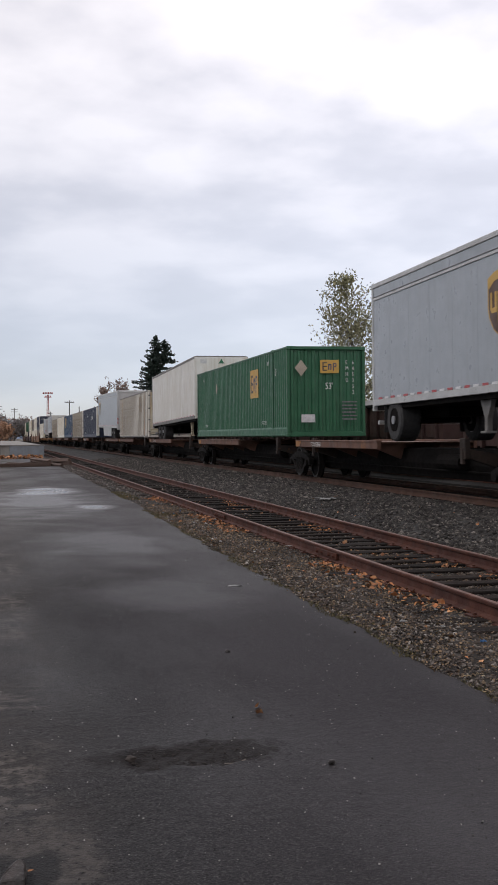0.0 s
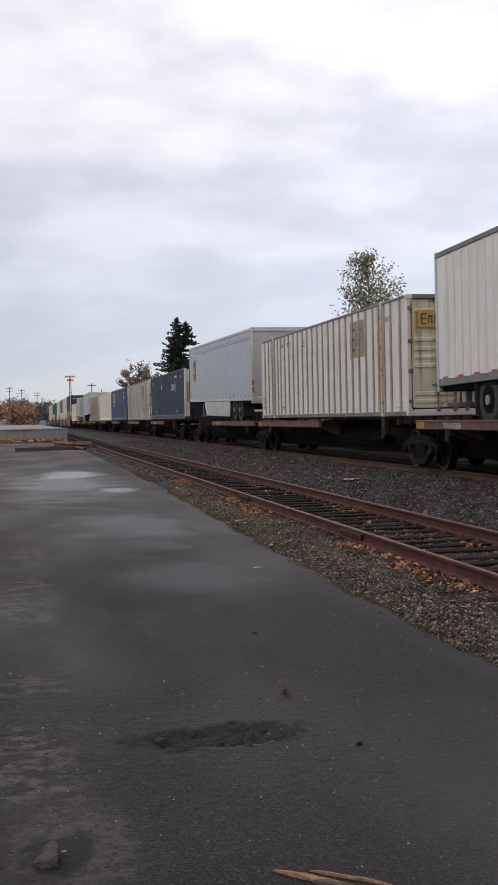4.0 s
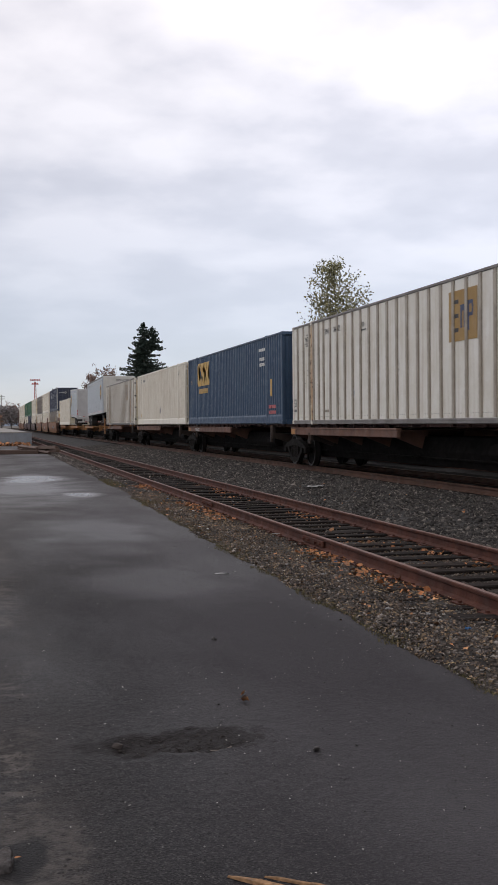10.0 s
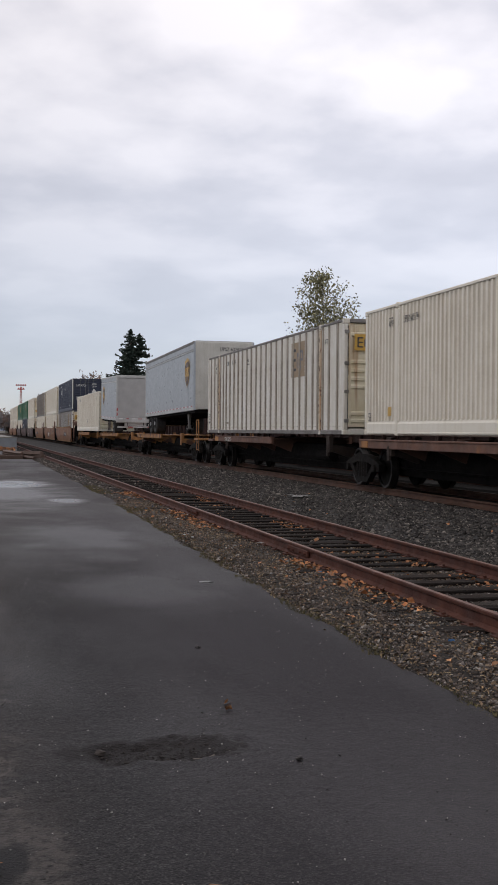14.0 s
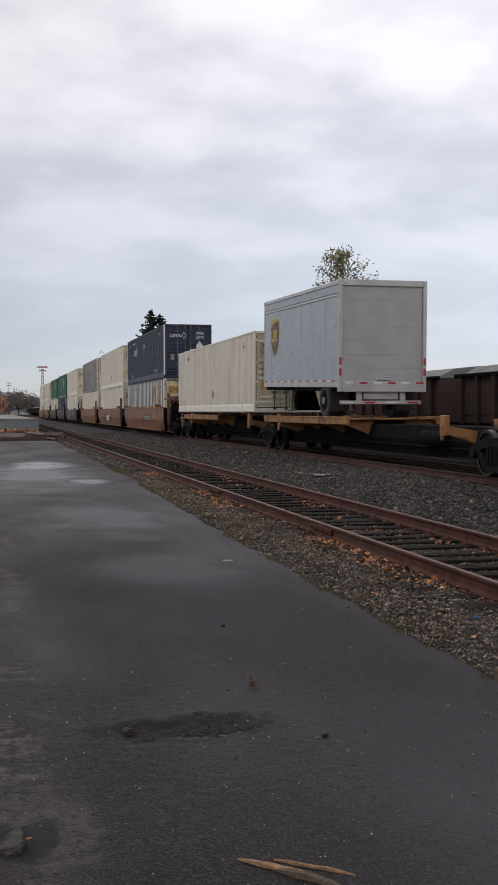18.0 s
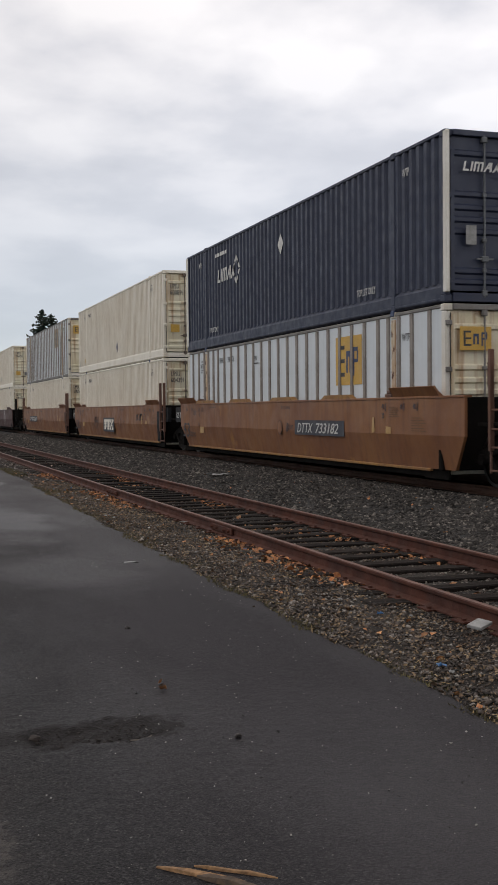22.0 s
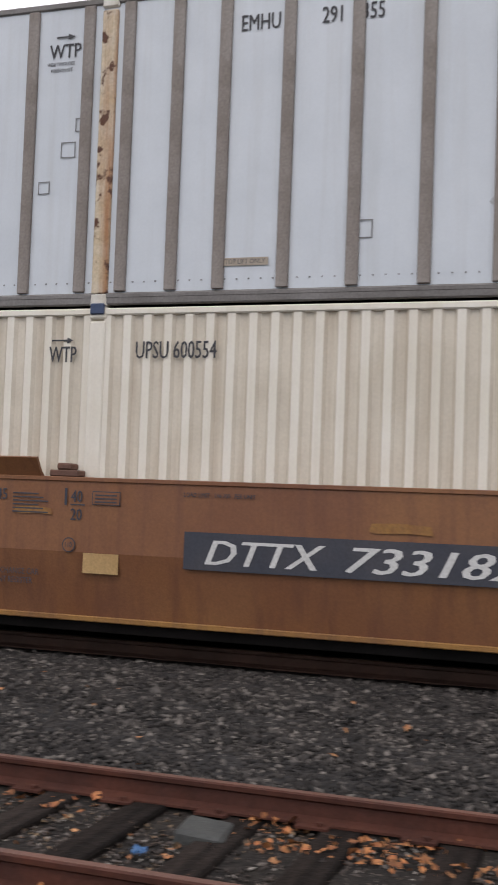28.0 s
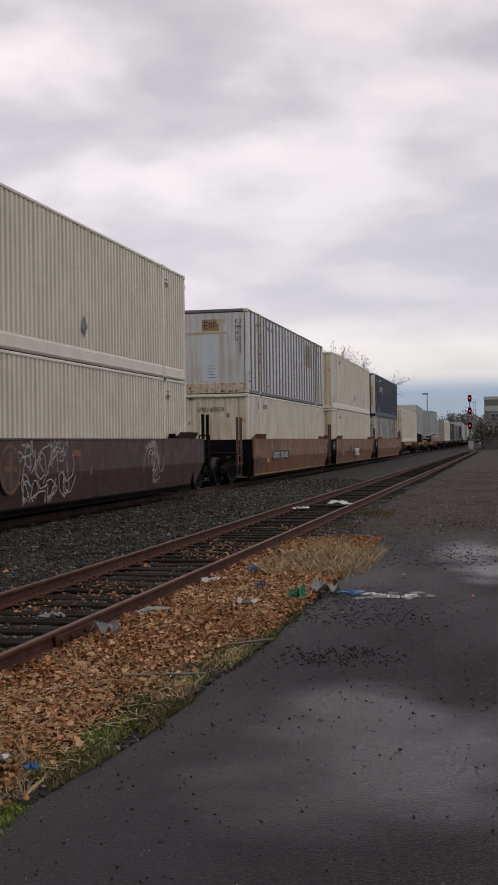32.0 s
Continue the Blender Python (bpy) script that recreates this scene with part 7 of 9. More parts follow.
flat(rect(0.42, 0.12), "-x", surf("orange_touch_up", (0.30, 0.10, 0.03), (0.25, 0.08, 0.03), rough=0.6, bump=0), we, (-1.505, 317.8 - 336.0, 1.15), "paint_patch")
graffiti(we, 312.9 - 336.0, 0.5, 0.85, 0.85, 14, surf("pale_spray_paint", (0.5, 0.48, 0.47)))
text("A", 0.22, surf("dull_ochre_letter", (0.30, 0.17, 0.08), (0.25, 0.14, 0.07), rough=0.6, bump=0), we, (-1.51, 316.9 - 336.0, 0.75), "-x", 0.8)
well_car("brown articulated well car at the tail of the train", [367.4, 386.6, 405.8], [(369.0, 385.4), (388.0, 404.4)], WELL, WELLEDGE, "", False)

load(cream("601212", "cream corrugated container on a spine car"), -1.5)
load(white_panel("290114", "weathered white ribbed container on a spine car", True), -18.5)
load(navy("navy corrugated container with white corner posts on a spine car"), -36.0)
load(cream("600377", "cream corrugated container on a spine car"), -53.4)
load(cream("600418", "cream corrugated container on a spine car"), -70.8)

TRZ = 1.26
load(trailer("trailer", 8.5, SILVER, "short silver parcel trailer on a spine car", 1, tandem=1, height=3.0, top=TRIM), 17.3, TRZ + 0.07, 8.5, -0.6)
load(green_box("dark green corrugated container with yellow logo plates on a spine car"), 33.87)
load(trailer("trailer", 14.3, TWHITE, "dirty white ribbed trailer on a spine car", 1, logo=False, ribs=0.4, top=DARKTRIM, tri=True, height=2.93, bogie=2.5), 50.78, TRZ + 0.03, 14.3, -0.9)
load(white_panel("286690", "weathered white ribbed container with a faded tan panel", True), 66.93)
load(trailer("trailer", 16.3, SILVER, "long silver parcel trailer with a pale side skirt", -1, skirt=True, height=2.89, top=TRIM, bogie=2.72), 85.06, TRZ + 0.1, 16.3, 0.75)
load(navy("navy corrugated container with a broad white end post", True), 103.18)
load(white_panel("264872", "weathered white ribbed container with rusty door edge", True), 120.58)
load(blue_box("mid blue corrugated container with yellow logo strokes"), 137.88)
load(cream("601174", "cream corrugated container on a spine car"), 154.9)
load(white_panel("267310", "weathered white ribbed container with rusty door edge", True), 172.5)
load(trailer("trailer", 12.9, SILVER, "silver parcel trailer with a pale nose on a yellow spine car", 1, nose_text="UPSZ-637443", height=2.89), 191.5, TRZ + 0.13, 12.9, -0.65)
load(trailer("trailer", 8.3, SILVER, "short silver parcel trailer showing its grey roll door", -1, tandem=1, height=2.88, top=TRIM), 216.72, TRZ + 0.06, 8.4, 1.3)
load(cream("601146", "cream corrugated container with rust-stained doors on a spine car"), 226.24)
for near, low, high in ((247.13, white_panel("290578", "white ribbed container sunk in a brown well car"), navy("navy corrugated container stacked on a white one")), (266.24, cream("604391", "cream corrugated container sunk in a brown well car"), cream("600891", "cream corrugated container stacked on another")), (285.34, cream("600554", "cream corrugated container sunk in a brown well car"), white_panel("291355", "white panelled container with brown posts stacked on a cream one")), (309.05, cream("600212", "cream corrugated container sunk in a maroon well car"), cream("600730", "cream corrugated container stacked on another")), (328.0, navy("navy corrugated container sunk in a maroon well car"), green_box("dark green corrugated container stacked on a navy one")), (347.0, cream("600145", "cream corrugated container sunk in a maroon well car"), green_box("dark green corrugated container stacked on a cream one")), (369.1, cream("600960", "cream corrugated container sunk in a brown well car"), cream("600871", "cream corrugated container stacked on another")), (388.1, cream("600333", "cream corrugated container sunk in a brown well car"), cream("600119", "cream corrugated container stacked on another"))):
    load(low, near, WELLZ)
    for y in (-CL / 2 + 1.98, CL / 2 - 1.98):
        part("stack_lock", Shape().box(-CW / 2 - 0.03, -CW / 2 + 0.1, y - 0.07, y + 0.07, CH - 0.06, CH + 0.04, 0.01), BLUECAST, low, "blue stacking lock")
    load(high, near, STACKZ)

for proto in PROTO.values():
    for ob in (*proto.children_recursive, proto):
        bpy.data.objects.remove(ob)

# ---- standing gondola cars on the track behind ----
def gondola(near=True):
    g = thing("gondola_car", "dark red ribbed gondola car with a grey covered load, standing", "rail car", "standing gondola cars")
    part("side_wall", Shape().box(-1.5, -1.45, -7.8, 7.8, 1.0, 2.4), GONDOLA, g)
    part("side_wall", Shape().box(1.45, 1.5, -7.8, 7.8, 1.0, 2.4), GONDOLA, g)
    part("end_wall", Shape().box(-1.45, 1.45, -7.8, -7.72, 1.0, 2.4), GONDOLA, g)
    part("end_wall", Shape().box(-1.45, 1.45, 7.72, 7.8, 1.0, 2.4), GONDOLA, g)
    me = Shape().box(-1.62, -1.5, -0.07, 0.07, 0.95, 2.38, 0.015).mesh("side_rib", GONDOLA)
    pane = Shape().box(-1.53, -1.5, -0.42, 0.42, 1.25, 2.1, 0.02).mesh("pressed_panel", GONDOLA)
    for k in range(14):
        part("side_rib", me, GONDOLA, g, loc=(0, -7.4 + k * 1.138, 0))
        if k < 13 and near:
            part("pressed_panel", pane, GONDOLA, g, loc=(0, -7.4 + 0.569 + k * 1.138, 0))
    part("top_chord", Shape().box(-1.62, -1.42, -7.85, 7.85, 2.36, 2.48, 0.02), BLACK, g)
    part("top_chord", Shape().box(1.42, 1.62, -7.85, 7.85, 2.36, 2.48, 0.02), BLACK, g)
    part("load_cover", Shape().prism([(-1.45, 2.42), (1.45, 2.42), (0.9, 2.72), (0, 2.82), (-0.9, 2.72)], "y", -7.7, 7.7), TARP, g)
    part("floor_sill", Shape().box(-1.4, 1.4, -7.8, 7.8, 0.8, 1.0), BLACK, g)
    for y in (-5.6, 5.6):
        if near:
            truck(g, y)
        else:
            part("truck", Shape().box(-1.05, 1.05, y - 1.2, y + 1.2, 0.0, 0.8, 0.1), IRON, g)
    return g


g0 = gondola()
g0.location = (BACK, 24.0, 0.1)
for k in (-1, 1, 2):
    copy_thing(g0, pose(BACK, 24.0 + k * 17.2, 0.1))
g1 = gondola(False)
g1.location = (BACK, 24.0 + 3 * 17.2, 0.1)
for k in range(4, 25):
    copy_thing(g1, pose(BACK, 24.0 + k * 17.2, 0.1))

# ---- trees, poles and buildings ----
def leaf_cloud(name, centres, size, mat, parent, seed, per=1, spread=0.3):
    g = np.random.default_rng(seed)
    c = np.repeat(np.asarray(centres, float), per, 0)
    n = len(c)
    c = c + g.normal(0, spread, (n, 3))
    a, b = g.normal(0, 1, (n, 3)), g.normal(0, 1, (n, 3))
    a /= np.linalg.norm(a, axis=1)[:, None]
    b -= a * (a * b).sum(1)[:, None]
    b /= np.linalg.norm(b, axis=1)[:, None]
    s = size * g.uniform(0.6, 1.4, (n, 1))
    v = np.stack([c - a * s, c + b * s * 0.55, c + a * s, c - b * s * 0.55], 1).reshape(-1, 3)
    q = np.arange(4 * n).reshape(n, 4)
    ob = new(name, np_mesh(name, v, q, mat))
    ob.parent = parent
    return ob


def branches(shape, p, d, length, r, depth, rng, tips, spread=0.6, kids=3):
    q = p + d * length
    shape.cyl(p, q, r, 7 if depth > 1 else 5, r * 0.68, caps=False)
    if depth == 0:
        tips.append(tuple(q)); tips.append(tuple(p + d * length * 0.5))
        return
    for k in range(kids):
        e = Vector((rng.gauss(0, 1), rng.gauss(0, 1), rng.gauss(0, 1))).normalized()
        nd = (d + e * spread + Vector((0, 0, 0.12))).normalized()
        branches(shape, p + d * length * rng.uniform(0.55, 1.0), nd, length * rng.uniform(0.6, 0.8), r * 0.6, depth - 1, rng, tips, spread, kids)


def broadleaf(at, height, label, mat, seed, leaf=0.14, per=7, spread=0.5, wide=0.6, depth=4, group="trees behind the railway", kids=3, thick=0.022):
    t = thing("tree", label, "tree", group, at=at)
    rng = random.Random(seed)
    s, tips = Shape(), []
    branches(s, Vector((0, 0, 0)), Vector((0, 0, 1)), height * 0.32, height * thick, depth, rng, tips, wide, kids)
    part("trunk", s, BARK, t)
    top = max(p[2] for p in tips)
    k = height / top
    for ob in t.children:
        ob.scale = (k, k, k)
    tips = np.array(tips) * k
    if per:
        leaf_cloud("crown", tips, leaf, mat, t, seed, per, spread)
    return t


def conifer(at, height, radius, label, seed):
    """A fir: whorls of drooping limbs with upturned tips, each hung with flat sprays, and gaps between them."""
    t = thing("tree", label, "tree", "trees behind the railway", at=at)
    rng = random.Random(seed)
    part("trunk", Shape().cyl((0, 0, 0), (0, 0, height * 0.98), height * 0.016, 9, 0.03), BARK, t)
    tips, s = [], Shape()
    for ox, low, top in ((0.0, 0.06, 1.0), (1.15, 0.78, 0.965)):
        z = height * low
        while z < height * (top - 0.015):
            r = radius * ((top - z / height) ** 0.70) * (0.90 + 0.10 * math.sin(z * 4.1)) + 0.10
            for k in range(7 if z < height * 0.85 else 5):
                a = rng.uniform(0, 6.28)
                rr = r * rng.choice((0.5, 0.75, 0.92, 1.05, 1.22))
                root = Vector((ox, 0, z))
                mid = root + Vector((rr * 0.6 * math.cos(a), rr * 0.6 * math.sin(a), -rr * 0.14))
                end = root + Vector((rr * math.cos(a), rr * math.sin(a), -rr * rng.uniform(-0.05, 0.15)))
                s.cyl(root, mid, 0.04, 4, 0.025, caps=False).cyl(mid, end, 0.025, 4, 0.008, caps=False)
                m = max(4, int(rr / 0.12))
                for i in range(1, m + 1):
                    u = i / m
                    p = root.lerp(mid, u / 0.6) if u < 0.6 else mid.lerp(end, (u - 0.6) / 0.4)
                    wide = 0.30 * rr * (1 - u) + 0.05
                    for _ in range(2 if u > 0.7 else 4):
                        o = rng.gauss(0, wide * 0.5)
                        tips.append((p.x - math.sin(a) * o, p.y + math.cos(a) * o, p.z - abs(o) * 0.3 + rng.gauss(0, 0.03)))
            z += height * 0.021
        tips += [(ox + rng.gauss(0, 0.04), rng.gauss(0, 0.04), height * (top - 0.05 + 0.05 * k / 24)) for k in range(24)]
    s.cyl((0.2, 0, height * 0.72), (1.15, 0, height * 0.80), 0.09, 6, 0.07, caps=False).cyl((1.15, 0, height * 0.80), (1.15, 0, height * 0.96), 0.07, 6, 0.02, caps=False)
    part("limbs", s, BARK, t)
    leaf_cloud("crown", tips, 0.15, FIR, t, seed, 2, 0.05)
    return t


def round_tree(at, height, radius, label, mat, seed):
    """A tree whose limbs spread from a short trunk into a dense rounded crown of leaf clumps."""
    t = thing("tree", label, "tree", "trees behind the railway", at=at)
    rng = random.Random(seed)
    s, tips = Shape(), []
    fork = Vector((0, 0, height * 0.28))
    s.cyl((0, 0, 0), fork, 0.26, 9, 0.2)
    for k in range(120):
        d = Vector((rng.gauss(0, 1), rng.gauss(0, 1), rng.gauss(0, 1))).normalized()
        out = rng.choice((0.6, 0.8, 0.93, 1.0, 1.05)) * (1 + 0.16 * math.sin(5 * math.atan2(d.y, d.x) + 3 * d.z))
        end = Vector((d.x * radius * out, d.y * radius * out, height - radius * 1.05 + d.z * radius * 1.02 * out))
        mid = fork.lerp(end, 0.55) + Vector((0, 0, 0.1 * radius))
        s.cyl(fork, mid, 0.07, 5, 0.045, caps=False).cyl(mid, end, 0.045, 4, 0.012, caps=False)
        for _ in range(9):
            p = mid.lerp(end, rng.uniform(0.45, 1.03))
            tips.append((p.x + rng.gauss(0, 0.22), p.y + rng.gauss(0, 0.22), p.z + rng.gauss(0, 0.16)))
    part("trunk", s, BARK, t)
    leaf_cloud("crown", tips, 0.17, mat, t, seed, 8, 0.2)
    return t


def slender_tree(at, height, radius, label, mat, seed):
    """A tall tree of steep limbs round one stem, with thin leaves and gaps."""
    t = thing("tree", label, "tree", "trees behind the railway", at=at)
    rng = random.Random(seed)
    s, tips = Shape(), []
    lean = [(0.08 * math.sin(k * 1.3) - 1.3 * (k / 12) ** 1.3, 0.1 * math.cos(k * 0.9), height * k / 12) for k in range(13)]
    for k in range(12):
        s.cyl(lean[k], lean[k + 1], 0.11 * (1 - k / 13), 8, 0.11 * (1 - (k + 1) / 13), caps=False)
    for k in range(320):
        f = 0.10 + 0.86 * rng.random() ** 1.9
        reach = radius * float(np.interp(f, [0.1, 0.22, 0.4, 0.6, 0.78, 0.9, 1.0], [0.8, 1.0, 0.95, 0.72, 0.5, 0.3, 0.12])) * rng.uniform(0.55, 1.12)
        a = rng.uniform(0, 6.28)
        p0 = Vector((-1.3 * f ** 1.3, 0, f * height))
        p1 = p0 + Vector((math.cos(a) * reach * 0.55, math.sin(a) * reach * 0.55, reach * 0.32))
        p2 = p0 + Vector((math.cos(a) * reach, math.sin(a) * reach, reach * rng.uniform(0.5, 0.95)))
        p2.z = min(p2.z, height)
        s.cyl(p0, p1, 0.03 * (1.2 - f), 5, 0.018 * (1.2 - f), caps=False).cyl(p1, p2, 0.016 * (1.2 - f), 4, 0.004, caps=False)
        for i in range(9):
            q = p0.lerp(p1, i / 4) if i < 4 else p1.lerp(p2, (i - 4) / 4)
            if i > 1:
                tips.append(tuple(q))
    part("trunk", s, BARK, t)
    leaf_cloud("crown", tips, 0.085, mat, t, seed, 6, 0.2)
    return t


conifer((21.0, 149.3, -0.3), 15.4, 5.3, "tall dark green fir tree behind the railway", 4)

slender_tree((21.1, 62.5, -0.3), 11.4, 3.0, "slender tree with thin yellow-green autumn leaves", FOLIAGE, 23)
round_tree((20.0, 188.5, -0.3), 11.5, 4.1, "round tree with brown autumn leaves", AUTUMN, 8)
broadleaf((17.6, -118.0, -0.3), 12.4, "leafless autumn tree with a few brown leaves", AUTUMN, 15, 0.07, 18, 0.26, 0.8, 4, thick=0.011)
broadleaf((17.0, -125.0, -0.3), 11.8, "leafless autumn tree with fine bare twigs", HAZETREE, 16, 0.07, 8, 0.25, 0.8, 5, thick=0.011)
for i, (x, y, h, m) in enumerate([(-7, 330, 9, ORANGE), (-2, 345, 8, ORANGE), (1.5, 360, 7.5, ORANGE), (-4.5, 400, 11, HAZETREE), (5.5, 380, 9.5, HAZETREE), (9, 395, 9, AUTUMN), (3.0, 420, 10, HAZETREE), (13, 420, 8, HAZETREE), (-1, 440, 12, HAZETREE)]):
    broadleaf((x, y, -0.3), h * 0.75, "distant autumn tree beyond the end of the lane", m, 40 + i, 0.4, 16, 1.1, 1.0, 3, "distant trees", 4)
for i, (x, y, h) in enumerate([(9, -330, 10), (15, -360, 10.5), (22, -340, 10), (4.5, -230, 6), (3.8, -222, 5), (2.2, -208, 5.2), (1.5, -204, 5.5)]):
    broadleaf((x, y, -0.3), h, "bare grey-brown bushes and trees by the line", HAZETREE, 60 + i, 0.3, 7, 0.6, 1.0, 3, "distant trees", 4)


def utility_pole(at, h, arms, label, arm_w=2.2):
    p = thing("utility_pole", label, "pole", "poles along the railway", at=at)
    part("pole", Shape().cyl((0, 0, 0), (0, 0, h), 0.15, 10, 0.1), POLE, p)
    for k in range(arms):
        z = h - 0.5 - k * 0.9
        part("cross_arm", Shape().box(-arm_w / 2, arm_w / 2, -0.06, 0.06, z - 0.07, z + 0.07, 0.01), POLE, p)
        for x in (-0.45, -0.2, 0.2, 0.45):
            part("insulator", Shape().cyl((x * arm_w, 0, z + 0.07), (x * arm_w, 0, z + 0.24), 0.05, 8), STEEL, p)
    return p


utility_pole((16.4, 262.0, -0.3), 10.4, 1, "dark wooden utility pole with a cross arm")
utility_pole((12.6, 275.0, -0.3), 8.0, 1, "dark wooden utility pole", 1.0)
utility_pole((17.8, 250.0, -0.3), 8.6, 0, "dark thin wooden post")
utility_pole((0.5, 390.0, -0.3), 13.0, 2, "dark wooden utility pole far along the lane")
utility_pole((-3.5, 380.0, -0.3), 13.5, 2, "dark wooden utility pole far along the lane")
utility_pole((6.0, 410.0, -0.3), 12.5, 2, "dark wooden utility pole far along the lane")
utility_pole((24.0, -185.0, -0.3), 10.0, 2, "dark wooden utility pole with two cross arms")
utility_pole((24.5, -260.0, -0.3), 9.0, 1, "dark wooden utility pole with a cross arm")
lp = thing("street_lamp", "tall dark lamp post behind the train", "street lamp", at=(12.9 + 0.6, -198.0, -0.3))
part("post", Shape().cyl((0, 0, 0), (0, 0, 10.0), 0.12, 10, 0.08), STEEL, lp)
part("lamp_head", Shape().box(-0.2, 0.8, -0.15, 0.15, 9.9, 10.15, 0.04), STEEL, lp)

mast = thing("floodlight_mast", "red and white lattice mast with a bank of floodlights", "mast", at=(15.4, 352.0, -0.3))
mh = 15.6
for k in range(4):
    part("leg", Shape().cyl((0.5 * (-1) ** k, 0.5 * (-1) ** (k // 2), 0), (0.18 * (-1) ** k, 0.18 * (-1) ** (k // 2), mh - 0.6), 0.09, 6), SIGNRED, mast)
for k in range(14):
    z = 0.6 + k * 1.05
    part("brace", Shape().cyl((-0.45 + 0.02 * k, 0, z), (0.45 - 0.02 * k, 0, z + 0.9), 0.05, 5).cyl((0.45 - 0.02 * k, 0, z), (-0.45 + 0.02 * k, 0, z + 0.9), 0.05, 5), SIGNRED if k % 4 < 2 else TRIM, mast)
for z, n in ((mh - 1.3, 4), (mh - 0.2, 6)):
    part("lamp_bar", Shape().box(-0.28 * n, 0.28 * n, -0.08, 0.08, z - 0.08, z + 0.08, 0.01), SIGNRED, mast)
    for i in range(n):
        x = (i - (n - 1) / 2) * 0.52
        part("floodlight", Shape().box(x - 0.17, x + 0.17, -0.2, 0.15, z + 0.1, z + 0.5, 0.05), SIGNRED, mast)

# signal mast with three red heads
sg = thing("signal_mast", "railway signal mast with three lit red heads", "signal", at=(5.9, -190.0, -0.2))
part("mast", Shape().cyl((0, 0, 0), (0, 0, 9.0), 0.09, 10), STEEL, sg)
part("base_case", Shape().box(-0.5, 0.3, -0.3, 0.3, 0, 1.5, 0.04), TRIM, sg)
for z in (4.1, 6.6, 8.7):
    h = part("signal_head", Shape().cyl((0, 0.12, z), (0, 0.28, z), 0.36, 20).box(-0.28, 0.28, -0.05, 0.12, z - 0.55, z + 0.55, 0.06), BLACK, sg)
    part("visor", Shape().cyl((0, 0.28, z), (0, 0.55, z + 0.02), 0.22, 16, caps=False), BLACK, h)
    part("lens", Shape().cyl((0, 0.28, z), (0, 0.31, z), 0.14, 20), REDLAMP, h, "glowing red lens")
ld = Shape()
for x in (-0.9, -0.55):
    ld.cyl((x, -0.1, 0), (x, -0.1, 8.6), 0.03, 6)
for k in range(24):
    ld.cyl((-0.9, -0.1, 0.4 + k * 0.34), (-0.55, -0.1, 0.4 + k * 0.34), 0.02, 5)
part("ladder", ld, STEEL, sg)
for z in (3.4, 5.9, 7.9):
    part("platform", Shape().box(-0.95, 0.1, -0.25, 0.05, z, z + 0.06, 0.01), STEEL, sg)

bd = thing("building", "plain grey two-storey building with a pale band", "building", at=(3.75, -205.0, -0.3))
part("wall", Shape().box(-26, 0, -18, 0, 0, 9.4), STUCCO, bd)
part("parapet", Shape().box(-26.1, 0.1, -18.1, 0.1, 9.0, 9.6, 0.03), BAND, bd)
part("wall_band", Shape().box(-26.08, 0.08, -18.08, 0.08, 6.9, 7.9, 0.02), BAND, bd)
for k in range(8):
    x = -1.9 - k * 3.2
    w = part("window", Shape().box(x - 0.85, x + 0.85, -0.02, 0.05, 5.0, 6.5, 0.02), BAND, bd)
    for q in (-0.42, 0.42):
        part("pane", Shape().box(x + q - 0.36, x + q + 0.36, 0.03, 0.065, 5.12, 6.38), GLASSY, w)

# loading dock with a metal front at the end of the lane
dk = thing("loading_dock", "low concrete loading dock with a blue-grey metal front panel", "loading dock", at=(0, 86.5, -0.14))
part("platform", Shape().box(-26, 3.45, 0.0, 120, 0, 1.02, 0.03), CONCRETE, dk)
part("front_panel", Shape().box(0.85, 3.45, -0.06, 0.0, 0.0, 0.98, 0.01), PANEL, dk)
part("edge_cap", Shape().box(-26, 3.5, -0.09, 0.12, 0.98, 1.06, 0.01), CONCRETE, dk)
for i, (x, y, l, a, z) in enumerate([(1.2, 61.5, 3.2, 8, 0.1), (2.6, 62.5, 3.4, -64, 0.12), (2.95, 62.2, 3.2, -60, 0.3), (3.2, 62.0, 3.0, -66, 0.12), (2.3, 63.0, 2.6, -70, 0.3), (0.9, 62.3, 1.2, 40, 0.1), (1.6, 63.6, 2.2, 0, 0.1), (3.5, 65.5, 2.0, 80, 0.1)]):
    ob = solid("timber", Shape().box(-l / 2, l / 2, -0.1, 0.1, -0.1, 0.1, 0.012), TIMBER, "dark wet discarded tie lying on the asphalt", "timber", "pile of old ties", at=(x, y, -0.12 + z))
    ob.rotation_euler = (0.5 * math.sin(i * 2.1), 0.06 * math.sin(i * 1.7), radians(a))

# grassy bank behind the standing cars
gb = grid_mesh("grass_bank", np.linspace(24, 90, 20), np.linspace(-10, 260, 60), lambda X, Y: np.clip((X - 26) * 0.16, -0.35, 3.6) + 0.25 * np.sin(Y * 0.11) + 0.12 * np.sin(X * 0.6 + Y * 0.3) - np.clip((Y - 90) * 0.05, 0, 8), GRASSBANK)
tagged(new("grass_bank", gb), "green grassy bank behind the standing cars", "bank", kind="structure")

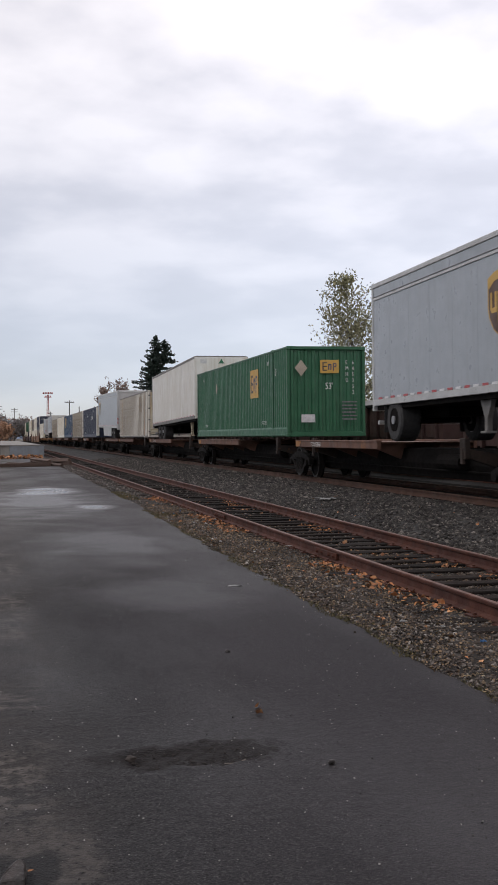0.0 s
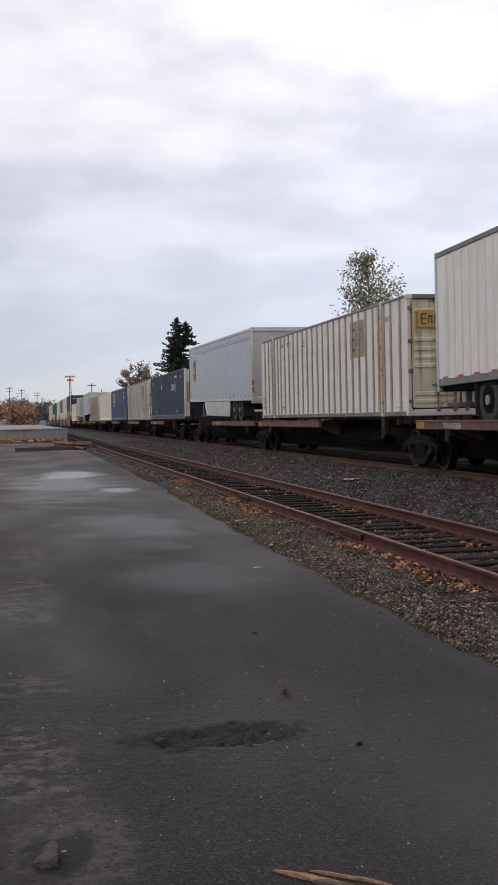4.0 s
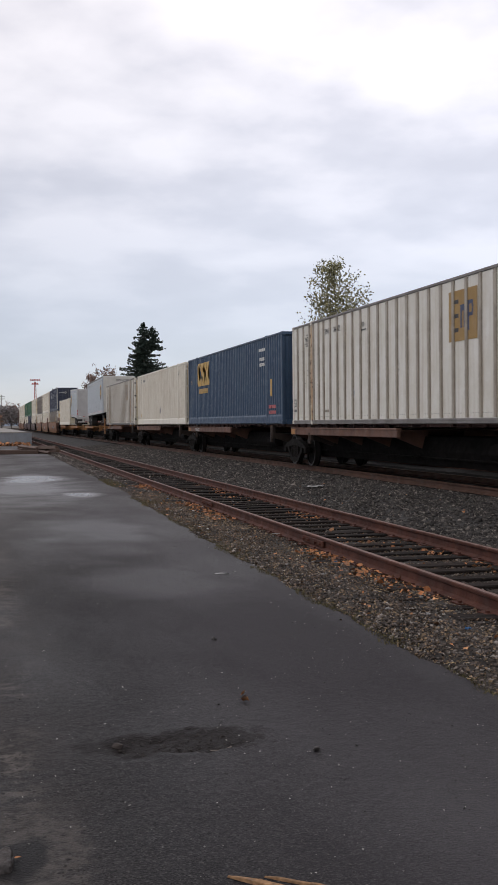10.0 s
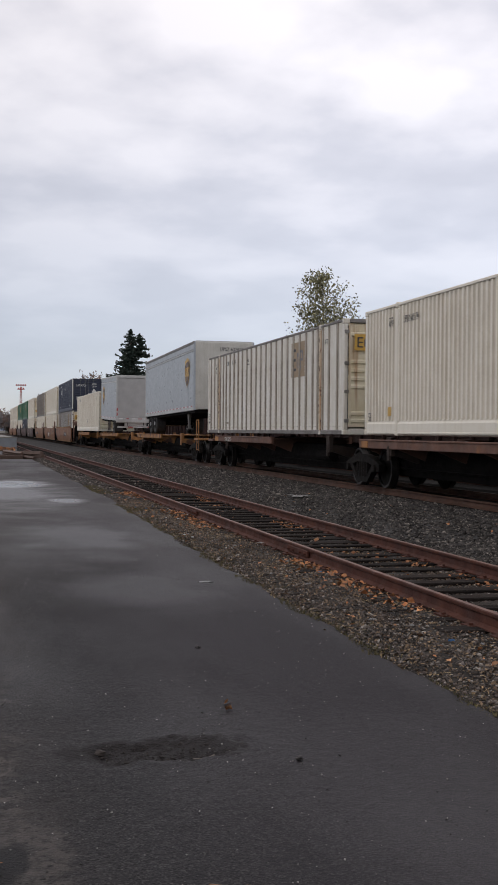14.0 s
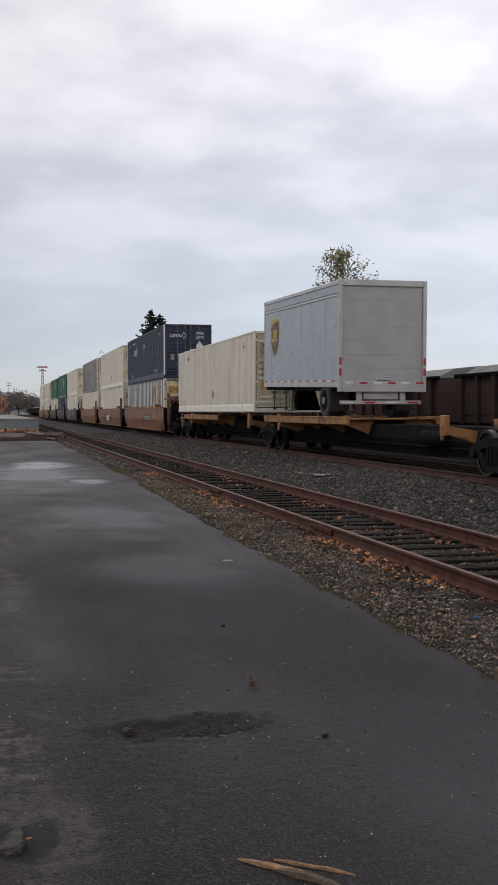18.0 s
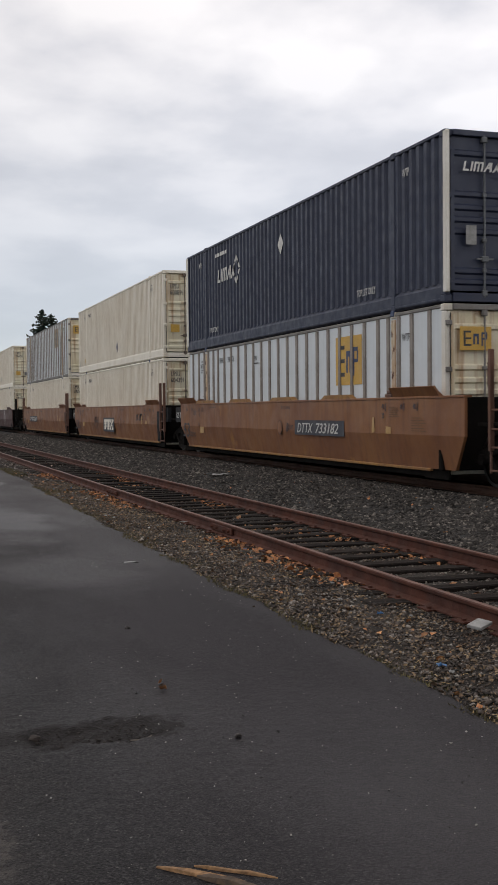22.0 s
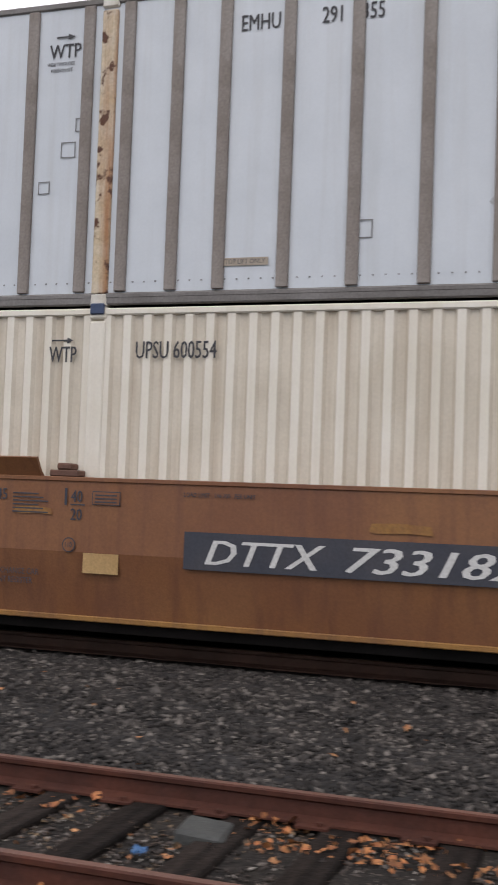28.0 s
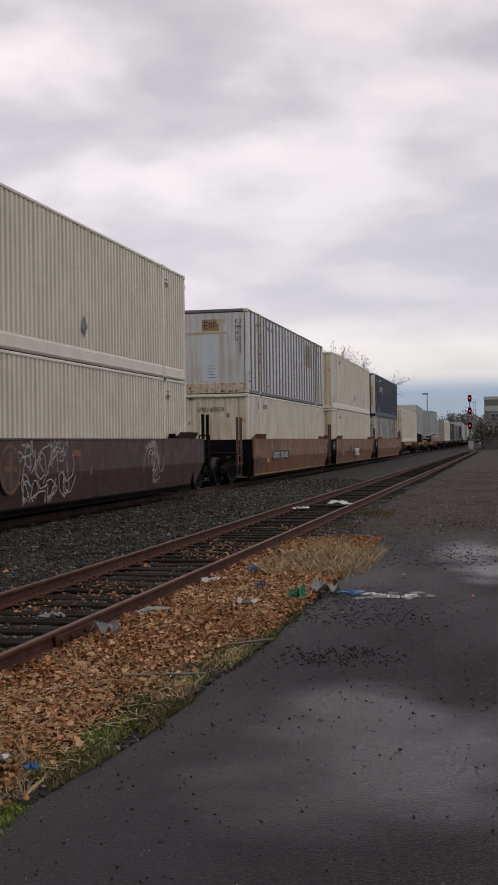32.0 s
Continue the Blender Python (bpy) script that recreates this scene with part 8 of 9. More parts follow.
gb = grid_mesh("grass_bank", np.linspace(24, 90, 20), np.linspace(-150, -38, 30), lambda X, Y: np.clip((X - 25) * 0.3, -0.35, 2.9) + 0.2 * np.sin(Y * 0.13) + 0.12 * np.sin(X * 0.6 + Y * 0.3) - np.clip((Y + 62) * 0.16, 0, 8), GRASSBANK)
tagged(new("grass_bank", gb), "green grassy bank behind the main line", "bank", kind="structure")
for i, (x, y, h) in enumerate([(40, -86, 3.2), (43, -91, 2.6), (37, -100, 3.0), (46, -97, 3.6)]):
    broadleaf((x, y, 2.4), h, "dark low bush on the grassy bank", FIR, 90 + i, 0.12, 26, 0.35, 1.1, 3, "bushes on the bank", 4)

# far hills along the horizon, the haze of distance put into their blue
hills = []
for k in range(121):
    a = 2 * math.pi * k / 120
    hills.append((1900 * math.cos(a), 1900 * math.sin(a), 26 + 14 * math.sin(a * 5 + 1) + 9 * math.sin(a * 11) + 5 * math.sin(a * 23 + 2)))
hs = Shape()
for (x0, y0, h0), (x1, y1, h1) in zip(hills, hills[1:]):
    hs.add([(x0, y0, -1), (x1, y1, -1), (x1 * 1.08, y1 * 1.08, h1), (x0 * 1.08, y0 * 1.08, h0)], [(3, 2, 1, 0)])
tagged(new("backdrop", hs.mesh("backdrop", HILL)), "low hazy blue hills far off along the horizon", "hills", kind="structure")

# ---- leaves, grass and litter ----
def leaves(name, n, xr, yr, zf, size, mat, seed, label, keep, curl=0.35, lift=0.02):
    g = np.random.default_rng(seed)
    x, y = g.uniform(*xr, n), g.uniform(*yr, n)
    k = keep(x, y, g)
    x, y = x[k], y[k]
    n = len(x)
    out = np.array([(0, -1, 0), (0.55, -0.45, 0), (0.75, 0.15, 0), (0.35, 0.5, 0), (0, 1, 0), (-0.35, 0.5, 0), (-0.75, 0.15, 0), (-0.55, -0.45, 0)], float)
    v = np.repeat(out[None], n, 0) * (1 + g.normal(0, 0.16, (n, 8, 1)))
    v[:, :, 2] = curl * g.uniform(0.2, 1.3, (n, 1)) * np.abs(v[:, :, 0]) + g.normal(0, 0.22, (n, 8)) * curl * 1.4
    v *= (size * g.lognormal(0, 0.3, n))[:, None, None]
    a, t, u = g.uniform(0, 6.28, n), g.normal(0, 0.45, n), g.normal(0, 0.45, n)
    X, Y, Z = v[:, :, 0], v[:, :, 1], v[:, :, 2]
    ct, st = np.cos(t)[:, None], np.sin(t)[:, None]
    Y, Z = Y * ct - Z * st, Y * st + Z * ct
    cu, su = np.cos(u)[:, None], np.sin(u)[:, None]
    X, Z = X * cu + Z * su, -X * su + Z * cu
    ca, sa = np.cos(a)[:, None], np.sin(a)[:, None]
    X, Y = X * ca - Y * sa, X * sa + Y * ca
    v = np.stack([X + x[:, None], Y + y[:, None], Z + (zf(x, y) + g.uniform(0.004, lift, n))[:, None]], 2).reshape(-1, 3)
    q = np.array([(0, 1, 4, 7), (1, 2, 3, 4), (7, 4, 5, 6)])
    q = (q[None] + (np.arange(n) * 8)[:, None, None]).reshape(-1, 4)
    tagged(new(name, np_mesh(name, v, q, mat)), label, "leaves", kind="stuff")


def side_z(x, y):
    return np.where(x < edge(y), -0.12, strip_z(x, y))


def noise_mask(x, y, s, seed):
    return np.sin(x * s + seed) * np.sin(y * s * 0.7 + seed * 2.1) + 0.6 * np.sin(x * s * 2.3 + y * s * 1.9 + seed)


leaves("leaf_litter", 118000, (2.5, 4.12), (-19.5, -1.0), side_z, 0.0175, LEAF, 51, "thick carpet of tan and orange fallen leaves beside the siding", lambda x, y, g: (x > np.interp(y, [-19, -12, -9.6, -9, -7.4, -6.3, -5.5, -4.4, -3], [2.5, 2.52, 2.62, 2.78, 3.02, 2.93, 2.96, 2.93, 3.05]) + g.normal(0, 0.07, len(x)) + 0.05 * np.sin(y * 7)) & (g.uniform(0, 1, len(x)) < np.interp(y, [-19.5, -16, -5, -3.2, -1.0], [0.0, 1, 1, 0.45, 0.0])), curl=0.5, lift=0.04)
leaves("leaf_litter", 6500, (2.55, 4.1), (-18, -3.2), side_z, 0.025, LEAFPALE, 64, "large pale crumpled leaves on top of the carpet", lambda x, y, g: (x > edge(y) + 0.25 + g.normal(0, 0.07, len(x))) & (noise_mask(x, y, 2.1, 5) > -0.5), curl=0.55, lift=0.075)
leaves("leaf_litter", 4200, (4.25, 5.6), (-22, -0.5), strip_z, 0.021, LEAF, 52, "fallen leaves lying between the siding's rails", lambda x, y, g: noise_mask(x, y, 1.7, 3) > 0.1, lift=0.05)
leaves("leaf_litter", 230, (5.12, 5.62), (0.9, 2.3), strip_z, 0.021, LEAFRED, 61, "heap of fallen leaves against the rail", lambda x, y, g: noise_mask(x, y, 4.0, 3) > -0.2, lift=0.05)
leaves("leaf_litter", 2000, (4.25, 5.6), (-2, 40), strip_z, 0.02, LEAF, 53, "fallen leaves lying between the siding's rails", lambda x, y, g: noise_mask(x, y, 1.7, 5) > 0.75)
leaves("leaf_litter", 2600, (3.68, 4.1), (-2, 30), strip_z, 0.025, LEAFRED, 54, "orange fallen leaves gathered along the rail", lambda x, y, g: (noise_mask(x * 0.2, y, 1.1, 4) > 0.1) & (g.uniform(0, 1, len(x)) < np.interp(x, [3.68, 4.0], [0.25, 1])), lift=0.045)
leaves("leaf_litter", 1300, (5.25, 5.6), (-2, 30), strip_z, 0.025, LEAFRED, 63, "orange fallen leaves gathered against the far rail", lambda x, y, g: noise_mask(x * 0.2, y, 1.3, 9) > 0.35, lift=0.045)
leaves("leaf_litter", 500, (2.9, 5.7), (-3, 30), strip_z, 0.024, LEAF, 55, "fallen leaves scattered on the gravel", lambda x, y, g: x > edge(y))
leaves("leaf_litter", 6, (0.8, 2.5), (-14, -8.5), side_z, 0.024, LEAF, 56, "single fallen leaves on the asphalt", lambda x, y, g: x < edge(y))
leaves("leaf_litter", 1, (0.072, 0.082), (4.16, 4.17), side_z, 0.022, LEAFRED, 60, "one small orange leaf beside a rock on the asphalt", lambda x, y, g: x < 2, lift=0.012)
leaves("leaf_litter", 3, (1.32, 1.46), (6.1, 6.35), side_z, 0.022, LEAF, 62, "two or three fallen leaves on the asphalt", lambda x, y, g: x < 2)
leaves("leaf_litter", 160, (5.8, 8.0), (-20, 25), shoulder_z, 0.02, LEAF, 57, "fallen leaves scattered on the ballast", lambda x, y, g: g.uniform(0, 1, len(x)) < 0.8, lift=0.05)
leaves("leaf_litter", 1500, (-4, 3.3), (82, 86.3), lambda x, y: -0.12 + 0 * x, 0.09, LEAF, 58, "drift of orange leaves against the loading dock", lambda x, y, g: y > 84.5 + g.normal(0, 0.5, len(x)), lift=0.25)

leaves("leaf_fragments", 24000, (2.7, 4.1), (-3, 26), side_z, 0.0105, LEAFBIT, 59, "rotting brown leaf fragments on the gravel", lambda x, y, g: x > edge(y) + g.normal(0, 0.05, len(x)), lift=0.012)
leaves("leaf_fragments", 7000, (4.25, 5.6), (-14, 20), strip_z, 0.015, LEAFBIT, 60, "rotting brown leaf fragments between the rails", lambda x, y, g: noise_mask(x, y, 1.1, 2) > -0.3, lift=0.012)


def blades(name, n, xr, yr, h, mat, seed, label, keep):
    g = np.random.default_rng(seed)
    x, y = g.uniform(*xr, n), g.uniform(*yr, n)
    k = keep(x, y, g)
    x, y = x[k], y[k]
    n = len(x)
    a = g.uniform(0, 6.28, n)
    hh = h * g.lognormal(0, 0.35, n)
    lean = g.normal(0, 0.55, (n, 2)) * hh[:, None]
    w = 0.0055
    z = side_z(x, y) - 0.01
    dx, dy = np.cos(a) * w, np.sin(a) * w
    v = np.stack([np.stack([x - dx, y - dy, z], 1), np.stack([x + dx, y + dy, z], 1), np.stack([x + lean[:, 0] * 0.4 + dx * 0.7, y + lean[:, 1] * 0.4 + dy * 0.7, z + hh * 0.6], 1), np.stack([x + lean[:, 0], y + lean[:, 1], z + hh], 1)], 1).reshape(-1, 3)
    tagged(new(name, np_mesh(name, v, np.arange(4 * n).reshape(n, 4), mat)), label, "grass", kind="stuff")


PATCHES = ((2.80, -6.05, 0.13, 0.55), (2.85, -5.5, 0.15, 0.2), (2.62, -8.7, 0.10, 0.5), (2.70, -7.6, 0.09, 0.25), (2.80, -4.45, 0.15, 0.36))
blades("grass", 60000, (2.35, 3.3), (-9.5, -3.2), 0.024, GRASS, 71, "short bright green grass along the asphalt edge", lambda x, y, g: np.min([np.hypot((x - a) / c, (y - b) / d) for a, b, c, d in PATCHES], 0) < 1 + g.normal(0, 0.18, len(x)))
blades("moss", 90000, (2.35, 3.2), (-11, -3.2), 0.026, MOSS, 76, "olive moss and thin grass along the asphalt edge", lambda x, y, g: (x > edge(y) - 0.02) & (x < edge(y) + 0.42 + g.normal(0, 0.06, len(x))) & (noise_mask(x * 0.8, y, 2.3, 1) > 0.1))
blades("moss", 52000, (2.7, 3.7), (-2.6, 24), 0.016, MOSSDARK, 77, "dark olive moss along the asphalt edge", lambda x, y, g: (x > edge(y) - 0.07 + 0.05 * np.sin(y * 3.1)) & (x < edge(y) + 0.06 + np.abs(g.normal(0, 0.13, len(x)))) & (noise_mask(x * 0.5, y, 1.9, 4) > -0.45))
blades("grass", 5000, (2.9, 3.5), (22, 32), 0.035, MOSSDARK, 72, "short dark green grass at the asphalt edge", lambda x, y, g: (x > edge(y) - 0.1) & (noise_mask(x, y, 0.9, 2) > 0))
blades("dry_grass", 34000, (2.5, 4.0), (-19, -3.2), 0.045, DRYGRASS, 73, "dry straw-coloured grass among the fallen leaves", lambda x, y, g: (x > edge(y) + 0.08) & (noise_mask(x, y, 1.6, 7) > -0.1))
blades("dry_grass", 26000, (2.2, 4.0), (-19.0, -12.8), 0.07, STRAW, 74, "pale fuzz of tall dry grass at the end of the leaves", lambda x, y, g: np.hypot((x - 3.0) / 0.75, (y + 15.4) / 1.9) < 0.9 + g.normal(0, 0.25, len(x)))
blades("dry_grass", 9000, (2.6, 3.5), (-5.2, -3.3), 0.045, STRAW, 78, "tuft of dry grass beside the leaves", lambda x, y, g: np.hypot((x - 2.95) / 0.16, (y + 4.05) / 0.4) < 0.9 + g.normal(0, 0.25, len(x)))
blades("moss", 26000, (2.9, 4.0), (-34, -17), 0.03, MOSS, 79, "mossy green growth along the siding", lambda x, y, g: (x > edge(y) - 0.5) & (noise_mask(x, y, 0.8, 3) > 0.35))
blades("dry_grass", 700, (2.75, 3.1), (-2, 12), 0.014, DRYGRASS, 75, "sparse dry grass along the asphalt edge", lambda x, y, g: abs(x - edge(y) - 0.06) < 0.09)


def straws(name, n, xr, yr, length, mat, seed, label, keep, width=0.0016, lift=0.03):
    """Loose straws and twigs lying about: thin bent strips at every angle."""
    g = np.random.default_rng(seed)
    x, y = g.uniform(*xr, n), g.uniform(*yr, n)
    k = keep(x, y, g)
    x, y = x[k], y[k]
    n = len(x)
    a, b = g.uniform(0, 6.28, n), g.normal(0, 0.5, n)
    h = length * g.lognormal(0, 0.4, n) / 2
    z0 = side_z(x, y) + g.uniform(0.006, lift, n)
    z = np.stack([z0 + g.normal(0, 0.006, n), z0 + 0.004, z0 + g.normal(0, 0.006, n)], 1)
    px = np.stack([x - np.cos(a) * h, x, x + np.cos(a + b) * h], 1)
    py = np.stack([y - np.sin(a) * h, y, y + np.sin(a + b) * h], 1)
    w = width * g.uniform(0.6, 1.5, n)
    nx, ny = (-np.sin(a) * w)[:, None], (np.cos(a) * w)[:, None]
    v = np.concatenate([np.stack([px - nx, py - ny, z], 2), np.stack([px + nx, py + ny, z + 0.001], 2)], 1).reshape(-1, 3)
    q = (np.array([(0, 1, 4, 3), (1, 2, 5, 4)])[None] + (np.arange(n) * 6)[:, None, None]).reshape(-1, 4)
    tagged(new(name, np_mesh(name, v, q, mat)), label, "straw", kind="stuff")


straws("loose_straw", 1500, (2.8, 4.1), (-2.8, 20), 0.05, DRYGRASS, 81, "pale straws and twigs scattered over the gravel", lambda x, y, g: (x > edge(y)) & (noise_mask(x, y, 1.4, 6) > -0.2))
straws("loose_straw", 3600, (2.8, 5.6), (-2.8, 20), 0.06, SPLINTDARK, 82, "grey-brown twigs scattered over the gravel and ties", lambda x, y, g: (x > edge(y)) & (abs(x - 4.17) > 0.08))
straws("loose_straw", 15000, (2.55, 4.05), (-18, -3), 0.10, DRYGRASS, 83, "dry grass stalks lying over the fallen leaves", lambda x, y, g: (x > edge(y) + 0.1) & (noise_mask(x, y, 1.9, 2) > 0.0), lift=0.07)


def scrap(name, at, w, l, mat, label, seed, thick=0.004, rumple=0.03, turn=0.0, group="litter beside the siding", category="litter"):
    """A crumpled flat scrap with some thickness."""
    g = np.random.default_rng(seed)
    n, m = 7, 7
    X, Y = np.meshgrid(np.linspace(-0.5, 0.5, n), np.linspace(-0.5, 0.5, m))
    ang = np.arctan2(Y, X)
    k = 1 + 0.22 * np.sin(3 * ang + seed) + 0.15 * np.sin(5 * ang + seed * 2)
    Z = np.abs(g.normal(0, rumple, X.shape)) + 0.006
    c, s = math.cos(turn), math.sin(turn)
    x, y = X * k * w, Y * k * l
    P = np.stack([x * c - y * s, x * s + y * c, Z], 2).reshape(-1, 3)
    Q = P.copy(); Q[:, 2] -= thick
    v = [tuple(p) for p in P] + [tuple(p) for p in Q]
    f = []
    for j in range(m - 1):
        for i in range(n - 1):
            a = j * n + i
            f += [(a, a + 1, a + n + 1, a + n), (a + n + n * m, a + n + 1 + n * m, a + 1 + n * m, a + n * m)]
    rim = [i for i in range(n)] + [n * j + n - 1 for j in range(1, m)] + [n * (m - 1) + i for i in range(n - 2, -1, -1)] + [n * j for j in range(m - 2, 0, -1)]
    for a, b in zip(rim, rim[1:] + rim[:1]):
        f.append((b, a, a + n * m, b + n * m))
    s = Shape()
    s.add(v, f)
    return solid(name, s, mat, label, category, group, at=at)


scrap("plastic_bag", (4.65, 3.6, -0.17), 0.22, 0.16, PLASTIC, "torn white plastic film between the rails", 1)
scrap("plastic_bag", (3.13, -5.27, -0.08), 0.20, 0.10, PLASTIC, "crumpled white plastic bag on the leaves", 2, rumple=0.03)
scrap("paper_cup", (3.08, -4.84, -0.09), 0.09, 0.07, PLASTIC, "crushed white paper cup on the leaves", 3, rumple=0.03)
scrap("plastic_bag", (3.5, -5.77, -0.07), 0.16, 0.10, PLGREY, "pale plastic film half covered by leaves", 4, rumple=0.03)
scrap("plastic_bag", (3.84, -9.0, -0.07), 0.2, 0.12, PLGREY, "grey torn sheet lying on the leaves", 5, rumple=0.06)
scrap("plastic_bag", (2.62, -11.5, -0.09), 0.16, 0.14, PLGREEN, "crumpled green plastic bag", 6, rumple=0.06)
scrap("plastic_bag", (2.43, -12.1, -0.10), 0.26, 0.24, PLGREY, "crumpled translucent plastic sheet", 7, rumple=0.06)
scrap("plastic_bag", (2.12, -11.93, -0.10), 0.26, 0.12, PLBLUE, "strip of pale blue plastic", 8, rumple=0.02)
sh = random.Random(19)
for i in range(30):
    u = sh.uniform(0, 1)
    scrap("plastic_scrap", (2.05 - 0.85 * u, -11.75 - 0.35 * u + sh.gauss(0, 0.10), -0.119), sh.uniform(0.06, 0.15), sh.uniform(0.06, 0.16), PLASTIC if i % 4 == 0 else PLGREY, "scrap of torn pale plastic sheeting trodden on the asphalt", 200 + i, rumple=0.008, turn=sh.uniform(0, 3))
scrap("plastic_bag", (4.64, -28.7, -0.1), 0.5, 0.6, PLASTIC, "white plastic sheet by the siding", 31, rumple=0.06)
scrap("plastic_bag", (5.43, -27.2, -0.12), 0.35, 0.4, PLASTIC, "white plastic scrap between the rails", 32, rumple=0.03)
scrap("paper_scrap", (7.04, 23.5, 0.05), 0.4, 0.35, PLGREY, "pale flattened carton on the ballast", 33, rumple=0.02)
scrap("paper_scrap", (3.18, 6.2, -0.13), 0.05, 0.05, PLBLUE, "blue plastic cap on the gravel", 34, rumple=0.01)
scrap("paper_scrap", (3.58, 4.15, -0.09), 0.10, 0.09, PLASTIC, "crumpled white paper on the gravel", 35, rumple=0.03)
scrap("paper_scrap", (4.85, 2.59, -0.165), 0.07, 0.06, PLBLUE, "blue plastic scrap between the rails", 36, rumple=0.02)
scrap("paper_scrap", (2.83, -5.15, -0.08), 0.07, 0.05, PLBLUE, "blue wrapper in the grass", 37, rumple=0.02)
scrap("paper_scrap", (3.6, -13.6, -0.08), 0.11, 0.08, PLBLUE, "blue wrapper on the leaves", 38, rumple=0.04)
scrap("paper_scrap", (3.2, -12.2, -0.08), 0.10, 0.08, PLBLUE, "pale blue wrapper on the leaves", 39, rumple=0.03)
scrap("paper_scrap", (3.05, -10.9, -0.08), 0.2, 0.12, PLASTIC, "white wrapper on the leaves", 40, rumple=0.03)
scrap("paper_scrap", (3.9, -12.6, -0.08), 0.2, 0.12, PLASTIC, "white wrapper on the leaves", 41, rumple=0.03)
scrap("paper_scrap", (5.5, -6.3, -0.16), 0.1, 0.1, PLASTIC, "white cup lid between the rails", 42, rumple=0.02)
scrap("paper_scrap", (4.85, -10.2, -0.15), 0.2, 0.12, PLGREY, "grey scrap between the rails", 43, rumple=0.03)
rr = random.Random(77)
for i in range(46):
    y = rr.uniform(-4, 26)
    scrap("paper_scrap", (rr.uniform(max(float(edge(y)) + 0.1, 2.9), 4.0), y, -0.11), rr.uniform(0.015, 0.045), rr.uniform(0.012, 0.035), rr.choice([PLASTIC, PLASTIC, PLGREY, PLGREY, PLGREY, PLBLUE]), "small scrap of paper or plastic on the gravel", 100 + i, rumple=0.008)
for i, (x, y, w, l, a) in enumerate([(2.39, 11.5, 0.13, 0.07, 0.1), (4.02, 15.4, 0.10, 0.06, 0.3)]):
    scrap("paper_scrap", (x, y, -0.122), w, l, PLGREY, "flattened pale scrap on the asphalt", 160 + i, rumple=0.004)


def rod(name, pts, r, mat, label, category, n=7):
    s = Shape()
    for a, b in zip(pts, pts[1:]):
        s.cyl(a, b, r, n)
    return solid(name, s, mat, label, category, "litter beside the siding")


rod("bent_pipe", [(4.00, -10.25, -0.11), (3.96, -10.42, -0.09), (3.88, -10.56, -0.10), (3.78, -10.64, -0.115)], 0.03, PLGREY, "bent grey plastic pipe lying on the leaves", "pipe")
rod("stick", [(3.12, -7.4, -0.08), (2.9, -7.5, -0.085), (2.6, -7.65, -0.1)], 0.011, DRYSTICK, "weathered grey stick on the grass", "stick")
rod("stick", [(2.75, -8.7, -0.09), (2.4, -9.1, -0.1)], 0.010, DRYSTICK, "weathered grey stick on the asphalt edge", "stick")
rod("stick", [(1.04, 5.36, -0.135), (1.10, 5.33, -0.13), (1.15, 5.38, -0.128)], 0.0035, DRYSTICK, "thin pale twig in the pothole", "stick", 5)
bd2 = solid("board", Shape().box(-0.08, 0.08, -0.06, 0.06, 0, 0.025, 0.004), PLGREY, "small whitish board lying against the rail", "board", "litter beside the siding", at=(3.98, 7.1, -0.10))
bd2.rotation_euler = (0.1, -0.15, 0.5)
bl = solid("concrete_block", Shape().box(-0.17, 0.17, -0.13, 0.13, -0.05, 0.04, 0.02), surf("grey_slab", (0.062, 0.066, 0.062), (0.05, 0.052, 0.05), rough=0.85, bump=0.3), "square grey slab between the ties", "block", "litter beside the siding", at=(5.30, 2.42, -0.17))
bl.rotation_euler = (0.1, 0.05, 0.15)
def splinter(p, q, w, h, mat, seed):
    """A split stick: a ragged wedge that tapers at both ends."""
    r = random.Random(seed)
    p, q = Vector(p), Vector(q)
    d = (q - p).normalized()
    n = Vector((-d.y, d.x, 0))
    vs, fs = [], []
    for k in range(7):
        u = k / 6
        c = p.lerp(q, u)
        t = (0.35, 0.85, 1.0, 0.95, 0.9, 0.75, 0.25)[k]
        for a, z in ((-0.5, 0.0), (0.5, 0.0), (0.42, 1.0), (-0.3, 0.8)):
            vs.append(tuple(c + n * a * w * t * r.uniform(0.8, 1.2) + Vector((0, 0, z * h * t * r.uniform(0.75, 1.2)))))
        if k:
            o = 4 * k
            fs += [(o - 4 + j, o - 4 + (j + 1) % 4, o + (j + 1) % 4, o + j) for j in range(4)]
    fs += [(3, 2, 1, 0), (24, 25, 26, 27)]
    return solid("wood_splinter", Shape().add(vs, fs), mat, "split piece of wood lying on the asphalt", "wood", "split wood pieces")


splinter((0.79, 3.81, -0.119), (1.06, 3.55, -0.119), 0.026, 0.016, SPLINT, 1)
splinter((0.915, 3.775, -0.119), (1.155, 3.585, -0.119), 0.014, 0.012, SPLINT, 2)
splinter((0.90, 3.685, -0.119), (1.08, 3.50, -0.119), 0.03, 0.022, SPLINTDARK, 3)
rod("stick", [(0.76, -3.93, -0.115), (0.72, -4.05, -0.113), (0.74, -4.18, -0.114)], 0.008, SPLINTDARK, "thin brown twig on the asphalt", "stick", 5)


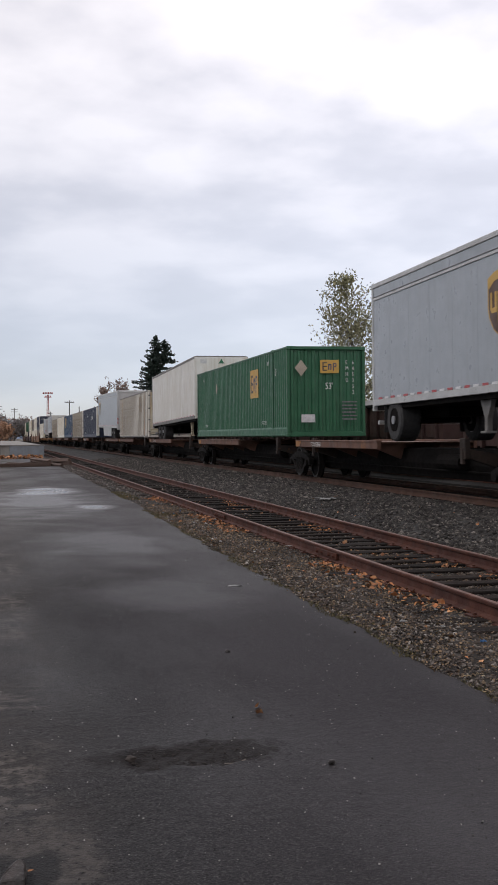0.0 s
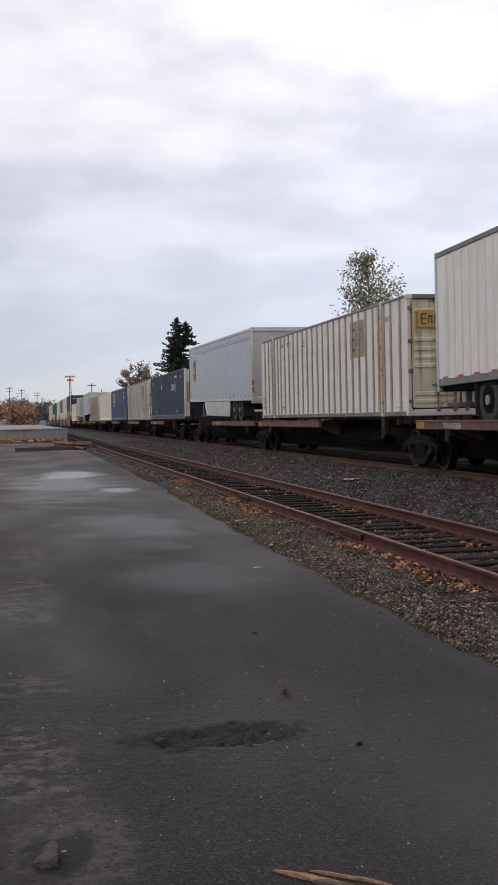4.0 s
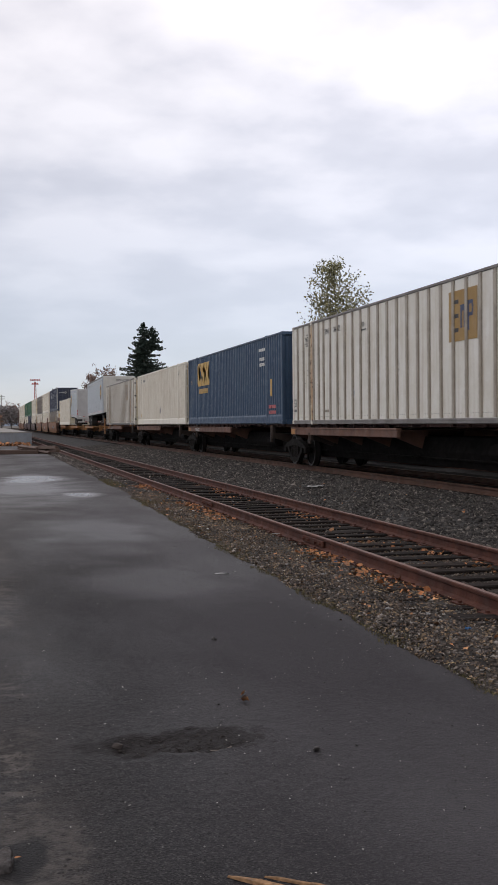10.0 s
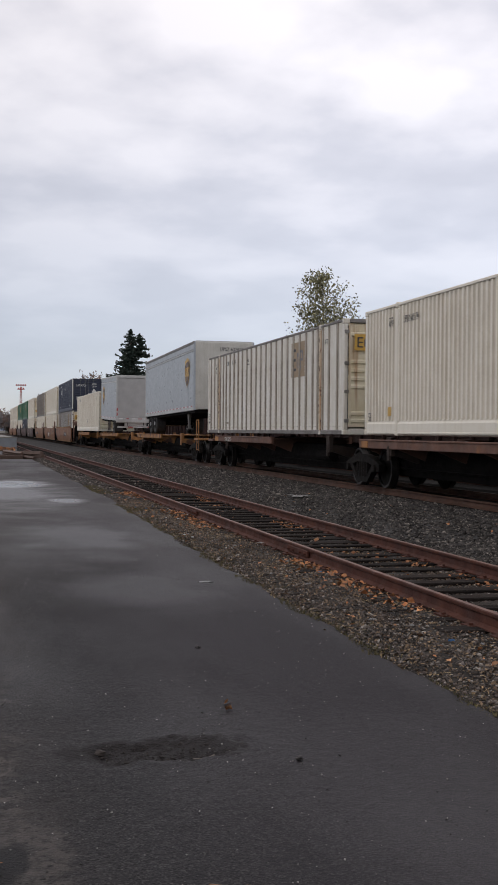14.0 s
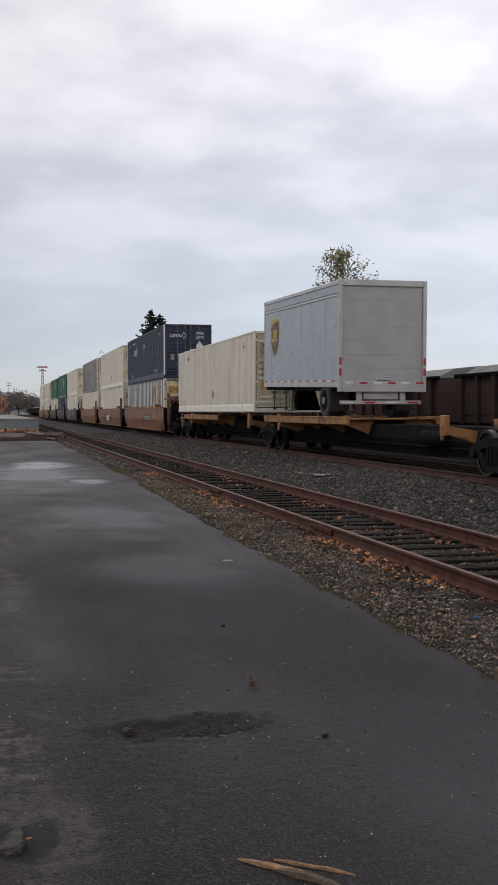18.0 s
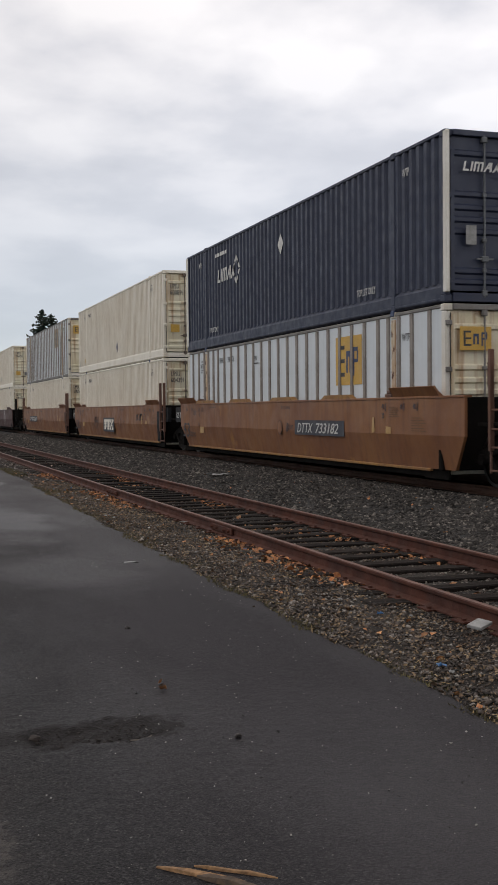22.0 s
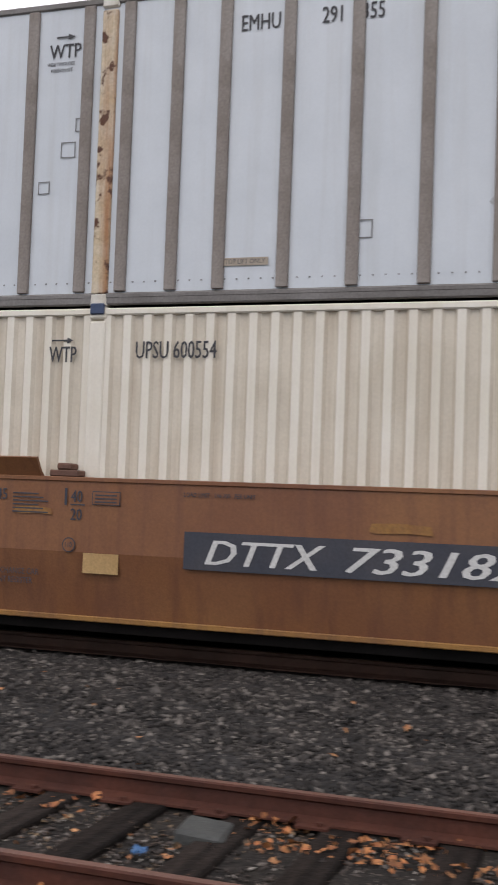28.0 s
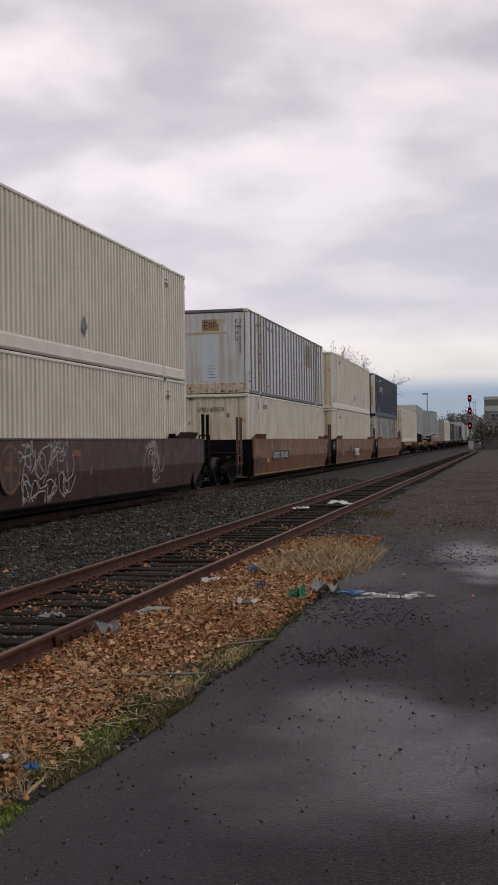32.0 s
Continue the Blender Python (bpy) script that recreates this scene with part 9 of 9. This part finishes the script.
def rock(at, size, mat, label, seed):
    g = random.Random(seed)
    bm = bmesh.new()
    bmesh.ops.create_icosphere(bm, subdivisions=2, radius=1.0)
    for v in bm.verts:
        k = 1 + 0.6 * noise.noise(v.co * 1.2 + Vector((seed, 0, 0))) + 0.35 * noise.noise(v.co * 3.5)
        v.co = Vector((v.co.x * size[0] * k, v.co.y * size[1] * k, v.co.z * size[2] * k))
    me = bpy.data.meshes.new("rock")
    bm.to_mesh(me)
    bm.free()
    me.materials.append(mat)
    ob = new("rock", me)
    ob.location = at
    return tagged(ob, label, "rock", "loose stones on the lane")


ROCKM = surf("wet_brown_rock", (0.036, 0.026, 0.023), (0.012, 0.0095, 0.009), scale=22, rough=0.5, grain=0.3, bump=0.6, bscale=60)


def split_rock(at, label):
    """A broken rock: a low blunt face towards the lane's end and a ridge rising behind it."""
    bm = bmesh.new()
    for p in ((-0.047, -0.06, 0), (0.036, -0.066, 0), (-0.05, -0.05, 0.03), (0.032, -0.056, 0.031), (-0.034, 0.05, 0), (0.05, 0.07, 0), (-0.028, 0.0, 0.044), (0.006, 0.045, 0.06), (0.034, 0.062, 0.066), (0.05, 0.03, 0.03), (0.046, -0.02, 0.012)):
        bm.verts.new(p)
    bmesh.ops.convex_hull(bm, input=bm.verts)
    bmesh.ops.bevel(bm, geom=bm.edges[:], offset=0.005, segments=1, affect="EDGES")
    bmesh.ops.triangulate(bm, faces=bm.faces[:])
    bmesh.ops.subdivide_edges(bm, edges=bm.edges[:], cuts=1, use_grid_fill=True)
    for v in bm.verts:
        v.co += Vector((1, 0.6, 1)) * (0.004 * noise.noise(v.co * 60))
    me = bpy.data.meshes.new("rock")
    bm.to_mesh(me)
    bm.free()
    me.materials.append(ROCKM)
    ob = new("rock", me)
    ob.location = at
    return tagged(ob, label, "rock", "loose stones on the lane")


split_rock((0.012, 4.10, -0.123), "wet brown broken rock on the asphalt")
rock((0.60, 5.54, -0.132), (0.028, 0.018, 0.016), surf("dark_rubble", (0.02, 0.0155, 0.014)), "small brown stone in the pothole", 4)
rock((1.53, 5.18, -0.112), (0.018, 0.016, 0.012), ROCKM, "small dark pebble on the asphalt", 5)
rock((1.60, 8.0, -0.112), (0.02, 0.018, 0.014), ROCKM, "small dark pebble on the asphalt", 6)


# ---- what moves ----
RUN = ((0, -0.07), (4, 42.10), (8, 83.97), (12, 125.69), (16, 167.45), (20, 209.40), (24, 251.72), (28, 294.56), (32, 338.11))


def motions():
    """The whole train rolls past, all of it keyed with the same run of distances."""
    for ob, s, z, tilt in TRAIN:
        walk(ob, [(t, pose(MAIN, s - d, z, tilt)) for t, d in RUN])


motions()
